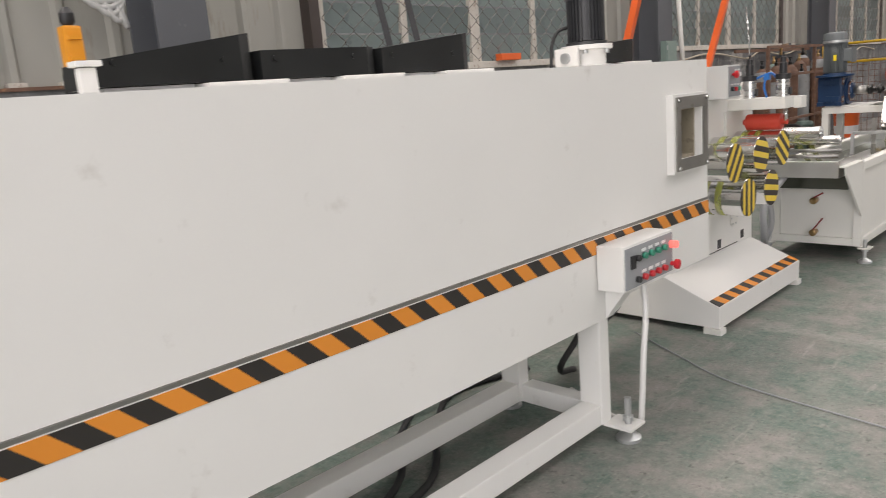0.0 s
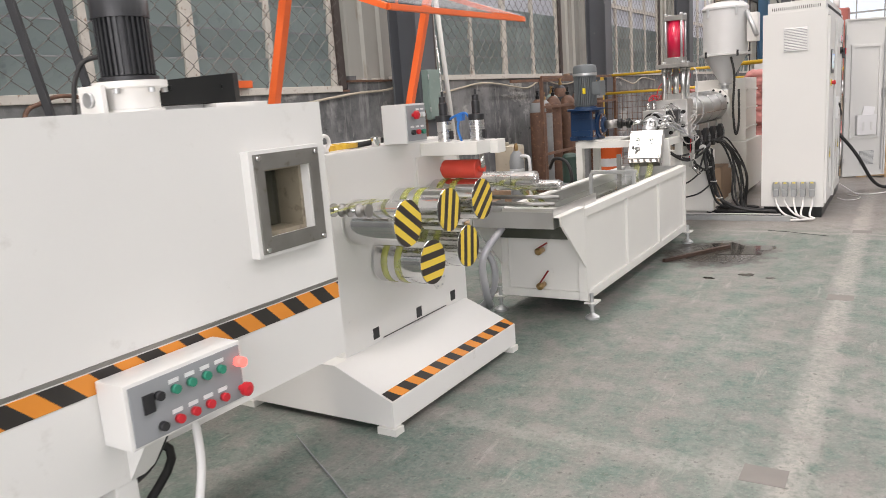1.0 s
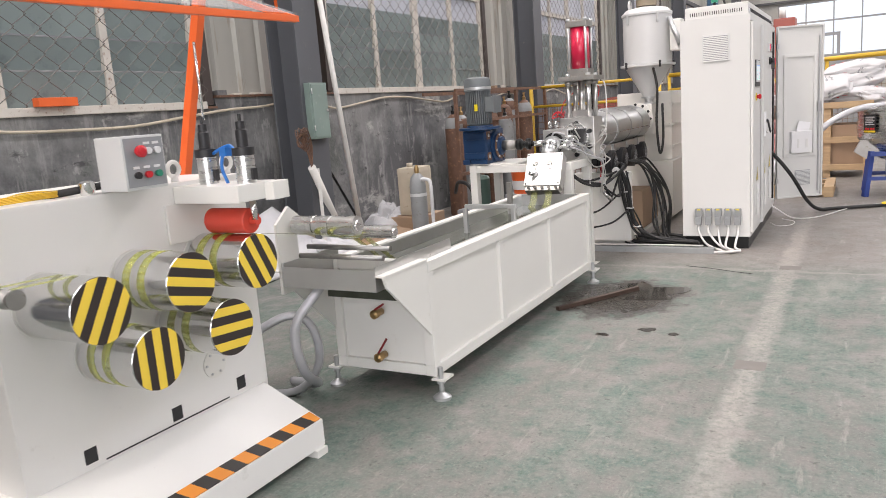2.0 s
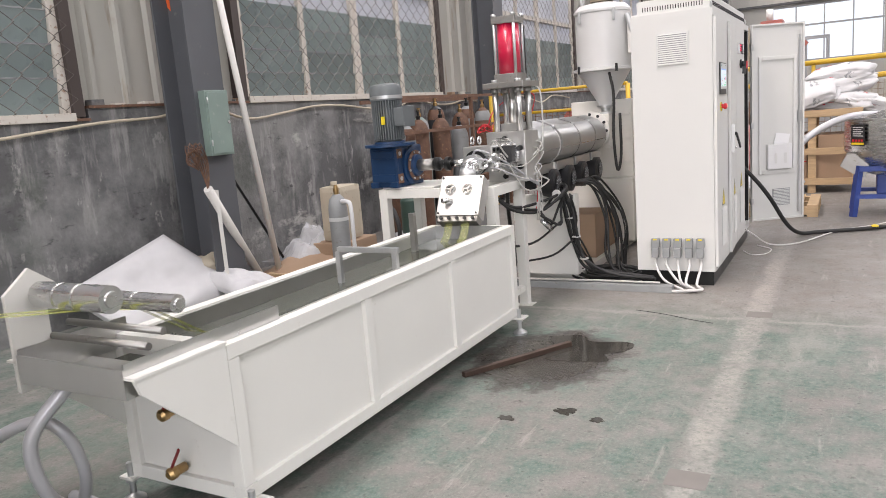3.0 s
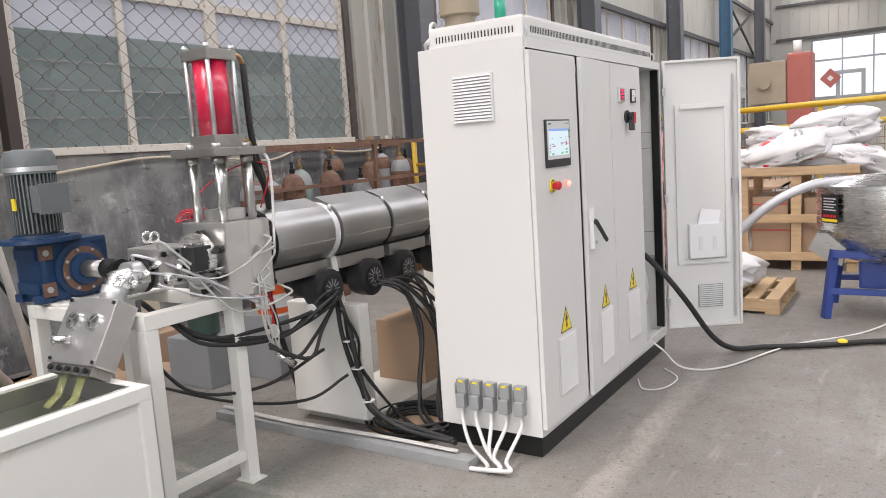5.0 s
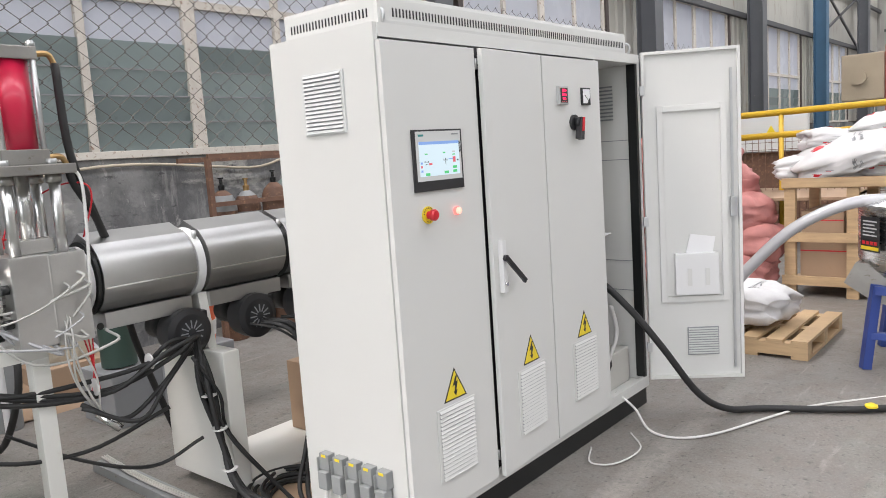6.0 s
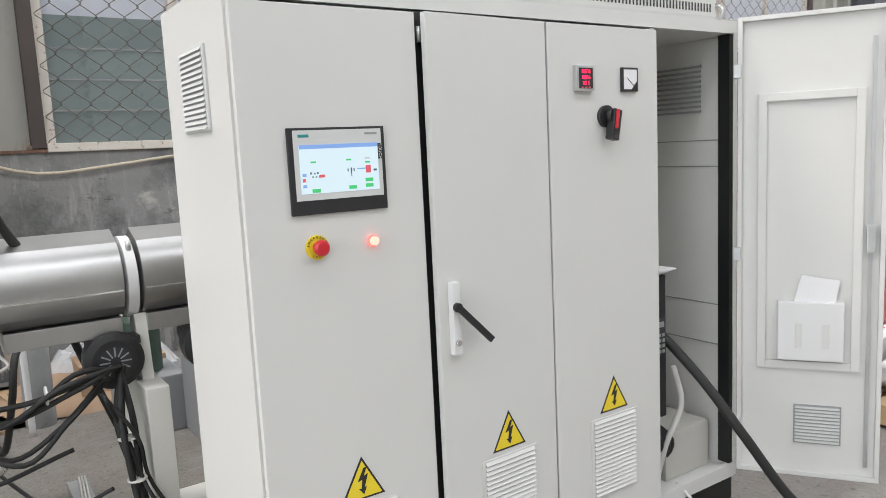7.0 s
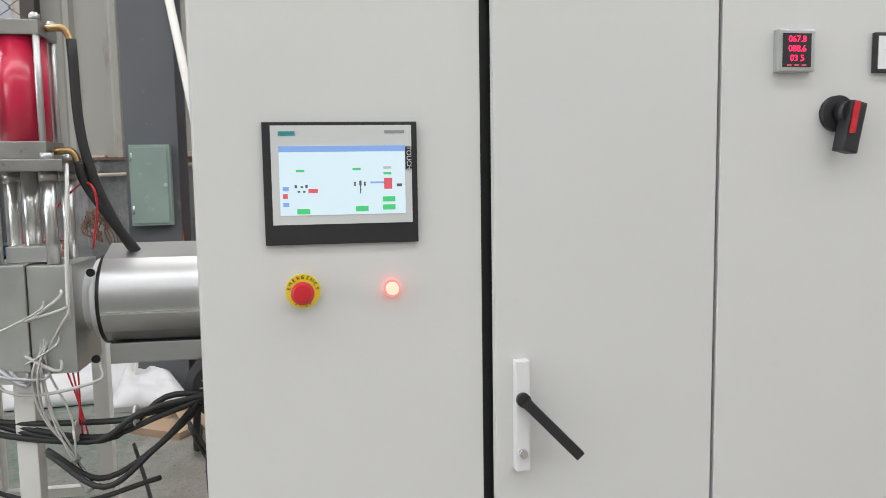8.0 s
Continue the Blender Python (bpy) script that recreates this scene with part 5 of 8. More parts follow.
box_part("lid", jb, MOTORGREY, (-1.69, -1.678, -1.187, -1.053, 1.248, 1.377), 0.004)
box_part("rating_plate", gm, SIGNYELLOW, (-1.825, -1.8, -1.226, -1.2185, 1.27, 1.32))
shaft = thing("drive_shaft", (-1.55, -1.0, 0.99), "dark universal-joint drive shaft between gearbox and pump", "shaft")
part("hub", made(cy, (-1.72, -1.0, 0.99), (-1.6, -0.985, 0.99), 0.038, n=20), IRON, shaft)
part("joint", made(lathe, [(0.02, 0), (0.045, 0.01), (0.045, 0.04), (0.028, 0.05), (0.028, 0.08), (0.045, 0.09), (0.045, 0.115), (0.02, 0.12)], (-1.6, -0.98, 0.99), 18, 'x'), BLACKPAINT, shaft)
part("spindle", made(cy, (-1.5, -0.97, 0.99), (-1.36, -0.95, 0.99), 0.022, n=16), CHROME, shaft)

# ---- extruder ----
ex = thing("extruder", (-1.22, 0.6, 0), "steel-clad single-screw extruder with screen changer and gear pump", "extruder")
EX = -1.22
part("pedestal", made(bx, -1.46, -0.97, -0.06, 0.02, 0.06, 0.66, 0.006), CREAM, ex, "white plate pedestal")
bm = bmesh.new()
prism(bm, [(-1.26, 0.66), (-1.1, 0.66), (-1.14, 0.9), (-1.22, 0.9)], 1, -0.04, 0.0)
part("strut", bm, CREAM, ex)
box_part("sole_rail", ex, BOTTLE, (-1.9, -0.26, -0.25, -0.17, 0.0, 0.045), 0.002, "perforated galvanised cable tray")
box_part("base_beam", ex, CREAM, (-1.46, -0.98, 0.02, 2.4, 0.0, 0.06), 0.003)
# screen changer block, four pillars, ram
HX, HY = -1.16, -0.67                                   # axis of the ram
bm = bmesh.new()
bx(bm, HX - 0.145, HX + 0.125, HY - 0.12, HY + 0.01, 0.84, 1.165, 0.006)
part("head_block", bm, DIESTEEL, ex, "machined steel head block")
box_part("head_block", ex, DIESTEEL, (HX - 0.135, HX + 0.115, HY + 0.012, HY + 0.14, 0.83, 1.16), 0.006)
box_part("slide_block", ex, DIESTEEL, (HX - 0.065, HX + 0.065, HY - 0.06, HY + 0.06, 1.166, 1.215), 0.004)
part("ring", made(lathe, [(0.11, 0), (0.11, 0.04), (0.075, 0.05), (0.07, 0.07)], (HX - 0.02, HY - 0.185, 1.02), 28, 'y'), STEEL, ex)
for k in range(6):
    t = k * math.pi / 3 + 0.5
    x, z = HX - 0.01 + 0.12 * math.cos(t), 1.0 + 0.12 * math.sin(t)
    part("socket_bolt", made(cy, (x, HY - 0.123, z), (x, HY - 0.15, z), 0.017, n=12), BLACKPAINT, ex)
for x in (HX - 0.08, HX + 0.08):
    for y in (HY - 0.08, HY + 0.08):
        part("pillar", made(cy, (x, y, 1.16), (x, y, 1.44), 0.019, n=20), BRUSHED, ex, "chrome pillar")
        part("collar", made(cy, (x, y, 1.41), (x, y, 1.44), 0.027, n=20), IRON, ex)
        part("nut", made(cy, (x, y, 1.475), (x, y, 1.495), 0.02, n=6), GALV, ex)
part("piston_rod", made(cy, (HX, HY, 1.2), (HX, HY, 1.44), 0.025, n=20), BRUSHED, ex)
box_part("crosshead", ex, IRON, (HX - 0.14, HX + 0.14, HY - 0.14, HY + 0.14, 1.44, 1.475), 0.004, "steel crosshead plate")
ram = thing("hydraulic_ram", (HX, HY, 1.475), "red hydraulic cylinder with steel end blocks and tie rods", "hydraulic cylinder")
box_part("lower_block", ram, IRON, (HX - 0.08, HX + 0.08, HY - 0.08, HY + 0.08, 1.476, 1.53), 0.004)
part("barrel", made(cy, (HX, HY, 1.53), (HX, HY, 1.84), 0.071, n=36), RED, ram, "glossy red cylinder")
box_part("upper_block", ram, IRON, (HX - 0.08, HX + 0.08, HY - 0.08, HY + 0.08, 1.84, 1.885), 0.004)
for x in (HX - 0.067, HX + 0.067):
    for y in (HY - 0.067, HY + 0.067):
        part("tie_rod", made(cy, (x, y, 1.5), (x, y, 1.905), 0.01, n=12), GALV, ram)
        part("nut", made(cy, (x, y, 1.885), (x, y, 1.9), 0.016, n=6), GALV, ram)
for z0, y in ((1.865, HY + 0.085), (1.5, HY + 0.085)):
    bm = bmesh.new()
    tube(bm, [(HX + 0.035, y, z0), (HX + 0.035, y + 0.05, z0), (HX + 0.035, y + 0.07, z0 - 0.04)], 0.011)
    part("fitting", bm, BRASS, ram, "brass elbow fitting")
    bm = bmesh.new()
    tube(bm, [(HX + 0.035, y + 0.07, z0 - 0.03), (HX + 0.03, y + 0.085, z0 - 0.25 * (z0 > 1.6) - 0.1), (HX, y + 0.17, 1.25), (HX - 0.14, y + 0.3, 1.0), (HX - 0.29, y + 0.4, 0.7), (HX - 0.34, y + 0.6, 0.1)], 0.015)
    part("hose", bm, RUBBER, ram, "black hydraulic hose")
# barrel shells
shells = [(-0.465, -0.075), (-0.01, 0.385), (0.415, 0.79), (0.82, 1.1)]
part("collar", made(lathe, [(0.1, -0.53), (0.1, -0.45), (0.13, -0.5), (0.13, -0.485)], (EX, 0, 1.03), 32, 'y'), BUTTONWHITE, ex)
part("seal_ring", made(lathe, [(0.1, -0.482), (0.146, -0.48), (0.146, -0.468), (0.1, -0.467)], (EX, 0, 1.03), 36, 'y'), BLACKPAINT, ex)


def shell(y0, y1):
    """One heater cover: an eight-sided sheet with a lapped seam."""
    bm = bmesh.new()
    r = 0.152
    poly = [(EX + k * r * 1.04 * math.cos(radians(a)), 1.035 + k * r * math.sin(radians(a))) for a, k in
            ((-58, 1), (-38, 1), *((a, 1) for a in range(-22, 55, 9)), (58, 1.02), (97, 1.14), (124, 1.02), *((a, 1) for a in range(130, 203, 9)), (218, 1), (238, 1))]
    prism(bm, poly, 1, y0, y1)
    bm.normal_update()
    for f in bm.faces:
        f.smooth = len(f.verts) == 4
    for e in bm.edges:
        if e.is_manifold and e.calc_face_angle() > radians(13):
            e.smooth = False
    return bm


for y0, y1 in shells:
    s = part("heater_cover", shell(y0, y1), COVER, ex, "bright sheet-steel heater cover")
    box_part("seam", s, CHROME, (EX + 0.1555, EX + 0.161, y0 + 0.004, y1 - 0.004, 1.0, 1.006))
    box_part("duct", s, COVER, (EX - 0.1, EX + 0.105, y0 + 0.01, y1 - 0.01, 0.835, 0.9), 0.004)
for y in (-0.04, 0.4, 0.805):
    part("clamp_ring", made(lathe, [(0.13, -0.025), (0.15, -0.02), (0.15, 0.015), (0.13, 0.02)], (EX, y, 1.03), 36, 'y'), BUTTONWHITE if y < 0.1 else BLACKPAINT, ex, "pale clamp ring" if y < 0.1 else "dark clamp ring")
    part("clamp_bolt", made(cy, (EX + 0.1, y, 1.13), (EX + 0.1, y, 1.17), 0.01, n=8), GALV, ex)
part("feed_flange", made(lathe, [(0.17, 1.16), (0.17, 1.19), (0.12, 1.195), (0.12, 1.3)], (EX, 0, 1.06), 36, 'y'), CREAM, ex, "white feed flange")
for k in range(12):
    t = k * math.pi / 6
    part("bolt", made(cy, (EX + 0.145 * math.cos(t), 1.15, 1.06 + 0.145 * math.sin(t)), (EX + 0.145 * math.cos(t), 1.16, 1.06 + 0.145 * math.sin(t)), 0.013, n=10), BLACK, ex)
box_part("feed_throat", ex, CREAM, (EX - 0.11, EX + 0.13, 1.3, 1.5, 0.9, 1.2), 0.01)
gb = box_part("reduction_gearbox", ex, CREAM, (-1.5, -0.94, 1.5, 2.2, 0.62, 1.32), 0.012, "large white reduction gearbox")
for z in (0.75, 0.97, 1.18):
    box_part("rib", gb, CREAM, (-0.94, -0.925, 1.52, 2.18, z, z + 0.02))
    box_part("rib", gb, CREAM, (-1.48, -0.96, 1.485, 1.5, z, z + 0.02))
box_part("gearbox_base", ex, CREAM, (-1.52, -0.9, 1.32, 2.35, 0.06, 0.62), 0.008)
# cooling blowers
for k, y in enumerate((-0.13, 0.21, 0.52, 0.9)):
    b = part("blower", made(lathe, [(0.06, -1.36), (0.094, -1.34), (0.1, -1.3), (0.1, -1.24), (0.075, -1.23)], (0.16, y, 0.755), 28, 'x'), BLACK, ex, "black cooling blower")
    part("grille", made(lathe, [(0.05, -1.07), (0.056, -1.063), (0.03, -1.062)], (0, y, 0.755), 24, 'x'), DARKMOTOR, b)
    for j in range(12):
        t = j * math.pi / 6
        part("vane", made(beam, (-1.063, y + 0.018 * math.cos(t), 0.755 + 0.018 * math.sin(t)), (-1.063, y + 0.052 * math.cos(t), 0.755 + 0.052 * math.sin(t)), 0.005), PANELGREY, b)
    box_part("outlet", b, BLACK, (-1.18, -1.09, y + 0.02, y + 0.095, 0.8, 0.83), 0.005)
    cyb = part("motor", made(cy, (-1.2, y, 0.765), (-1.34, y, 0.765), 0.06, n=20), BLACK, b)
# gear pump and adapters
bm = bmesh.new()
bx(bm, -1.36, -1.16, -1.03, -0.86, 0.93, 1.09, 0.008)
part("gear_pump", bm, DIESTEEL, ex, "bright steel gear pump")
part("adapter", made(cy, (-1.2, -0.86, 1.0), (-1.2, -0.73, 1.0), 0.06, n=24), STEEL, ex)
part("adapter", made(cy, (-1.27, -1.0, 0.99), (-1.27, -1.16, 0.97), 0.05, n=24), STEEL, ex)
part("elbow", made(cy, (-1.27, -1.14, 1.0), (-1.27, -1.2, 0.86), 0.042, n=20), STEEL, ex)
part("band_heater", made(lathe, [(0.05, -1.105), (0.066, -1.104), (0.066, -1.05), (0.05, -1.049)], (-1.27, 0, 0.98), 28, 'y'), GALV, ex, "dull band heater")
part("flange_ring", made(lathe, [(0.05, -1.048), (0.078, -1.047), (0.078, -1.032), (0.05, -1.031)], (-1.27, 0, 0.99), 28, 'y'), BLACKPAINT, ex)
part("band_heater", made(cy, (-1.27, -1.158, 0.958), (-1.27, -1.182, 0.9), 0.05, n=24), GALV, ex)
box_part("clamp", ex, STEEL, (-1.225, -1.185, -1.1, -1.055, 0.96, 0.995), 0.004)
for y in (-1.005, -0.945, -0.885):
    for z in (0.955, 1.065):
        part("socket_bolt", made(cy, (-1.16, y, z), (-1.154, y, z), 0.012, n=12), BLACKPAINT, ex)
for y, z in ((-0.71, 1.14), (-0.62, 1.14), (-0.71, 0.87), (-0.62, 0.87), (-0.58, 1.13), (-0.49, 1.13), (-0.58, 0.86), (-0.49, 0.86)):
    x = -1.08 if y < -0.6 else -1.09
    part("socket_bolt", made(cy, (x, y, z), (x + 0.006, y, z), 0.013, n=12), BLACKPAINT, ex)
for x in (-1.33, -1.28):
    bm = bmesh.new()
    tube(bm, [(x, -0.95 + 0.02 * math.cos(a), 1.125 + 0.02 * math.sin(a)) for a in np.linspace(-1.5, 4.7, 12)], 0.007, 8, 2)
    part("eye_bolt", bm, STEEL, ex)
box_part("junction_box", ex, BLACK, (-1.16, -1.08, -0.92, -0.83, 0.98, 1.08), 0.006, "black junction box")
for dy, dz, dx in ((-0.06, 0.05, -0.02), (0.05, 0.06, 0.0), (-0.05, -0.05, 0.01), (0.06, -0.03, -0.03)):
    part("band_heater", made(cy, (-1.16, -0.945 + dy, 1.01 + dz), (-1.14 + dx, -0.945 + dy, 1.01 + dz), 0.02, n=12), STEEL, ex)
# strap die, hung low over the tank
die = local("strap_die", pose(-1.25, -1.29, 0.79, -32, 0, 5), "bright machined strap die block with two viewing ports", "die")
box_part("body", die, DIESTEEL, (-0.14, 0.13, -0.05, 0.05, -0.12, 0.14), 0.006)
box_part("lip", die, IRON, (-0.13, 0.12, -0.04, 0.045, -0.155, -0.12), 0.004)
for x in (-0.065, 0.045):
    part("port", made(lathe, [(0.035, -0.05), (0.035, -0.062), (0.022, -0.062), (0.02, -0.052)], (x, 0, 0.045), 20, 'y'), CHROME, die)
    for j in range(3):
        t = j * 2.1 + x * 20
        part("spoke", made(beam, (x, -0.06, 0.045), (x + 0.03 * math.cos(t), -0.06, 0.045 + 0.03 * math.sin(t)), 0.012, 0.008), IRON, die)
part("peep_tube", made(cy, (-0.05, -0.05, -0.03), (-0.09, -0.1, -0.045), 0.016, n=14), STEEL, die)
for k in range(5):
    part("lip_bolt", made(cy, (-0.1 + 0.05 * k, -0.05, -0.138), (-0.1 + 0.05 * k, -0.06, -0.138), 0.011, n=10), BLACKPAINT, die)
for x, z in ((-0.125, 0.125), (0.115, 0.125), (-0.125, -0.105), (0.115, -0.105)):
    part("bolt", made(cy, (x, -0.05, z), (x, -0.056, z), 0.007, n=8), BLACKPAINT, die)

# cables round the head
rnd = random.Random(4)
leads = thing("heater_leads", (-1.15, -0.8, 0.9), "tangle of white glass-fibre heater leads at the extruder head", "cables")
for k in range(10):
    a = Vector((-1.19 + rnd.uniform(-0.1, 0.03), -0.98 + rnd.uniform(-0.12, 0.12), 1.02 + rnd.uniform(-0.07, 0.06)))
    b = Vector((-1.08, -0.58 + rnd.uniform(-0.14, 0.12), 0.96 + rnd.uniform(-0.12, 0.16)))
    mid = (a + b) / 2 + Vector((rnd.uniform(0.02, 0.1), rnd.uniform(-0.1, 0.06), rnd.uniform(-0.2, 0.04)))
    part("lead", made(tube, [a, a + Vector((rnd.uniform(0.05, 0.1), rnd.uniform(-0.06, 0.02), rnd.uniform(-0.03, 0.05))), mid, b + Vector((0.07, 0, -0.04)), b], rnd.choice((0.0036, 0.0045, 0.0055, 0.0065)), 7), GLASSLEAD if k % 3 else ARMOUR, leads)
for k in range(7):
    y, z = -1.14 + 0.05 * k, 0.95 + 0.03 * (k % 3)
    part("plug", made(cy, (-1.2, y, z), (-1.14 + 0.01 * (k % 3), y - 0.02, z + 0.03), 0.011, n=10), STEEL, leads, "small steel connector")
for k in range(5):
    part("lead", made(tube, [(-1.08 + rnd.uniform(-0.02, 0.03), -0.6 + rnd.uniform(-0.06, 0.06), 0.98), (-1.02 + rnd.uniform(-0.02, 0.03), -0.62 + rnd.uniform(-0.05, 0.05), 0.85), (-1.03, -0.6 + rnd.uniform(-0.05, 0.05), 0.7), (-1.05 + rnd.uniform(-0.03, 0.03), -0.55, 0.55)], 0.0035, 6), GLASSLEAD, leads)
part("lead", made(tube, [(-1.06, -0.53, 1.46), (-1.02, -0.52, 1.4), (-1.01, -0.53, 1.2), (-1.02, -0.54, 1.0)], 0.006, 6), WHITECABLE, leads)
reds = thing("red_leads", (-1.1, -0.6, 0.8), "thin red sensor leads at the extruder head", "cables")
for k in range(3):
    part("lead", made(tube, [(-1.09, -0.62 + 0.02 * k, 1.0), (-1.06, -0.58 + 0.02 * k, 0.88), (-1.07, -0.54, 0.72), (-1.08, -0.52 - 0.02 * k, 0.6)], 0.003, 6), BUTTONRED, reds)
for k in range(6):
    c = Vector((-1.37 + 0.012 * k, -0.72 + 0.01 * k, 1.185 + 0.006 * (k % 3)))
    part("lead", made(tube, [c + Vector((0.02 * math.cos(a), 0.045 * math.sin(a + k), 0.02 * math.sin(a))) for a in np.linspace(0, 5.5, 7)], 0.003, 6, 4), BUTTONRED, reds)
part("lead", made(tube, [(-1.13, -0.49, 1.2), (-1.09, -0.46, 1.34), (-1.1, -0.48, 1.4), (-1.2, -0.55, 1.39), (-1.3, -0.66, 1.3), (-1.33, -0.7, 1.2)], 0.0035, 6), BUTTONRED, reds)


def jit(p, e=0.02):
    return (p[0] + rnd.uniform(-e, e), p[1] + rnd.uniform(-e, e), max(0.012, p[2] + rnd.uniform(-e, e)))


for path, n, r in (([(-1.2, -1.0, 0.8), (-1.12, -0.85, 0.66), (-1.05, -0.5, 0.64), (-0.98, -0.3, 0.72), (-1.04, -0.12, 0.74)], 4, 0.0095),
                   ([(-1.06, -0.12, 0.74), (-1.0, -0.14, 0.55), (-0.95, -0.12, 0.3), (-0.85, -0.13, 0.12), (-0.62, -0.12, 0.08), (-0.4, -0.14, 0.07)], 4, 0.0115),
                   ([(-1.05, 0.2, 0.74), (-0.93, 0.28, 0.66), (-0.86, 0.28, 0.45), (-0.84, 0.22, 0.2), (-0.72, 0.1, 0.05), (-0.55, 0.0, 0.04)], 2, 0.01),
                   ([(-1.03, 0.5, 0.72), (-0.9, 0.45, 0.6), (-0.82, 0.4, 0.35), (-0.75, 0.25, 0.08), (-0.6, 0.1, 0.03)], 2, 0.009),
                   ([(-0.95, -0.2, 0.68), (-0.96, -0.12, 0.5), (-0.93, -0.05, 0.3), (-0.8, 0.05, 0.06), (-0.6, 0.02, 0.03)], 2, 0.007),
                   ([(-1.02, -0.62, 0.6), (-0.98, -0.45, 0.5), (-0.98, -0.3, 0.62), (-1.0, -0.18, 0.72)], 2, 0.009)):
    bun = thing("cable_bundle", path[2], "bundle of black cables tied below the extruder", "cables", "cable bundles")
    for k in range(n):
        part("cable", made(tube, [jit(p, 0.012 if i in (0, len(path) - 1) else 0.036) for i, p in enumerate(path)], r, 7), RUBBER, bun)
arcs = thing("cable_arcs", (-0.8, 0.45, 0), "black cables arching from the blowers down to the floor", "cables", "cable bundles")
for k in range(6):
    e = 0.05 * k
    part("cable", made(tube, [jit(p, 0.025) for p in ((-1.03, 0.12 + e, 0.72), (-0.95, 0.22 + e, 0.7), (-0.84, 0.35 + e, 0.55 - 0.3 * e), (-0.78, 0.38 + 0.7 * e, 0.3), (-0.76, 0.3 + 0.5 * e, 0.06), (-0.62, 0.12, 0.03))], 0.0085 if k % 3 else 0.006, 7), RUBBER, arcs)
for k, (x, y, z) in enumerate(((-0.99, -0.13, 0.5), (-0.955, -0.12, 0.36), (-0.9, -0.125, 0.2), (-1.06, -0.55, 0.645), (-1.0, -0.36, 0.7))):
    part("cable_tie", made(lathe, [(0.03, -0.004), (0.033, -0.003), (0.033, 0.003), (0.03, 0.004)], (x, y, z), 14, 'z' if k < 3 else 'y'), WHITECABLE, arcs, "white cable tie")
coil = thing("cable_coil", (-0.78, 0.12, 0), "loose coils of black cable on the floor", "cables", "cable bundles")
for k in range(10):
    r = 0.12 + 0.012 * k
    part("cable", made(tube, [(-0.78 + r * 1.2 * math.cos(a) + rnd.uniform(-0.02, 0.02), 0.12 + r * math.sin(a), 0.022 + 0.012 * (k % 4)) for a in np.linspace(k, k + 5.5, 9)], 0.0085, 6, 4), RUBBER, coil)
for pts in ([(-1.35, -1.0, 0.62), (-1.2, -0.9, 0.45), (-1.1, -0.6, 0.4), (-1.0, -0.3, 0.5)], [(-1.9, -0.6, 0.3), (-1.5, -0.45, 0.22), (-1.1, -0.35, 0.25), (-0.95, -0.2, 0.35)]):
    solo("slack_cable", made(tube, pts, 0.008, 6), RUBBER, pts[1], "slack black cable under the motor table", "cable", "cables")
tray_set = thing("tray_leads", (-1.0, -0.2, 0.05), "white leads lying in the cable tray", "cables")
for k in range(3):
    part("lead", made(tube, [(-1.9, -0.2 + 0.012 * k, 0.055), (-1.4, -0.23 + 0.012 * k, 0.056), (-0.8, -0.2 + 0.01 * k, 0.056), (-0.35, -0.2 + 0.008 * k, 0.057)], 0.005, 6), GLASSLEAD, tray_set)
part("pressure_fitting", made(cy, (-1.04, -0.56, 0.55), (-1.0, -0.5, 0.48), 0.018, n=12), CHROME, ex)
# hopper dryer
hop = thing("hopper_dryer", (EX, 1.36, 1.2), "white hopper dryer with a conical base on the extruder throat", "hopper")
HC = (EX + 0.075, 1.4, 0)
part("body", made(lathe, [(0.235, 1.6), (0.235, 2.06), (0.246, 2.065), (0.246, 2.085), (0.2, 2.13), (0.05, 2.16)], HC, 40), HOPPERGREY, hop)
part("cone", made(lathe, [(0.05, 1.25), (0.055, 1.28), (0.23, 1.575)], HC, 40), HOPPERGREY, hop)
part("ring", made(lathe, [(0.23, 1.568), (0.27, 1.573), (0.27, 1.595), (0.23, 1.6)], HC, 40), HOPPERGREY, hop)
part("neck", made(lathe, [(0.085, 1.2), (0.085, 1.215), (0.04, 1.22), (0.04, 1.26), (0.075, 1.262), (0.075, 1.275)], HC, 28), GALV, hop)
for a in (-2.2, -0.9, 0.6):
    x, y = HC[0] + 0.242 * math.cos(a), HC[1] + 0.242 * math.sin(a)
    box_part("latch", hop, GALV, (x - 0.012, x + 0.012, y - 0.012, y + 0.012, 1.98, 2.08), 0.003)
    box_part("latch", hop, BLACK, (HC[0] + 0.271 * math.cos(a) - 0.01, HC[0] + 0.271 * math.cos(a) + 0.01, HC[1] + 0.271 * math.sin(a) - 0.01, HC[1] + 0.271 * math.sin(a) + 0.01, 1.555, 1.62), 0.003)
box_part("blower_box", hop, WHITE, (HC[0] + 0.24, HC[0] + 0.35, 1.3, 1.46, 1.7, 2.0), 0.008, "white heater box")
part("air_pipe", made(cy, (HC[0] + 0.24, 1.3, 2.02), (HC[0] + 0.36, 1.2, 1.75), 0.025, n=16), GALV, hop)
bm = bmesh.new()
tube(bm, [(HC[0] - 0.14, 1.3 + 0.04 * math.cos(a), 2.17 + 0.04 * math.sin(a)) for a in np.linspace(-1.5, 4.7, 12)], 0.012, 8, 2)
part("lift_ring", bm, HOPPERGREY, hop)
part("loader", made(lathe, [(0.1, 2.16), (0.1, 2.24), (0.13, 2.25), (0.13, 2.4), (0.06, 2.42)], HC, 24), PRESSTAN, hop, "brown vacuum loader")
bm = bmesh.new()
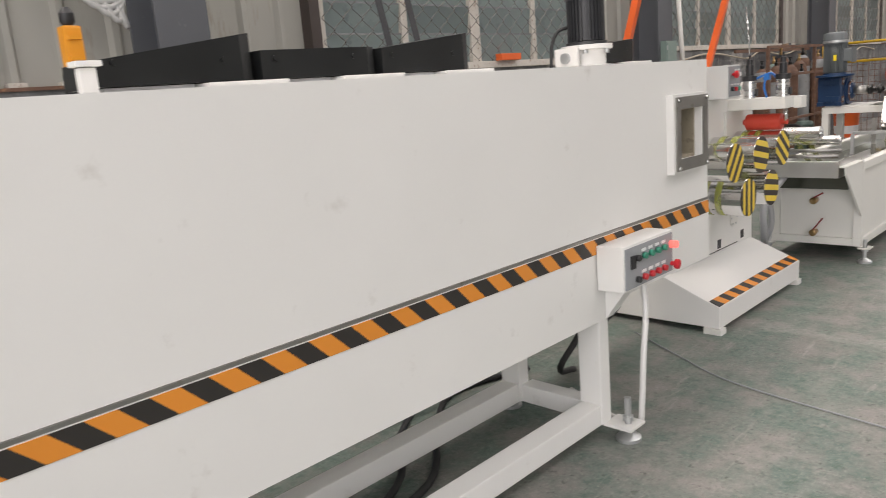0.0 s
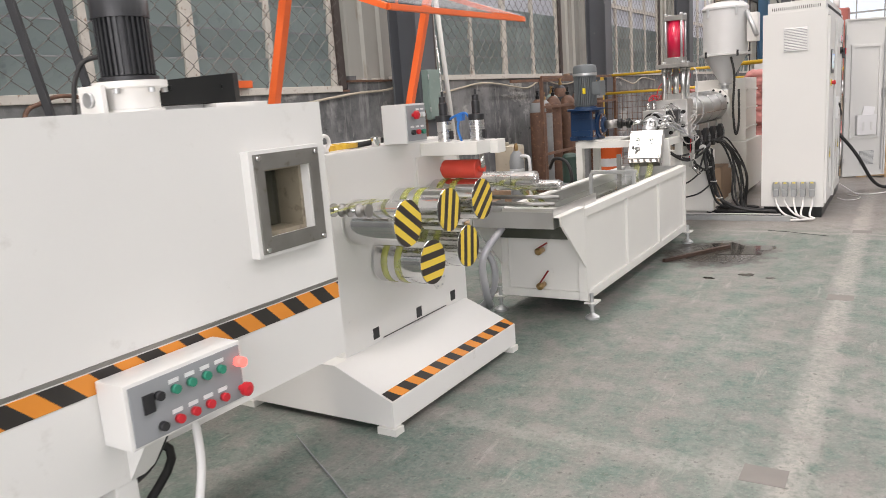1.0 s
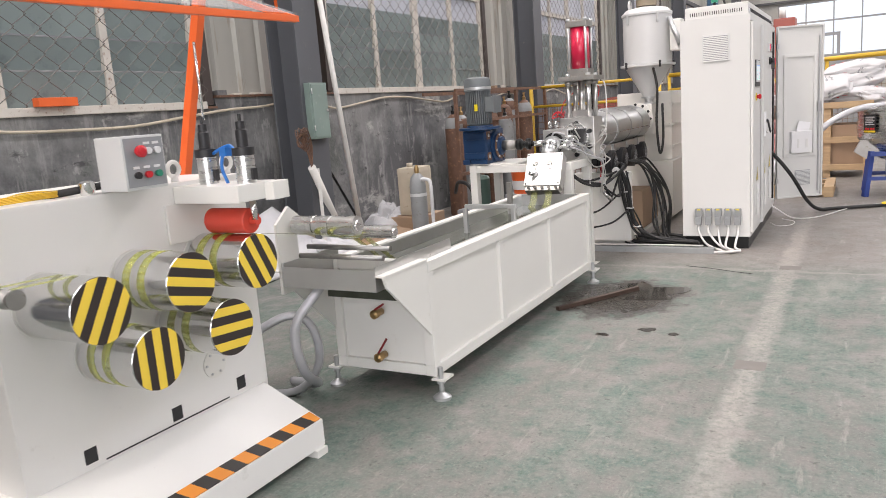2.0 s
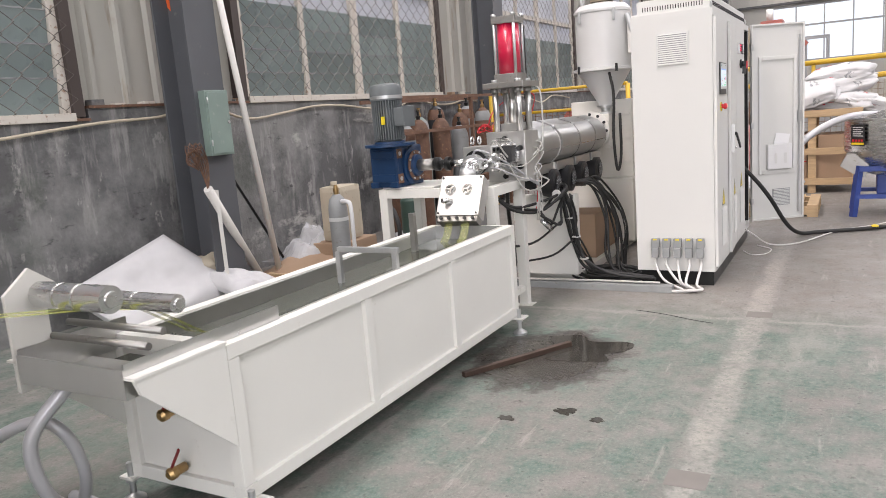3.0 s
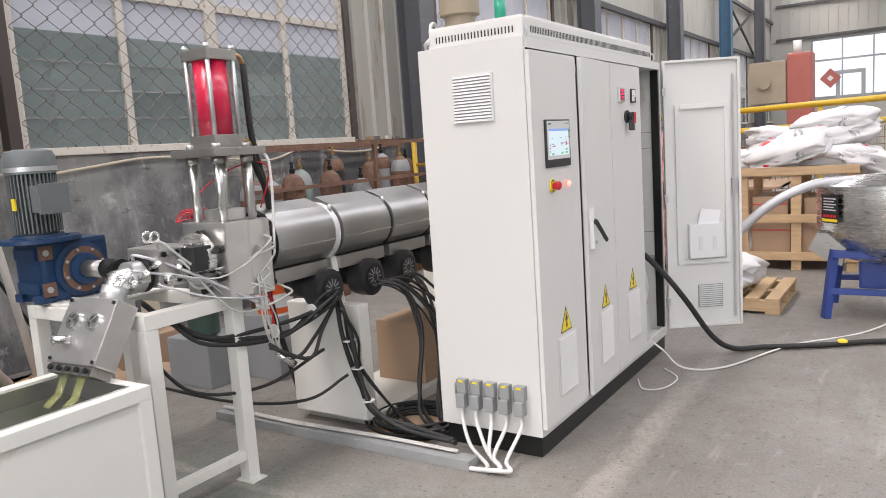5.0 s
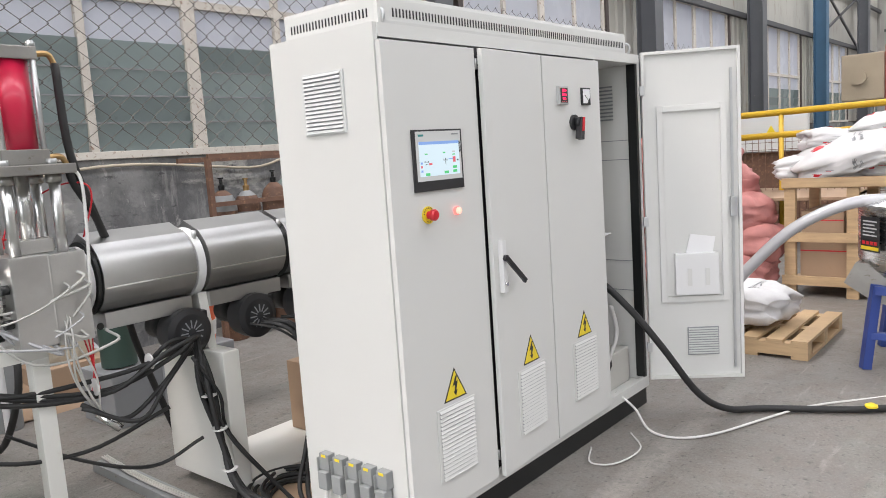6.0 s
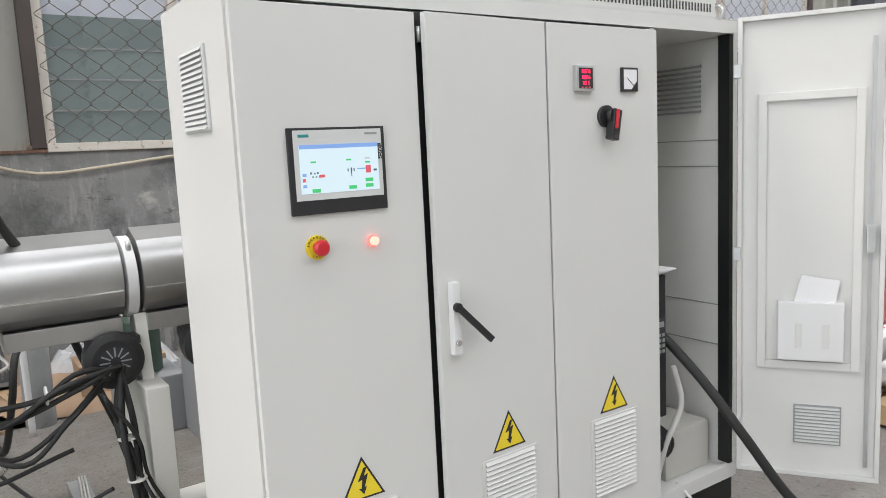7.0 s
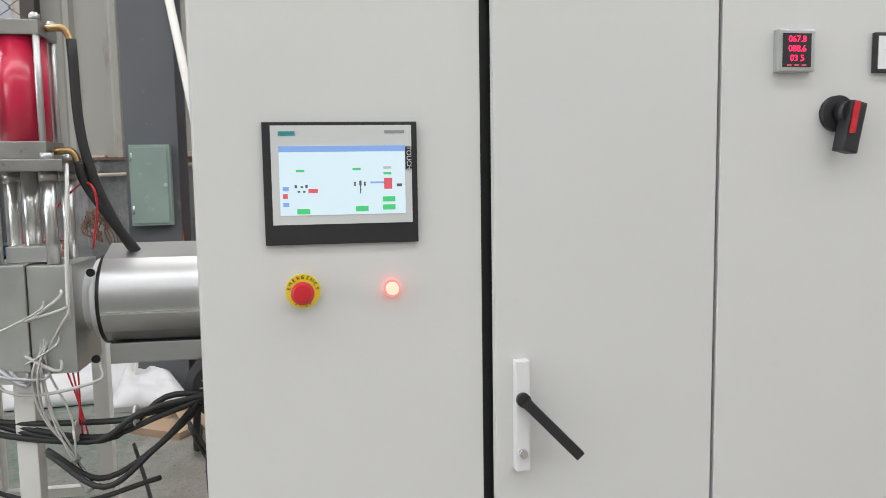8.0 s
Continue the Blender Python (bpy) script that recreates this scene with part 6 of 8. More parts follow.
tube(bm, [(HC[0] + 0.1, 1.2, 1.55), (HC[0] + 0.14, 1.17, 1.35), (HC[0] + 0.13, 1.16, 1.0), (HC[0] + 0.16, 1.14, 0.72), (HC[0] + 0.19, 1.16, 0.85), (HC[0] + 0.18, 1.2, 1.2)], 0.012)
part("lead", bm, RUBBER, hop, "black hanging lead")
# cardboard under the barrel
for k, d in enumerate(((-1.36, -1.02, 0.55, 0.95, 0.062, 0.42), (-1.3, -1.05, 0.98, 1.28, 0.062, 0.34))):
    c = solo("cardboard_box", made(bx, *d, 0.006), CARD, ((d[0] + d[1]) / 2, (d[2] + d[3]) / 2, 0.062), "worn brown cardboard box under the extruder", "box", "cardboard boxes")
solo("cardboard_sheet", made(bx, -0.96, -0.62, -0.1, 0.45, 0.0, 0.012), CARD, (-0.8, 0.2, 0), "flattened cardboard on the floor under the cables", "cardboard")

# ---- control cabinet ----
CX0, CX1, CY0, CY1, CZ0, CZ1 = -0.545, -0.017, 0.0, 1.92, 0.1, 1.85
cab = thing("control_cabinet", (-0.27, 0.96, 0), "tall light grey electrical control cabinet with one door open", "cabinet")
box_part("plinth", cab, BLACKPAINT, (CX0 + 0.02, CX1 - 0.012, CY0 + 0.015, CY1 - 0.01, 0.0, CZ0), 0.003, "black steel plinth")
bm = bmesh.new()
bx(bm, CX0, CX1, CY0, CY0 + 0.02, CZ0, CZ1, 0.0)
part("side_panel", bm, CAB, cab)
box_part("side_panel", cab, CAB, (CX0, CX1, CY1 - 0.02, CY1, CZ0, CZ1))
box_part("back_panel", cab, CABIN, (CX0, CX0 + 0.02, CY0 + 0.02, CY1 - 0.02, CZ0, CZ1))
box_part("floor_panel", cab, CAB, (CX0 + 0.02, CX1 + 0.003, CY0 + 0.02, CY1 - 0.02, CZ0, CZ0 + 0.03))
box_part("roof_panel", cab, CAB, (CX0 + 0.02, CX1 + 0.003, CY0 + 0.02, CY1 - 0.02, CZ1 - 0.045, CZ1 - 0.0005))
box_part("sill", cab, CAB, (CX1 - 0.02, CX1 + 0.004, CY0 + 0.02, CY1 - 0.02, CZ0 + 0.03, CZ0 + 0.055), 0.002)
for y in (1.44, CY1 - 0.045):
    box_part("stile", cab, CAB if y < 1.5 else BLACKPAINT, (CX1 - 0.05, CX1 - 0.002, y, y + 0.022, CZ0 + 0.056, CZ1 - 0.046))
box_part("partition", cab, CABIN, (CX0 + 0.02, CX1 - 0.05, 1.42, 1.43, CZ0 + 0.03, CZ1 - 0.046))
hat = box_part("roof_vent", cab, CAB, (CX0 + 0.03, CX1 - 0.02, CY0 + 0.05, CY1 - 0.1, CZ1, CZ1 + 0.1), 0.015, "raised roof vent with slots")
sl = None
for k in range(100):
    y = CY0 + 0.12 + 0.0168 * k
    if sl is None:
        sl = box_part("slot", hat, BLACK, (CX1 - 0.0205, CX1 - 0.0185, y, y + 0.006, CZ1 + 0.028, CZ1 + 0.056))
    else:
        same_part(sl, (0, 0.0168 * k, 0), "slot").parent = hat
sl = None
for k in range(24):
    x = CX0 + 0.07 + 0.0168 * k
    if sl is None:
        sl = box_part("slot", hat, BLACK, (x, x + 0.006, CY0 + 0.0485, CY0 + 0.0505, CZ1 + 0.028, CZ1 + 0.056))
    else:
        same_part(sl, (0.0168 * k, 0, 0), "slot")
doors = [(0.006, 0.498), (0.516, 0.951), (0.959, 1.446)]
door_parts = []
for a, b in doors:
    d = box_part("door", cab, CAB, (CX1 + 0.001, CX1 + 0.022, a, b, CZ0 + 0.035, CZ1 - 0.056), 0.003, "flat grey cabinet door")
    door_parts.append(d)
box_part("door_gap", cab, BLACK, (CX1 - 0.02, CX1 + 0.0005, 0.496, 0.545, CZ0 + 0.06, CZ1 - 0.05), label="black seal in the door gap")
DF = CX1 + 0.022
_pin = Vector((CX1 + 0.01, 0.951, 0)) - ORG[cab]              # the middle door stands a little ajar
door_parts[1].matrix_basis = Matrix.Translation(_pin) @ Matrix.Rotation(radians(2.7), 4, 'Z') @ Matrix.Translation(-_pin)
for z in (1.72, 0.2):
    part("hinge", made(cy, (DF - 0.012, 0.517, z), (DF - 0.012, 0.517, z + 0.04), 0.008, n=10), GALV, cab)


def louvre_panel(parent, origin, w, h, n, face, m):
    """A louvred vent plate. face 'x': on a door; 'y': on the side panel."""
    ox, oy, oz = origin
    if face == 'x':
        p = part("vent", made(bx, ox, ox + 0.003, oy, oy + w, oz, oz + h, 0.001), m, parent, "louvred vent plate")
        # dark sheet behind the slats stands in for the shade in the grooves
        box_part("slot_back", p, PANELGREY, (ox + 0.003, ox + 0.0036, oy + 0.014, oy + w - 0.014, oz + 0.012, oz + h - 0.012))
    else:
        p = part("vent", made(bx, ox, ox + w, oy - 0.008, oy, oz, oz + h, 0.002), m, parent, "louvred vent plate")
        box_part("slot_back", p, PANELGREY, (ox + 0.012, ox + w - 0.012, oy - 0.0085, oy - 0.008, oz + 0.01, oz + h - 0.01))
    first = None
    for k in range(n):
        z = oz + h * (k + 0.6) / (n + 0.4)
        if first is None:
            z1 = z
            bm = bmesh.new()
            dz = h / n
            if face == 'x':
                prism(bm, [(ox + 0.0036, z - dz * 0.12), (ox + 0.01, z - dz * 0.2), (ox + 0.0036, z + dz * 0.42)], 1, oy + 0.012, oy + w - 0.012)
            else:
                prism(bm, [(oy - 0.0085, z - dz * 0.05), (oy - 0.013, z - dz * 0.2), (oy - 0.0085, z + dz * 0.45)], 0, ox + 0.01, ox + w - 0.01)
            first = part("slat", bm, m, p)
        else:
            same_part(first, (0, 0, z - z1), "slat")
    return p


louvre_panel(cab, (-0.376, CY0, 1.51), 0.21, 0.21, 15, 'y', BOXGREY)


def warning_sign(parent, y, z, s=0.1):
    """Yellow triangle with a black rim and bolt."""
    bm = bmesh.new()
    h = s * 0.9
    prism(bm, [(y - s / 2, z), (y + s / 2, z), (y, z + h)], 0, DF, DF + 0.0012)
    p = part("warning_sign", bm, BLACK, parent, "yellow high-voltage warning triangle")
    bm = bmesh.new()
    k = 0.86
    c = (y, z + h / 3)
    prism(bm, [(c[0] + (q - c[0]) * k, c[1] + (r - c[1]) * k) for q, r in ((y - s / 2, z), (y + s / 2, z), (y, z + h))], 0, DF + 0.0012, DF + 0.002)
    part("field", bm, SIGNYELLOW, p)
    bm = bmesh.new()
    u = s / 10
    prism(bm, [(y + 0.3 * u, z + 6.6 * u), (y - 1.2 * u, z + 3.9 * u), (y - 0.1 * u, z + 4.2 * u), (y - 0.4 * u, z + 2.3 * u), (y - 1.0 * u, z + 2.4 * u), (y + 0.1 * u, z + 1.0 * u), (y + 0.8 * u, z + 2.6 * u), (y + 0.3 * u, z + 2.5 * u), (y + 1.2 * u, z + 5.2 * u), (y + 0.2 * u, z + 4.9 * u), (y + 1.0 * u, z + 6.6 * u)], 0, DF + 0.002, DF + 0.0028)
    part("bolt", bm, BLACK, p)


for i, (y, z) in enumerate(((0.262, 0.53), (0.752, 0.54), (1.213, 0.545))):
    warning_sign(door_parts[i], y, z, 0.13)
    louvre_panel(door_parts[i], (DF, y - 0.11, z - 0.285), 0.22, 0.27, 18, 'x', CAB)
# touch screen
hm = box_part("touch_screen", door_parts[0], BLACK, (DF, DF + 0.008, 0.119, 0.383, 1.293, 1.503), 0.002, "black-framed lit touch screen")
SX0 = DF + 0.008
box_part("bezel", hm, BOXGREY, (SX0, SX0 + 0.001, 0.133, 0.373, 1.328, 1.497), label="grey bezel")
scr = box_part("display", hm, SCREEN, (SX0 + 0.001, SX0 + 0.002, 0.146, 0.361, 1.344, 1.462), label="bright process screen")
E1 = SX0 + 0.002
for nm, m, d in (("title_bar", SCREENBAR, (0.146, 0.361, 1.452, 1.462)), ("key", SCREENGREEN, (0.174, 0.196, 1.346, 1.355)), ("key", SCREENGREEN, (0.274, 0.296, 1.349, 1.358)), ("key", SCREENGREEN, (0.321, 0.343, 1.351, 1.36)), ("key", SCREENGREEN, (0.321, 0.343, 1.365, 1.374)),
                 ("tag", SCREENGREEN, (0.174, 0.188, 1.418, 1.422)), ("tag", SCREENGREEN, (0.27, 0.284, 1.42, 1.424)), ("tag", SCREENGREEN, (0.323, 0.337, 1.412, 1.416)), ("tag", BOXGREY, (0.323, 0.337, 1.422, 1.426)),
                 ("motor_icon", SCREENRED, (0.324, 0.338, 1.387, 1.406)), ("key", SCREENRED, (0.194, 0.21, 1.382, 1.389)), ("key", SCREENRED, (0.151, 0.159, 1.373, 1.381)), ("key", SCREENBAR, (0.151, 0.161, 1.386, 1.393)), ("key", SCREENBAR, (0.151, 0.161, 1.359, 1.366)),
                 ("barrel_icon", SCREENBAR, (0.3, 0.324, 1.397, 1.4)), ("icon", SCREENDARK, (0.272, 0.275, 1.393, 1.4)), ("icon", SCREENDARK, (0.281, 0.285, 1.394, 1.402)), ("icon", SCREENDARK, (0.282, 0.284, 1.38, 1.394)), ("icon", SCREENDARK, (0.289, 0.292, 1.393, 1.4)), ("icon", SCREENDARK, (0.346, 0.355, 1.391, 1.396)),
                 ("icon", SCREENDARK, (0.171, 0.175, 1.391, 1.396)), ("icon", SCREENDARK, (0.181, 0.185, 1.391, 1.394)), ("icon", SCREENDARK, (0.189, 0.193, 1.391, 1.396)), ("icon", SCREENDARK, (0.176, 0.18, 1.383, 1.386)), ("icon", SCREENDARK, (0.185, 0.189, 1.383, 1.386))):
    box_part(nm, scr, m, (E1, E1 + 0.0006, *d))
box_part("maker_mark", hm, mat("teal_mark", (0.03, 0.25, 0.25), 0.5), (SX0 + 0.001, SX0 + 0.0018, 0.146, 0.174, 1.48, 1.487))
box_part("type_mark", hm, PANELGREY, (SX0 + 0.001, SX0 + 0.0018, 0.326, 0.361, 1.483, 1.488))
box_part("side_tab", hm, BLACK, (SX0 + 0.001, SX0 + 0.0018, 0.362, 0.374, 1.42, 1.46))
text_part("lettering", "TOUCH", 0.0115, Matrix(((0, 0, 1, SX0 + 0.002), (0, 1, 0, 0.368), (-1, 0, 0, 1.44), (0, 0, 0, 1))), BOXGREY, hm, "small pale lettering")


def facing(y, z, x):
    """Lays lettering flat on the cabinet front."""
    return Matrix(((0, 0, 1, x), (1, 0, 0, y), (0, 1, 0, z), (0, 0, 0, 1)))


es = part("emergency_stop", made(cy, (DF, 0.179, 1.212), (DF + 0.006, 0.179, 1.212), 0.03, n=36), SIGNYELLOW, door_parts[0], "red emergency stop on a yellow disc")
part("mushroom", made(lathe, [(0.014, 0.006), (0.014, 0.02), (0.0195, 0.022), (0.02, 0.034), (0.015, 0.04), (0.006, 0.041)], (DF, 0.179, 1.212), 32, 'x'), BUTTONRED, es, "red mushroom button")
for k, ch in enumerate("EMERGENCY"):
    a = radians(168 - k * 19.5)
    text_part("letter", ch, 0.0085, facing(0.179 + 0.0245 * math.cos(a), 1.212 + 0.0245 * math.sin(a), DF + 0.0062) @ Matrix.Rotation(a - math.pi / 2, 4, 'Z'), BLACK, es)
for k, ch in enumerate("STOP"):
    a = radians(-120 + k * 20)
    text_part("letter", ch, 0.0075, facing(0.179 + 0.025 * math.cos(a), 1.212 + 0.025 * math.sin(a), DF + 0.0062) @ Matrix.Rotation(a + math.pi / 2, 4, 'Z'), BLACK, es)
pl = part("pilot_lamp", made(cy, (DF, 0.334, 1.212), (DF + 0.01, 0.334, 1.212), 0.0145, n=28), LAMPRED, door_parts[0], "lit red pilot lamp")
part("lens", made(lathe, [(0.0115, 0.01), (0.0115, 0.018), (0.008, 0.022), (0.002, 0.023)], (DF, 0.334, 1.212), 24, 'x'), LAMPWARM, pl, "glowing lens")
# meters and switch on the third door
dm = box_part("digital_meter", door_parts[2], GALV, (DF, DF + 0.016, 1.062, 1.138, 1.592, 1.67), 0.003, "digital meter with red figures")
box_part("window", dm, BLACK, (DF + 0.016, DF + 0.017, 1.071, 1.129, 1.6, 1.662))
for k, s in enumerate(("067.8", "088.6", "03 5")):
    text_part("figures", s, 0.0165, facing(1.1, 1.651 - 0.0175 * k, DF + 0.0172), DIGIT, dm)
for k in range(3):
    box_part("key", dm, SCREENRED, (DF + 0.017, DF + 0.0176, 1.08 + 0.015 * k, 1.089 + 0.015 * k, 1.602, 1.605))
am = box_part("ammeter", door_parts[2], BLACK, (DF, DF + 0.01, 1.268, 1.342, 1.592, 1.668), 0.003, "square black-rimmed ammeter")
box_part("dial", am, PAPER, (DF + 0.01, DF + 0.0108, 1.275, 1.335, 1.599, 1.661))
part("needle", made(beam, (DF + 0.0112, 1.325, 1.606), (DF + 0.0112, 1.29, 1.635), 0.002, 0.001), BLACK, am)
bm = bmesh.new()
prism(bm, [(1.335, 1.599), (1.335, 1.625), (1.31, 1.599)], 0, DF + 0.0109, DF + 0.0125)
part("corner", bm, BLACK, am)
sw = part("main_switch", made(cy, (DF, 1.195, 1.515), (DF + 0.012, 1.195, 1.515), 0.034, n=28), BLACK, door_parts[2], "black rotary main switch")
part("grip", made(beam, (DF + 0.028, 1.215, 1.535), (DF + 0.03, 1.195, 1.44), 0.03, 0.034, 0.005), BLACK, sw)
part("inlay", made(beam, (DF + 0.048, 1.206, 1.535), (DF + 0.049, 1.195, 1.475), 0.012, 0.006, 0.003), BUTTONRED, sw, "red inlay")
part("stem", made(cy, (DF + 0.012, 1.2, 1.515), (DF + 0.03, 1.205, 1.515), 0.022, n=20), BLACK, sw)
# swing handle on the second door
hd = part("door_handle", made(bx, DF, DF + 0.022, 0.548, 0.575, 0.87, 1.075, 0.004), BUTTONWHITE, door_parts[1], "white swing-handle lock")
part("pivot", made(cy, (DF + 0.022, 0.56, 1.005), (DF + 0.034, 0.56, 1.005), 0.013, n=20), BLACK, hd)
part("lever", made(beam, (DF + 0.032, 0.56, 1.005), (DF + 0.05, 0.66, 0.9), 0.012, 0.019, 0.003), BLACK, hd, "black lever swung out")
part("key_barrel", made(cy, (DF + 0.022, 0.56, 0.905), (DF + 0.03, 0.56, 0.905), 0.008, n=12), CHROME, hd)
# lifting eyes
for x, y in ((-0.46, 0.07), (-0.05, 0.07), (-0.46, 1.85), (-0.05, 1.85)):
    bm = bmesh.new()
    tube(bm, [(x + 0.02 * math.cos(a), y, CZ1 + 0.03 + 0.025 * math.sin(a)) for a in np.linspace(-1.5, 4.7, 12)], 0.006, 8, 2)
    part("lifting_eye", bm, GALV, cab, "galvanised lifting eye")
# the open bay
box_part("drive_unit", cab, BLACKPAINT, (-0.36, -0.06, 1.45, 1.56, 0.42, 0.95), 0.006, "black frequency drive")
kp = box_part("keypad", cab, BLACK, (-0.06, -0.045, 1.475, 1.54, 0.66, 0.8), 0.003, "drive keypad")
for r in range(4):
    for c in range(3):
        box_part("key", kp, SOCKET, (-0.045, -0.043, 1.482 + 0.019 * c, 1.494 + 0.019 * c, 0.67 + 0.02 * r, 0.682 + 0.02 * r))
box_part("display", kp, PANELGREY, (-0.045, -0.0435, 1.485, 1.53, 0.765, 0.785))
for k in range(4):
    box_part("paper", cab, PAPER, (-0.33 + 0.02 * k, -0.07 + 0.012 * k, 1.455 + 0.012 * k, 1.55 + 0.012 * k, 0.951 + 0.006 * k, 0.9555 + 0.006 * k), label="loose papers on the drive")
box_part("filter", cab, CABIN, (-0.3, -0.1, 1.6, 1.86, CZ0 + 0.031, 0.32), 0.01)
for z in (1.32, 1.42, 0.78, 0.62):
    box_part("seam", cab, PANELGREY, (-0.5, -0.06, CY1 - 0.0235, CY1 - 0.0205, z, z + 0.004))
for k in range(10):
    box_part("slat", cab, PANELGREY, (-0.38, -0.16, CY1 - 0.028, CY1 - 0.021, 1.53 + 0.019 * k, 1.538 + 0.019 * k))
bm = bmesh.new()
for k in range(4):
    tube(bm, [(-0.12 - 0.03 * k, 1.52, 0.42), (-0.09, 1.56 + 0.02 * k, 0.3), (-0.15, 1.58, 0.18), (-0.2, 1.5, 0.14)], 0.012, 7)
part("drive_leads", bm, RUBBER, cab, "black drive leads")
bm = bmesh.new()
tube(bm, [(-0.1, 1.56, 0.9), (-0.1, 1.545, 1.05), (-0.15, 1.5, 1.18)], 0.007)
part("white_lead", bm, WHITECABLE, cab)
bm = bmesh.new()
tube(bm, [(-0.06, 1.6, 0.6), (-0.05, 1.63, 0.45), (-0.08, 1.58, 0.3), (-0.1, 1.55, 0.16)], 0.011)
part("white_lead", bm, WHITECABLE, cab)
# open door, seen from its inner side
od = local("open_cabinet_door", pose(0.004, 1.893, 0.0, 0, 0, 34.0), "light grey cabinet door swung open, inner side with document pocket", "cabinet door")
DW, D0, D1 = 0.485, 0.145, 1.855
box_part("leaf", od, CAB, (0.0, DW, 0.0, 0.014, D0, D1), 0.002)
for d in ((0.0, 0.016, -0.02, 0.0, D0, D1), (DW - 0.016, DW, -0.02, 0.0, D0, D1), (0.016, DW - 0.016, -0.02, 0.0, D1 - 0.016, D1), (0.016, DW - 0.016, -0.02, 0.0, D0, D0 + 0.016)):
    box_part("edge", od, CAB, d, 0.002)
for d in ((0.07, 0.1, -0.015, 0.0, 0.56, 1.58), (DW - 0.1, DW - 0.07, -0.015, 0.0, 0.56, 1.58), (0.1, DW - 0.1, -0.015, 0.0, 1.55, 1.58), (0.1, DW - 0.1, -0.015, 0.0, 0.56, 0.59)):
    box_part("stiffener", od, CAB, d, 0.003)
part("lock_rod", made(beam, (DW - 0.045, -0.012, 0.2), (DW - 0.045, -0.012, 1.75), 0.012, 0.006), GALV, od, "long galvanised lock rod")
box_part("lock_case", od, GALV, (DW - 0.06, DW - 0.03, -0.03, -0.008, 1.0, 1.1), 0.003)
pk = box_part("document_pocket", od, BUTTONWHITE, (0.14, 0.36, -0.04, -0.001, 0.6, 0.82), 0.006, "white plastic document pocket")
for x in (0.2, 0.29):
    box_part("finger_slot", pk, CAB, (x, x + 0.022, -0.042, -0.0395, 0.65, 0.74), 0.002)
bm = bmesh.new()
prism(bm, [(0.19, 0.8), (0.33, 0.815), (0.345, 0.9), (0.22, 0.92)], 1, -0.03, -0.025)
part("folded_paper", bm, PAPER, pk, "folded white paper")
bm = bmesh.new()
bx(bm, 0.2, 0.36, -0.006, 0.0, 0.27, 0.42)
part("vent", bm, PANELGREY, od, "grey filter vent")
for k in range(11):
    box_part("slat", od, BOXGREY, (0.205, 0.355, -0.011, -0.006, 0.276 + 0.0131 * k, 0.2835 + 0.0131 * k))
for z in (0.3, 0.97, 1.64):
    box_part("hinge", od, GALV, (-0.012, 0.012, -0.03, -0.002, z, z + 0.05), 0.003)
# sockets on the side panel
for k in range(5):
    x = -0.412 + 0.0757 * k
    s = thing("power_plug", (x, -0.03, 0.26), "grey industrial plug on the cabinet side with a white cable", "plug", "plugs on the cabinet side")
    box_part("socket", s, SOCKET, (x - 0.026, x + 0.026, -0.034, 0.0, 0.27, 0.335), 0.004)
    box_part("plug_body", s, SOCKET, (x - 0.024, x + 0.024, -0.05, -0.006, 0.2, 0.269), 0.008)
    box_part("clip", s, GALV, (x - 0.028, x - 0.024, -0.045, -0.02, 0.25, 0.32), 0.001)
    box_part("label", s, SIGNYELLOW, (x - 0.012, x + 0.012, -0.0352, -0.034, 0.322, 0.332))
    bm = bmesh.new()
    e = rnd.uniform(-0.04, 0.04)
    tube(bm, [(x, -0.03, 0.2), (x + 0.005, -0.04, 0.14), (x * 0.6 - 0.05 + e, -0.1 - 0.02 * k, 0.05), (-0.16 + e + 0.02 * k, -0.19 - 0.01 * k, 0.012 + 0.004 * k), (-0.24 - 0.02 * k, -0.24, 0.012), (-0.36, -0.2 - 0.01 * k, 0.03)], 0.009)
    part("cable", bm, WHITECABLE, s, "white cable")
# signal lamp on the roof
sg = thing("beacon", (-0.35, 0.45, CZ1 + 0.1), "green and dark signal beacon on the cabinet roof", "beacon")
part("stem", made(cy, (-0.35, 0.45, CZ1 + 0.1), (-0.35, 0.45, CZ1 + 0.16), 0.012, n=12), BLACK, sg)
part("lens", made(cy, (-0.35, 0.45, CZ1 + 0.16), (-0.35, 0.45, CZ1 + 0.25), 0.028, n=20), BEACON, sg, "green lens")
# cable out of the open bay
bm = bmesh.new()
tube(bm, [(-0.22, 1.5, 0.84), (-0.08, 1.56, 0.72), (0.06, 1.62, 0.56), (0.18, 1.68, 0.38), (0.3, 1.8, 0.14), (0.4, 1.93, 0.035), (0.55, 2.06, 0.022), (0.906, 2.237, 0.022), (1.24, 2.446, 0.022), (2.4, 2.9, 0.022)], 0.0175, 10)
solo("supply_cable", bm, RUBBER, (0.4, 1.4, 0), "thick black supply cable running from the cabinet to the floor", "cable")
bm = bmesh.new()
tube(bm, [(-0.05, 1.6, 0.15), (0.05, 1.6, 0.08), (0.2, 1.5, 0.012), (0.42, 1.6, 0.011), (0.7, 2.2, 0.011), (1.1, 2.7, 0.011), (1.5, 3.0, 0.2)], 0.006)
tube(bm, [(0.02, 1.2, 0.011), (0.1, 1.05, 0.011), (0.2, 1.1, 0.011), (0.22, 1.3, 0.011), (0.1, 1.45, 0.011)], 0.004)
solo("white_floor_cable", bm, WHITECABLE, (0.4, 1.7, 0), "thin white cable on the floor by the cabinet", "cable", "cables")
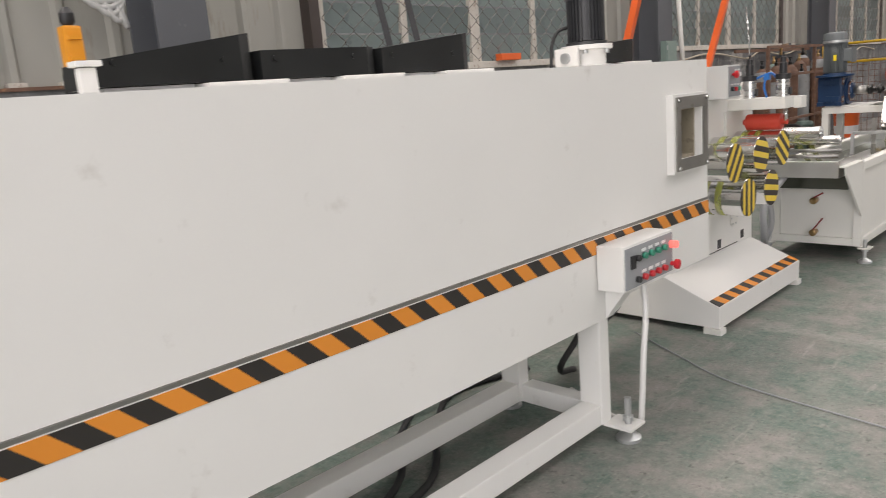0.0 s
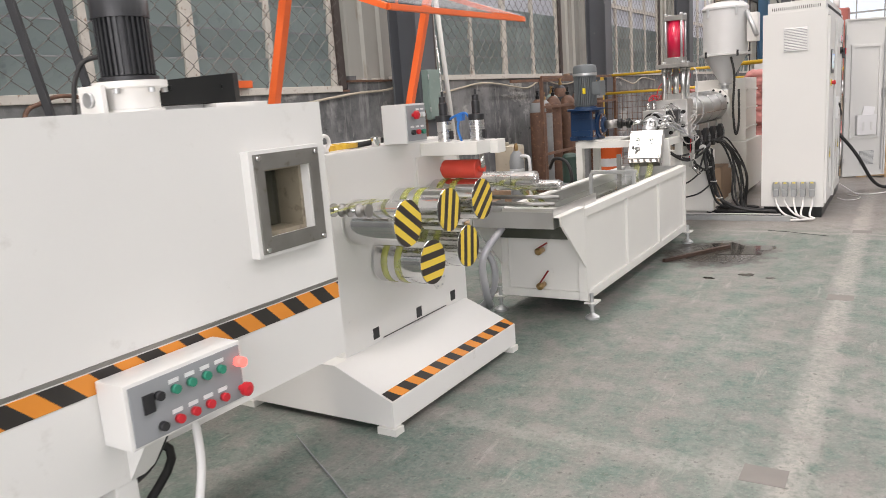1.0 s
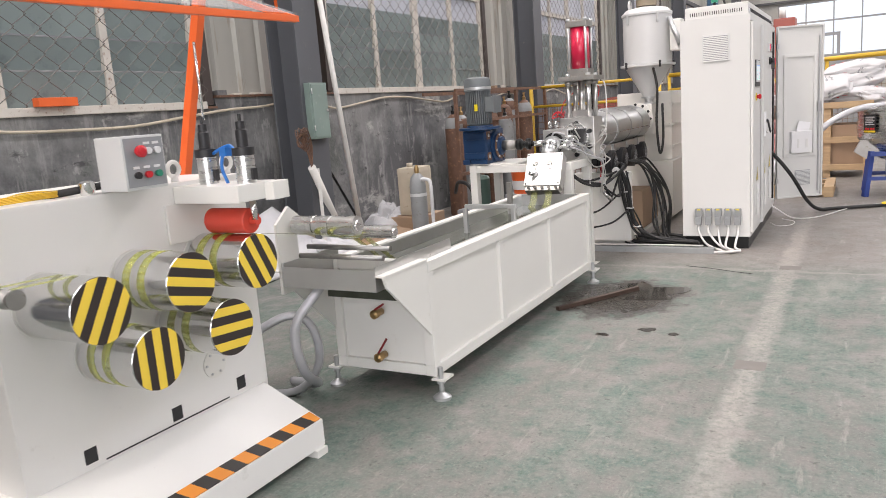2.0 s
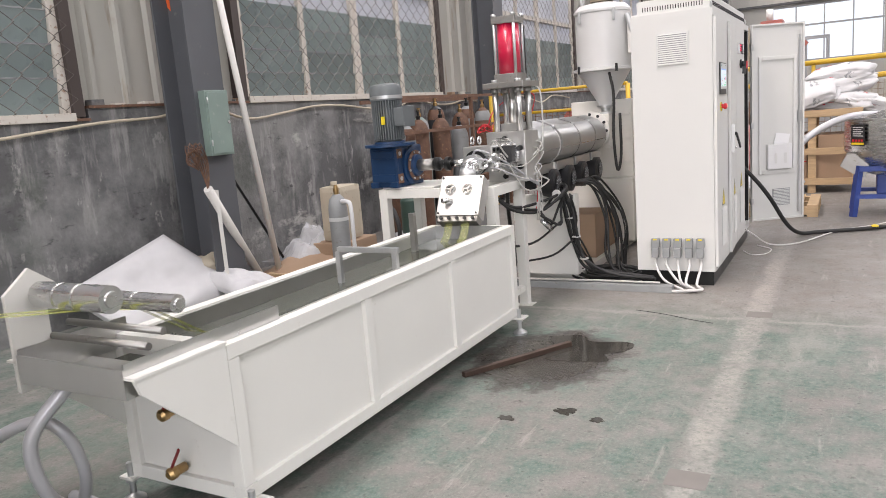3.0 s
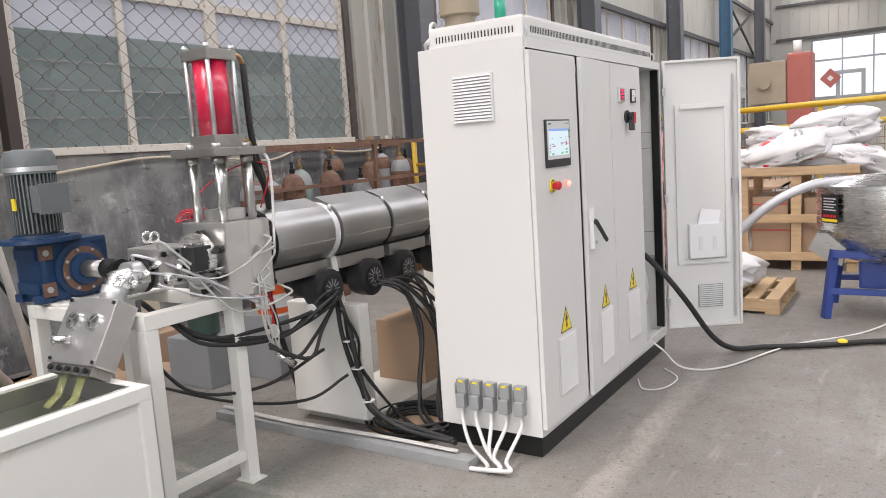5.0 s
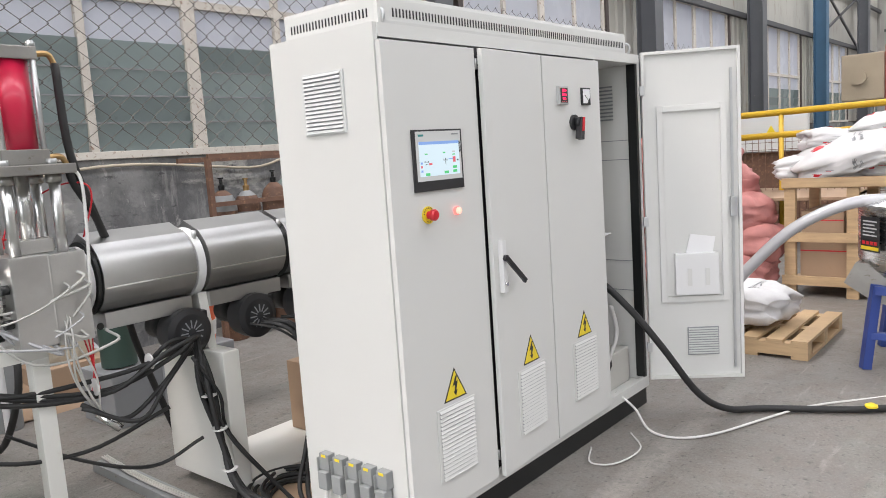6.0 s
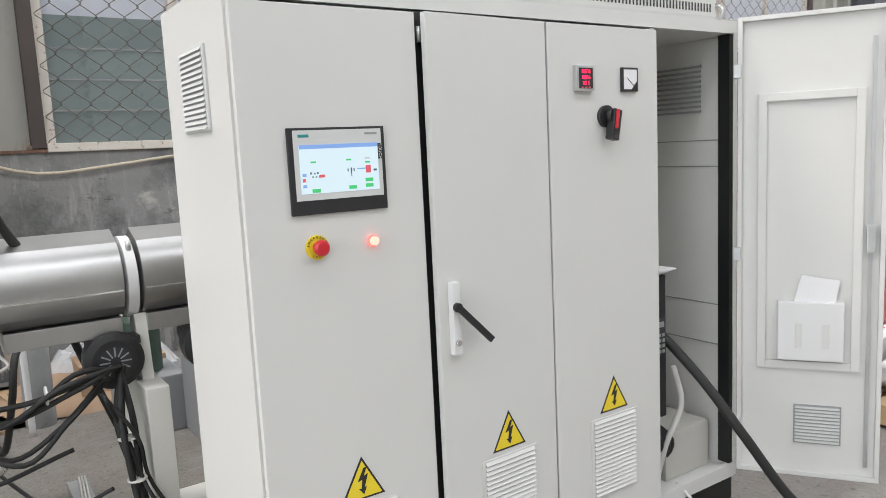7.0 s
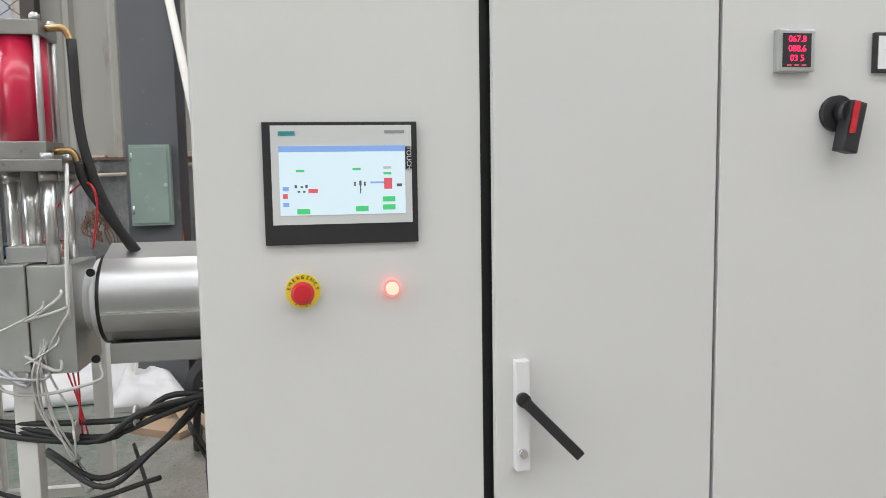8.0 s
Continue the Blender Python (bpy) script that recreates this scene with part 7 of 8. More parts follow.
solo("yellow_cable_tie", made(lathe, [(0.03, 0.0), (0.03, 0.01), (0.01, 0.02)], (0.98, 2.28, 0.035), 10), SIGNYELLOW, (0.98, 2.28, 0.03), "small yellow tag on the supply cable", "tag")

# ---- beyond the cabinet ----
def sack(name, c, size, turn, m, label, group, seed, print_col=None):
    """A plump, creased sack with pinched ends; turn: degrees about z, or about x, y and z."""
    def skin(x, y, z):
        k = (1 - 0.45 * abs(x) ** 4) * (1 - 0.4 * abs(y) ** 4)
        p = Vector((x * (1 - 0.07 * y * y), y * (1 - 0.1 * x * x), z * k))
        off = Vector((seed * 7.3, seed, 0))
        n = noise.noise_vector(p * 1.5 + off) * 0.2 + noise.noise_vector(p * 4.2 + off) * 0.08
        fold = abs(noise.noise(Vector((x * 3.2 + seed, y * 5.0, z + seed)))) - 0.25
        p += n + Vector((0, 0, 0.22 * fold * z)) + noise.noise_vector(p * 9 + off) * 0.03
        return Vector((p.x * size[0], p.y * size[1], p.z * size[2]))
    bm = bmesh.new()
    bmesh.ops.create_cube(bm, size=2)
    bmesh.ops.subdivide_edges(bm, edges=bm.edges[:], cuts=11, use_grid_fill=True)
    for v in bm.verts:
        v.co = skin(*v.co)
    lo = min(v.co.z for v in bm.verts)
    for v in bm.verts:
        v.co.z -= lo
    for f in bm.faces:
        f.smooth = True
    turn = turn if isinstance(turn, tuple) else (0, 0, turn)
    ob = local(name, pose(*c, *turn), label, "sack", group)
    part("bag", bm, m, ob)
    if print_col:
        rnd2 = random.Random(seed)
        bars = [(-0.62, -0.4, -0.35, -0.15, print_col), (0.28, 0.36, -0.6, 0.6, PANELGREY), (0.42, 0.46, -0.5, 0.3, SOCKET), (-0.3, -0.1, 0.1, 0.16, PANELGREY), (-0.3, -0.16, -0.02, 0.03, print_col), (-0.6, -0.2, 0.55, 0.58, SOCKET)]
        for face in ("top", "side"):
            for u0, u1, v0, v1, col in bars:
                q = bmesh.new()
                n, grid = 6, []
                for i in range(n + 1):
                    row = []
                    for j in range(n + 1):
                        u, v = u0 + (u1 - u0) * i / n, v0 + (v1 - v0) * j / n
                        p = skin(u, v, 1.0) + Vector((0, 0, 0.004)) if face == "top" else skin(u, -1.0, v) + Vector((0, -0.004, 0))
                        row.append(q.verts.new(p - Vector((0, 0, lo))))
                    grid.append(row)
                for i in range(n):
                    for j in range(n):
                        if u1 - u0 < 0.1 and v1 - v0 > 0.5 and (i + j) % 3 == 0 and rnd2.random() < 0.6:
                            continue
                        q.faces.new((grid[i][j], grid[i + 1][j], grid[i + 1][j + 1], grid[i][j + 1]))
                part("print", q, col, ob, "printed bars")
    return ob


def pallet(x0, x1, y0, y1, z, label="rough pale wooden pallet on the floor"):
    p = thing("pallet", ((x0 + x1) / 2, (y0 + y1) / 2, z), label, "pallet", "pallets")
    for k in range(3):
        y = y0 + (y1 - y0 - 0.09) * k / 2
        box_part("bearer", p, WOOD, (x0, x1, y, y + 0.09, z + 0.02, z + 0.1), 0.003)
    n = 5
    for k in range(n):
        x = x0 + (x1 - x0 - 0.1) * k / (n - 1)
        box_part("board", p, WOOD, (x, x + 0.1, y0, y1, z + 0.1, z + 0.12), 0.002)
        if k % 2 == 0:
            box_part("board", p, WOOD, (x, x + 0.1, y0, y1, z, z + 0.02), 0.002)
    return p


pallet(-0.2, 0.5, 3.05, 3.95, 0.0)
sack("white_sack", (-0.02, 3.42, 0.12), (0.33, 0.25, 0.13), (0, 0, -12), SACK, "white woven sack with printed bars on the small pallet", "white sacks", 3, BUTTONRED)
crate = thing("timber_crate", (0.35, 5.3, 0), "open pale timber crate frame with boxes inside", "crate")
KX0, KX1, KY0, KY1, KZ = -0.12, 0.84, 5.0, 5.8, 0.97
for x in (KX0, 0.36, KX1):
    for y in (KY0, KY1):
        box_part("post", crate, WOOD, (x - 0.045, x + 0.045, y - 0.025, y + 0.025, 0.0, KZ - 0.05), 0.003)
for y in (KY0, KY1):
    for z in (0.1, 0.47, KZ - 0.04):
        box_part("rail", crate, WOOD, (KX0 - 0.06, KX1 + 0.06, y - 0.05, y - 0.026, z, z + 0.08), 0.003)
for k in range(6):
    y = KY0 - 0.03 + 0.16 * k
    box_part("board", crate, WOOD, (KX0 - 0.06, KX1 + 0.06, y, y + 0.1, KZ - 0.048, KZ - 0.025), 0.002)
    box_part("board", crate, WOOD, (KX0, KX1, y, y + 0.1, 0.13, 0.15), 0.002)
for k, (x0, x1, z0, z1) in enumerate(((-0.06, 0.3, 0.15, 0.46), (0.4, 0.8, 0.15, 0.5), (-0.05, 0.28, 0.47, 0.72), (0.42, 0.78, 0.505, 0.7))):
    c = thing("carton", ((x0 + x1) / 2, 5.4, z0), "brown carton with a red band inside the crate", "box", "cartons in the crate")
    box_part("case", c, CARD, (x0, x1, 5.06, 5.7, z0, z1), 0.006)
    if k % 2 == 0:
        box_part("band", c, BUTTONRED, (x0 + 0.002, x1 - 0.002, 5.057, 5.0605, z1 - 0.08, z1 - 0.07))
for k, (x, y, z, *tn) in enumerate(((0.05, 5.35, KZ - 0.03, 0, 0, 10), (0.68, 5.3, KZ - 0.03, 0, 4, -14), (0.3, 5.24, KZ + 0.1, 24, -12, -6), (0.66, 5.45, KZ + 0.15, 0, -10, 8), (0.66, 5.5, KZ + 0.3, 4, -6, -5), (0.96, 5.3, KZ - 0.1, 0, 24, 12), (0.2, 5.55, KZ + 0.17, 0, 6, 25))):
    sack("white_sack", (x, y, z), (0.37, 0.27, 0.12), tuple(tn), SACK, "white woven sack with printed bars piled on the crate", "white sacks", k + 10, BUTTONRED)
for k, (x, y, z, rz) in enumerate(((-0.78, 5.05, 0.0, 30), (-0.62, 4.95, 0.0, -20), (-0.8, 5.1, 0.27, 60), (-0.55, 5.0, 0.26, 5), (-0.66, 5.05, 0.52, -30), (-0.82, 5.1, 0.76, 40), (-0.95, 5.1, 0.98, 10), (-1.2, 5.2, 0.0, 10), (-1.15, 5.3, 0.27, 50), (-1.3, 5.2, 0.53, -10), (-1.2, 5.25, 0.79, 20), (-1.25, 5.2, 1.05, -35))):
    sack("pink_sack", (x, y, z), (0.36, 0.27, 0.18), rz, PINK, "bulging pink woven sack in a pile", "pink sacks", k + 30)

mx = thing("drum_mixer", (1.28, 3.42, 0), "stainless drum mixer on a blue steel stand", "mixer")
MC = (1.28, 3.42, 0)
part("drum", made(lathe, [(0.12, 0.36), (0.3, 0.42), (0.46, 0.62), (0.47, 0.64), (0.47, 0.93), (0.485, 0.935), (0.485, 0.96), (0.4, 0.99), (0.1, 1.02)], MC, 48), STEEL, mx, "shiny steel drum")
bm = bmesh.new()
prism(bm, [(0.9, 0.42), (1.0, 0.38), (1.05, 0.62), (0.84, 0.62), (0.78, 0.5)], 1, 3.15, 3.35)
part("chute", bm, IRON, mx, "steel discharge chute")
pl = local("notice_plate", pose(0.86, 3.2, 0.72, 0, 0, 62), "black printed notice plate", "")
pl.parent = mx
pl.location = Vector((0.93, 3.08, 0.7)) - Vector((1.28, 3.42, 0))
pl.rotation_euler = (0, 0, radians(-45))
box_part("plate", pl, BLACK, (-0.08, 0.08, -0.004, 0.0, 0.0, 0.2))
for k in range(5):
    box_part("print", pl, BOXGREY, (-0.06, 0.06 - 0.02 * (k % 2), -0.005, -0.004, 0.17 - 0.02 * k, 0.178 - 0.02 * k))
box_part("band", pl, SIGNYELLOW, (-0.075, 0.075, -0.005, -0.004, 0.01, 0.03))
for k in range(4):
    box_part("print", pl, BUTTONRED, (-0.065 + 0.034 * k, -0.04 + 0.034 * k, -0.005, -0.004, 0.04, 0.06))
for x, y in ((0.95, 3.15), (1.6, 3.15), (0.95, 3.7), (1.6, 3.7)):
    part("leg", made(beam, (x - 0.05 * (1 if x < 1.2 else -1), y - 0.03, 0), (x, y, 0.5), 0.06, 0.05, 0.004), STANDBLUE, mx)
for y in (3.13, 3.7):
    part("brace", made(beam, (0.92, y, 0.2), (1.63, y, 0.2), 0.05, 0.04, 0.003), STANDBLUE, mx)
    part("brace", made(beam, (0.95, y, 0.47), (1.6, y, 0.47), 0.06, 0.05, 0.003), STANDBLUE, mx)
box_part("motor", mx, STANDBLUE, (1.1, 1.45, 3.25, 3.6, 0.2, 0.42), 0.02)
box_part("switch", mx, BOXGREY, (1.28, 1.4, 3.03, 3.1, 0.16, 0.27), 0.005)
mx.location += Vector((-0.09, -0.07, 0))
bm = bmesh.new()
tube(bm, [(0.0, 2.9, 0.35), (0.22, 2.95, 0.62), (0.45, 3.0, 0.84), (0.72, 3.06, 0.97), (0.95, 3.15, 0.985), (1.05, 3.25, 0.95)], 0.034, 12)
solo("suction_hose", bm, ARMOUR, (0.5, 3.0, 0.8), "grey ribbed suction hose running to the mixer", "hose")


def railing(x0, x1, y, z, posts):
    r = thing("safety_railing", ((x0 + x1) / 2, y, 0), "yellow tube safety railing with wire mesh", "railing", "railings")
    big = x1 > 2
    for q in (z, z - 0.28):
        part("rail", made(cy, (x0, y, q), (x1, y, q + (0.12 if big else 0)), 0.04 if big else 0.02, n=12), YELLOW, r)
    for k in range(posts):
        x = x0 + (x1 - x0) * k / (posts - 1)
        part("post", made(cy, (x, y, 0), (x, y, z), 0.03, n=12), YELLOW, r)
    bm = bmesh.new()
    x = x0
    while x < x1:
        beam2(bm, (x, y, 0.1), (x, y, z - 0.3), 0.005)
        x += 0.08
    for k in range(14):
        t = bmesh.new()
        bx(t, x0, x1, y - 0.004, y + 0.004, 0.1 + 0.09 * k, 0.106 + 0.09 * k)
        merge(bm, t)
    part("mesh", bm, RUSTY, r)


railing(-2.4, 5.5, 8.2, 1.62, 7)
railing(-3.6, -1.7, 4.3, 1.52, 2)

# gas bottles in their rack
rack = thing("bottle_rack", (-3.45, 3.1, 0), "rusty angle-iron rack chained round the gas bottles", "rack")
for z, m in ((0.5, RUSTY), (1.12, RUSTY), (1.5, RUSTY)):
    box_part("rail", rack, m, (-3.46, -3.43, 1.55, 4.45, z, z + 0.035))
box_part("rail", rack, RUSTY, (-3.9, -3.87, 1.55, 4.45, 1.48, 1.52))
for y in (1.55, 3.35, 4.45):
    box_part("post", rack, RUSTY, (-3.465, -3.425, y - 0.02, y + 0.02, 0, 1.5))
for k, (x, y, h, m) in enumerate(((-3.6, 1.75, 1.24, RUSTY), (-3.62, 2.0, 1.22, BOTTLE), (-3.6, 2.27, 1.27, RUSTY), (-3.72, 2.5, 1.3, GREENBOX), (-3.6, 2.8, 1.27, RUSTY), (-3.85, 3.15, 1.42, DARKMOTOR), (-3.6, 3.28, 1.16, BOTTLE), (-3.75, 3.62, 1.32, RUSTY), (-3.8, 3.92, 1.4, BOTTLE), (-3.6, 4.0, 1.36, RUSTY), (-3.72, 4.28, 1.33, RUSTY))):
    b = thing("gas_bottle", (x, y, 0), "rusty steel gas bottle standing in the rack", "gas bottle", "gas bottles")
    part("shell", made(lathe, [(0.1, 0.0), (0.11, 0.02), (0.11, h - 0.15), (0.104, h - 0.1), (0.08, h - 0.045), (0.045, h - 0.01), (0.03, h)], (x, y, 0), 24), m, b)
    part("shoulder", made(lathe, [(0.1113, h - 0.17), (0.1113, h - 0.15), (0.1053, h - 0.098), (0.081, h - 0.043)], (x, y, 0), 24), RUSTY if k % 3 else BOTTLE, b, "chalky worn shoulder")
    part("valve", made(lathe, [(0.025, h), (0.028, h + 0.04), (0.014, h + 0.05), (0.014, h + 0.09), (0.024, h + 0.092), (0.024, h + 0.105)], (x, y, 0), 12), BRASS if k % 2 else BLACKPAINT, b)

# far machines
pr = thing("machine_press", (-1.2, 17.0, 0), "faded red and tan machine tool far down the hall", "machine")
box_part("base", pr, PRESSTAN, (-2.6, -0.3, 16.9, 18.4, 0, 0.7), 0.03)
box_part("column", pr, PRESSRED, (-1.42, -0.87, 17.0, 17.7, 0.7, 3.1), 0.04)
box_part("head", pr, PRESSTAN, (-2.25, -1.42, 16.9, 17.6, 1.95, 2.95), 0.03)
part("wheel", made(cy, (-1.9, 16.9, 2.45), (-1.9, 16.82, 2.45), 0.16, n=20), PRESSTAN, pr)
part("lamp", made(cy, (-1.2, 17.2, 3.1), (-1.2, 17.2, 3.4), 0.09, n=16), BOXGREY, pr)
sgn = local("hanging_sign", pose(-0.47, 16.93, 2.42, 0, 45, 0), "red diamond sign with a pale mark", "sign")
box_part("board", sgn, PRESSRED, (-0.16, 0.16, -0.02, 0.02, -0.16, 0.16))
box_part("mark", sgn, SACK, (-0.05, 0.05, -0.024, -0.02, -0.05, 0.05))
gal = thing("gantry_frame", (-0.1, 17.0, 0), "dark steel gantry frame far down the hall", "frame")
for x in (-0.32, 0.2):
    box_part("post", gal, PANELGREY, (x - 0.04, x + 0.04, 16.95, 17.05, 0, 2.5))
box_part("beam", gal, PANELGREY, (-0.55, 0.24, 16.95, 17.05, 2.5, 2.58))
bb = thing("machine_bed", (2.5, 11.5, 0), "grey machine bed behind the railing", "machine")
box_part("bed", bb, BOTTLE, (-0.4, 5.0, 10.9, 12.2, 0, 0.9), 0.03)
box_part("guard", bb, CLAD, (0.8, 3.2, 11.0, 11.8, 0.9, 1.35), 0.03)
eb = thing("wall_switchbox", (-1.7, 10.0, 0), "pale electrical box on a frame far down the hall", "switch box")
box_part("stand", eb, RUSTY, (-2.6, -0.7, 10.02, 10.3, 0, 1.1))
box_part("case", eb, BOXGREY, (-2.2, -1.2, 9.9, 10.02, 1.12, 1.7), 0.01)
bm = bmesh.new()
prism(bm, [(-1.78, 1.36), (-1.62, 1.36), (-1.7, 1.5)], 1, 9.895, 9.9)
part("warning_sign", bm, SIGNYELLOW, eb)
for k in range(5):
    solo("board_sheet", made(beam, (-2.8 + 0.06 * k, 7.72 + 0.05 * k, 0.65), (-0.1 - 0.1 * (k % 3), 7.72 + 0.05 * k, 0.65), 1.3 - 0.05 * (k % 2), 0.035, 0.004), CARD, (-1.5, 7.72 + 0.05 * k, 0), "brown board sheet standing on edge behind the railing", "board", "board sheets")

# ---- clutter along the wall ----
gb2 = thing("wall_steel_box", (-3.66, -0.98, 1.15), "green-grey steel box bolted to the column", "steel box")
box_part("case", gb2, GREENBOX, (-3.659, -3.59, -0.965, -0.72, 1.125, 1.63), 0.006)
box_part("door", gb2, GREENBOX, (-3.59, -3.582, -0.95, -0.735, 1.14, 1.615), 0.003)
for z in (1.2, 1.53):
    part("hinge", made(cy, (-3.584, -0.948, z), (-3.584, -0.948, z + 0.05), 0.006, n=10), GALV, gb2)
part("lock", made(cy, (-3.582, -0.75, 1.38), (-3.574, -0.75, 1.38), 0.012, n=12), GALV, gb2)
pole = thing("leaning_white_pole", (-3.6, -0.42, 0), "scuffed white pole leaning against the wall", "pole")
part("shaft", made(cy, (-3.653, -0.28, 0.0), (-3.605, -0.74, 2.9), 0.026, n=14), POLEWHITE, pole)
tb = thing("leaning_tube", (-3.8, -0.6, 0), "pale cardboard tube with frayed wire leaning by the column", "tube")
part("shaft", made(cy, (-3.74, -0.42, 0.0), (-3.585, -1.06, 0.88), 0.036, n=14), POLEWHITE, tb)
for k in range(14):
    a = 0.45 * k
    part("frayed_wire", made(tube, [(-3.59, -1.05, 0.86), (-3.585, -1.06 + 0.03 * math.cos(a), 0.98), (-3.58, -1.08 + 0.05 * math.cos(a), 1.1), (-3.57 + 0.04 * math.sin(a), -1.15 + 0.06 * math.cos(2 * a), 1.21 + 0.03 * math.sin(2 * a)), (-3.56, -1.21 + 0.05 * math.cos(a), 1.12 + 0.05 * math.sin(a)), (-3.57, -1.14, 1.06 + 0.03 * math.cos(3 * a))], 0.004, 5, 4), RUSTY, tb)
for k, (a, b, m, nm, lab) in enumerate((((-3.72, -0.05, 0), (-4.06, -0.5, 1.2), BLACKPAINT, "steel_bar", "dark thin steel bar leaning on the wall"), ((-3.56, -1.0, 0), (-3.6, -0.96, 0.86), POLEWHITE, "thin_batten", "thin white batten leaning on the wall"), ((-3.98, -0.66, 0), (-4.0, -0.87, 2.7), ORANGE, "orange_bar", "orange painted steel bar leaning by the column"))):
    solo(nm, made(beam, a, b, 0.03 if m is not ORANGE else 0.1, 0.022, 0.003), m, a, lab, "bar")


def heap(name, c, size, m, seed, label, category, rough=0.35):
    bm = bmesh.new()
    bmesh.ops.create_grid(bm, x_segments=26, y_segments=26, size=1)
    for v in bm.verts:
        x, y = v.co.x, v.co.y
        h = max(0.0, 1 - (x * x + y * y) ** 1.2)
        q = noise.fractal(Vector((x * 1.7 + seed, y * 1.7, seed)), 1.0, 2.1, 4)
        fold = abs(noise.noise(Vector((x * 4 + seed, y * 3, 2 * seed))))
        v.co = Vector((x * size[0], y * size[1], max(0.0, h * (1 + rough * q) * size[2] - 0.12 * fold * h * size[2] + (0.3 * size[2] * h * noise.noise(Vector((x * 8, y * 8, seed))) if rough > 0.5 else 0))))
    for f in bm.faces:
        f.smooth = rough < 0.5
    base = bmesh.ops.extrude_face_region(bm, geom=bm.faces[:])
    for v in [g for g in base["geom"] if isinstance(g, bmesh.types.BMVert)]:
        v.co.z = 0.0
    bm.transform(Matrix.Translation(c))
    return solo(name, bm, m, c, label, category)


def slumped(name, corners, thick, seed, label):
    """A stiff half-empty woven bag: a thick creased slab between four corners."""
    t, l, b, r = (Vector(c) for c in corners)
    nrm = (l - t).cross(r - t).normalized()
    if nrm.x < 0:
        nrm = -nrm
    bm = bmesh.new()
    n, sides = 22, []
    for side in (1, 0):
        grid = []
        for i in range(n + 1):
            row = []
            for j in range(n + 1):
                u, v = i / n, j / n
                p = (1 - u) * (1 - v) * t + u * (1 - v) * l + u * v * b + (1 - u) * v * r
                k = (1 - (2 * u - 1) ** 6) * (1 - (2 * v - 1) ** 6)
                q = noise.noise(Vector((u * 3 + seed, v * 3, seed))) * 0.05 + noise.noise(Vector((u * 9, v * 7 + seed, 1))) * 0.014 - 0.035 * max(0, 1 - abs(u + 0.25 * v - 0.55) * 16) * noise.noise(Vector((u * 4, v * 4, seed)))
                off = (thick * (0.25 + 0.75 * k) + q * k) if side else -0.02
                w = p + nrm * off
                row.append(bm.verts.new((w.x, w.y, max(0.0, w.z))))
            grid.append(row)
        sides.append(grid)
        for i in range(n):
            for j in range(n):
                bm.faces.new((grid[i][j], grid[i + 1][j], grid[i + 1][j + 1], grid[i][j + 1])).smooth = True
    f, g = sides
    for i in range(n):
        for a0, b0, a1, b1 in ((f[i][0], f[i + 1][0], g[i][0], g[i + 1][0]), (f[i][n], f[i + 1][n], g[i][n], g[i + 1][n]), (f[0][i], f[0][i + 1], g[0][i], g[0][i + 1]), (f[n][i], f[n][i + 1], g[n][i], g[n][i + 1])):
            bm.faces.new((a0, b0, b1, a1))
    return solo(name, bm, SACK, (-3.7, -1.3, 0), label, "sack", "bulk bags")


slumped("bulk_bag", ((-3.98, -1.22, 0.54), (-3.92, -2.15, 0.3), (-3.5, -2.02, 0.0), (-3.62, -0.74, 0.0)), 0.07, 2, "large slumped white bulk bag leaning on the wall")
slumped("bulk_bag", ((-3.7, -0.82, 0.16), (-3.75, -1.1, 0.16), (-3.35, -1.1, 0.02), (-3.35, -0.6, 0.02)), 0.08, 7, "small slumped white bag on the floor")
sack("scrap_bag", (-3.85, -0.95, 0.0), (0.13, 0.2, 0.16), -25, BEIGE, "dirty beige bag behind the bulk bag", "bulk bags", 78)
gbt = thing("grey_gas_bottle", (-2.98, -0.24, 0), "short grey gas bottle with valve standing on the floor", "gas bottle")
part("shell", made(lathe, [(0.075, 0), (0.08, 0.02), (0.08, 0.6), (0.065, 0.68), (0.03, 0.72)], (-2.98, -0.24, 0), 24), BOTTLE, gbt)
part("valve", made(lathe, [(0.02, 0.72), (0.025, 0.76), (0.012, 0.8)], (-2.98, -0.24, 0), 12), BRASS, gbt)
part("band", made(lathe, [(0.083, 0.5), (0.083, 0.53)], (-2.98, -0.24, 0), 24), BOXGREY, gbt)
pipe = thing("white_pipe_stub", (-2.8, -0.3, 0), "white plastic pipe elbow beside the bottle", "pipe")
bm = bmesh.new()
tube(bm, [(-2.8, -0.3, 0.0), (-2.8, -0.3, 0.3), (-2.8, -0.3, 0.6), (-2.84, -0.28, 0.66), (-2.95, -0.25, 0.66)], 0.018)
part("tube", bm, BUTTONWHITE, pipe)
jc = thing("jerry_can", (-3.3, 0.25, 0.1), "grubby beige plastic canister standing on scrap", "canister")
box_part("body", jc, BEIGE, (-3.42, -3.18, 0.08, 0.4, 0.25, 0.75), 0.05)
part("cap", made(cy, (-3.3, 0.16, 0.75), (-3.3, 0.16, 0.79), 0.03, n=14), BEIGE, jc)
box_part("pedestal", jc, CARD, (-3.48, -3.12, 0.0, 0.5, 0.0, 0.25), 0.01)
heap("plastic_film", (-3.62, 0.25, 0.1), (0.36, 0.42, 0.2), FOIL, 5, "crumpled clear plastic film heap", "plastic film", 0.8)
heap("cardboard_scrap", (-3.5, 0.1, 0.0), (0.5, 0.55, 0.16), CARD, 9, "torn brown cardboard scraps on the floor", "scrap")
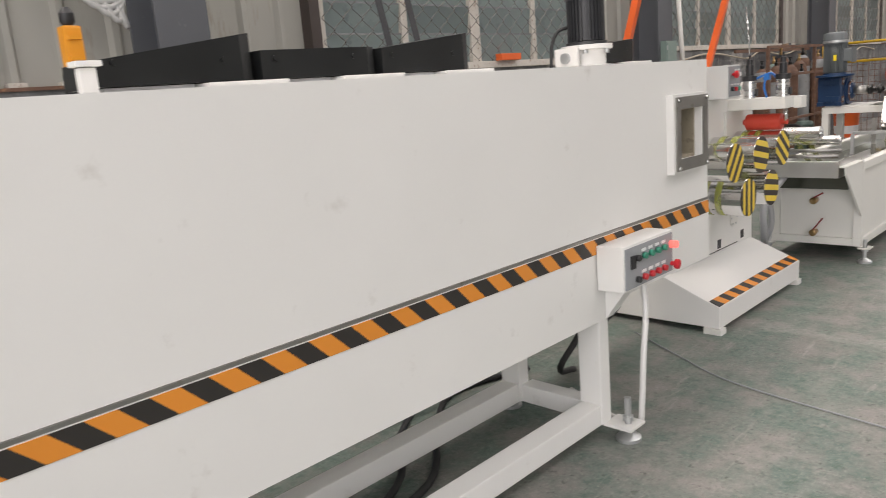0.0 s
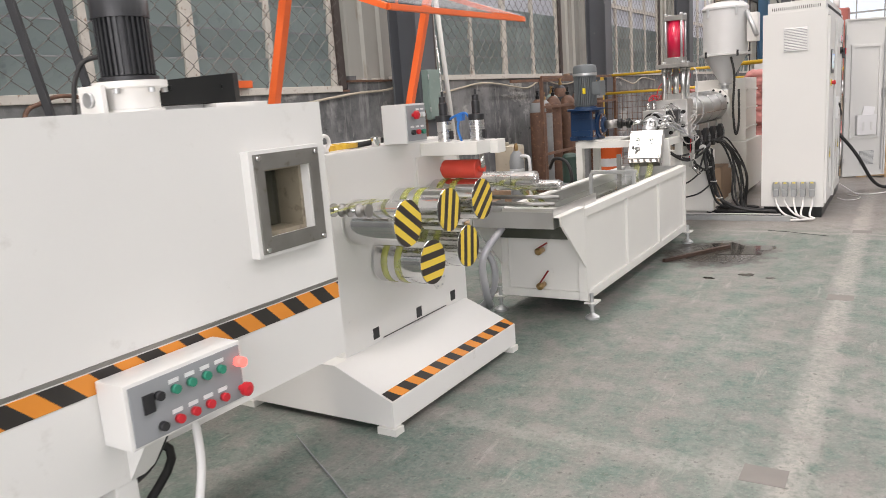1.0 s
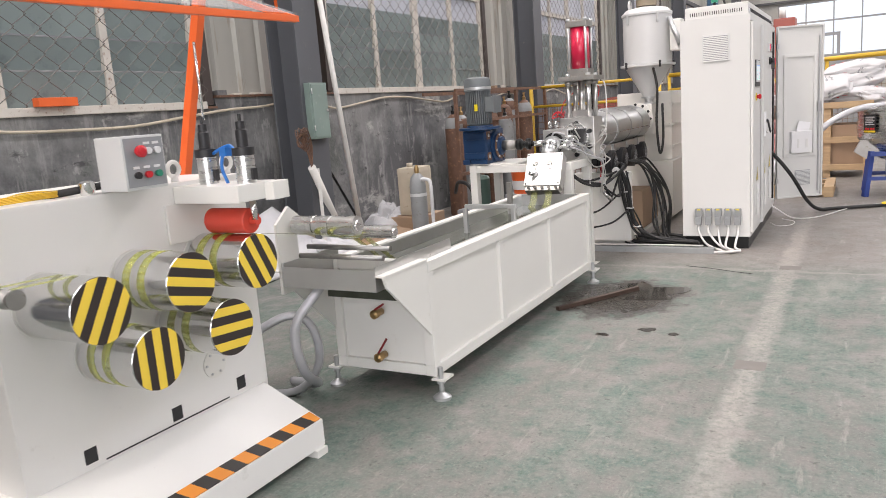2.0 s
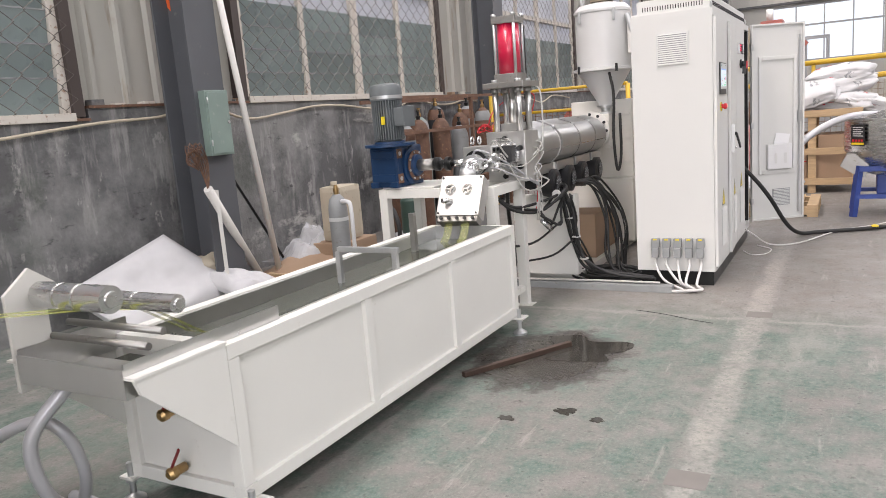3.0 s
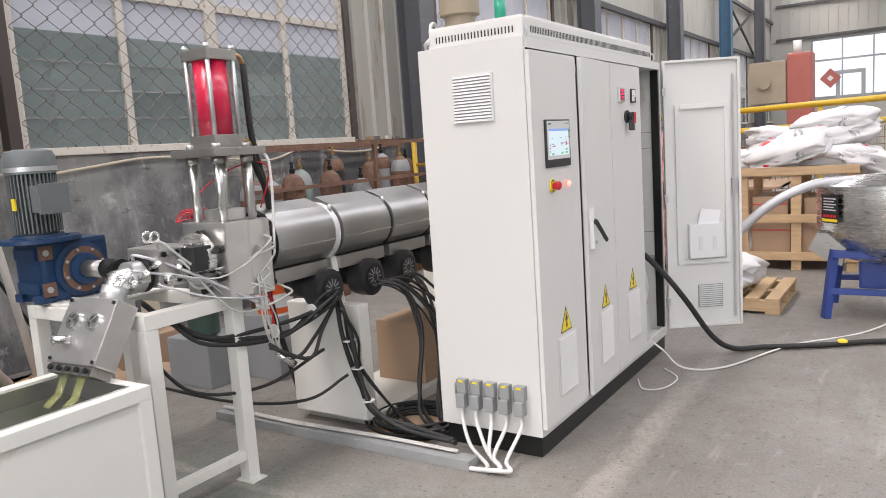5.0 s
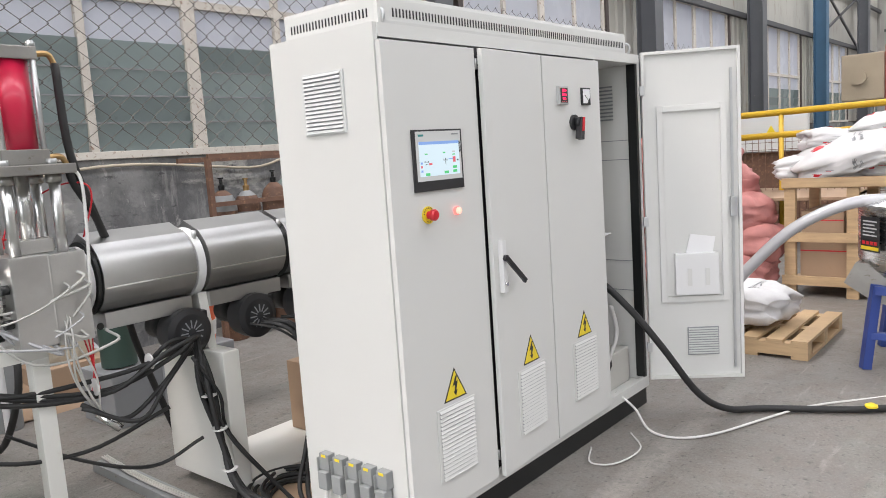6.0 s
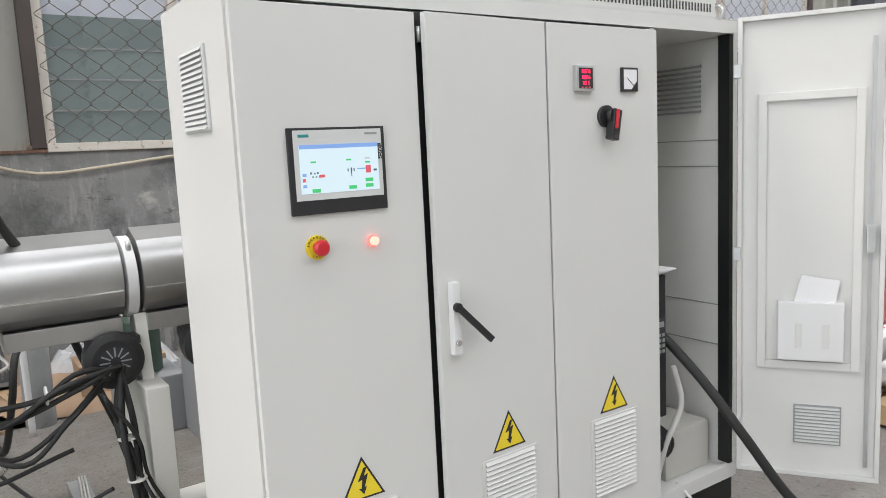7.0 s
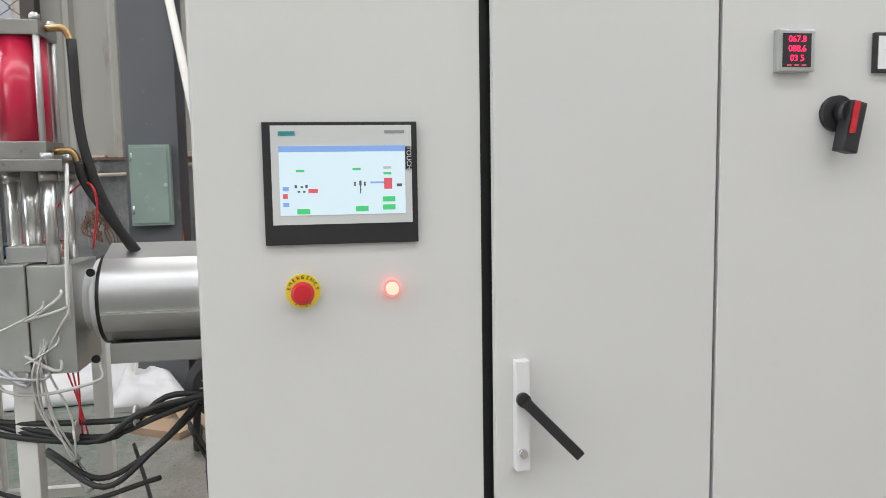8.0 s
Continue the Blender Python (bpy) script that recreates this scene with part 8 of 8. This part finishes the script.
for k, (x, y, rz, m) in enumerate(((-3.1, -0.55, 20, CARD), (-3.3, -0.75, -35, WOOD), (-2.95, -0.7, 60, CARD), (-3.55, -0.3, 10, WOOD))):
    o = local("offcut", pose(x, y, 0.0, 0, 0, rz), "flat offcut of board lying on the floor", "offcut", "offcuts")
    box_part("board", o, m, (-0.18, 0.18, -0.09, 0.09, 0, 0.02 + 0.01 * k), 0.003)
pm = thing("small_pump", (-2.55, 0.25, 0), "small dark green pump motor on the floor", "pump")
part("body", made(lathe, [(0.1, 0.02), (0.1, 0.3), (0.08, 0.33), (0.03, 0.34)], (-2.55, 0.25, 0.3), 20), OLIVE, pm)
box_part("base", pm, PANELGREY, (-2.75, -2.35, 0.1, 0.42, 0.0, 0.31), 0.01)
bk = thing("orange_bucket", (-2.2, 0.55, 0), "orange plastic bucket with a printed band", "bucket")
part("shell", made(lathe, [(0.11, 0.42), (0.135, 0.68), (0.142, 0.69), (0.142, 0.7), (0.12, 0.7)], (-2.2, 0.55, 0), 24), ORANGE, bk)
part("band", made(lathe, [(0.118, 0.46), (0.127, 0.55)], (-2.2, 0.55, 0), 24), BUTTONWHITE, bk)
box_part("crate", bk, PANELGREY, (-2.36, -2.04, 0.4, 0.7, 0.0, 0.42), 0.01)
bm = bmesh.new()
tube(bm, [(-2.7, 0.0, 0.5), (-2.55, -0.2, 0.62), (-2.35, -0.35, 0.58), (-2.3, -0.4, 0.35), (-2.5, -0.45, 0.05), (-2.9, -0.5, 0.03)], 0.018)
solo("black_hose", bm, RUBBER, (-2.5, -0.3, 0), "black rubber hose curling behind the tank", "hose")
# cable looped along the sill
bm = bmesh.new()
pts = []
for k in range(34):
    y = -7.5 + 0.5 * k
    pts.append((WALL + 0.045, y, sill_at(y) - 0.02 - 0.09 * abs(math.sin(k * 0.9)) - (0.05 if k % 5 == 0 else 0)))
tube(bm, pts, 0.012, 7, 4)
solo("wall_cable", bm, BEIGE, (WALL + 0.05, 0, SILL), "pale cable slung along the wall under the windows", "cable")
ob = thing("orange_tray", (-4.06, -3.1, LOWSILL + 0.06), "small orange steel channel on the window sill", "channel")
box_part("channel", ob, ORANGE, (-4.1, -4.03, -3.26, -2.97, LOWSILL + 0.0605, LOWSILL + 0.12), 0.004)
rb = thing("red_blower", (-2.75, 5.8, 0), "dull red machine part beside the railing", "machine part")
part("drum", made(cy, (-2.75, 5.6, 1.0), (-2.75, 6.1, 1.0), 0.3, n=24), PRESSRED, rb)
box_part("stand", rb, PRESSTAN, (-3.0, -2.5, 5.6, 6.1, 0, 0.72), 0.01)
# dull plates let into the floor along the line
for x, y in ((0.31, -2.78), (0.33, -0.66), (0.24, -5.1)):
    solo("floor_plate", made(bx, x - 0.07, x + 0.07, y - 0.06, y + 0.06, 0.0002, 0.002), mat("floor_patch", (0.2, 0.185, 0.17), 0.7, var=0.15, scale=9), (x, y, 0), "dull square patch let into the floor line", "floor patch", "floor patches")
# loose wire on the floor
bm = bmesh.new()
tube(bm, [(-0.38, -0.72, 0.005), (-0.2, -0.775, 0.005), (-0.02, -0.862, 0.006), (0.104, -0.905, 0.005)], 0.002, 5)
solo("loose_wire", bm, RUBBER, (-0.3, -0.75, 0), "thin dark wire lying on the floor", "wire")
bm = bmesh.new()
tube(bm, [(-1.46, -5.5, 0.006), (-1.12, -5.7, 0.006), (-0.79, -5.87, 0.006), (-0.21, -5.98, 0.006), (0.7, -6.12, 0.006), (1.6, -6.2, 0.006)], 0.003, 6)
solo("floor_wire", bm, PANELGREY, (0, -5.7, 0), "thin grey cable lying across the floor", "wire")


def motions():
    """Rollers turn steadily: the three above one way, the two below the other."""
    base = ORG[stand]
    for r, (y, z), turned, rate in zip(rollers, ROLLERS, (-77, 31, -12, 45, -51), (95, 88, 76, -90, -88)):
        rows = []
        for k in range(17):
            t = 0.5 * k
            rows.append((t, pose(SX - base.x, y - base.y, z - base.z, turned + rate * (t - 1.5), 0, 0)))
        walk(r, rows)


motions()
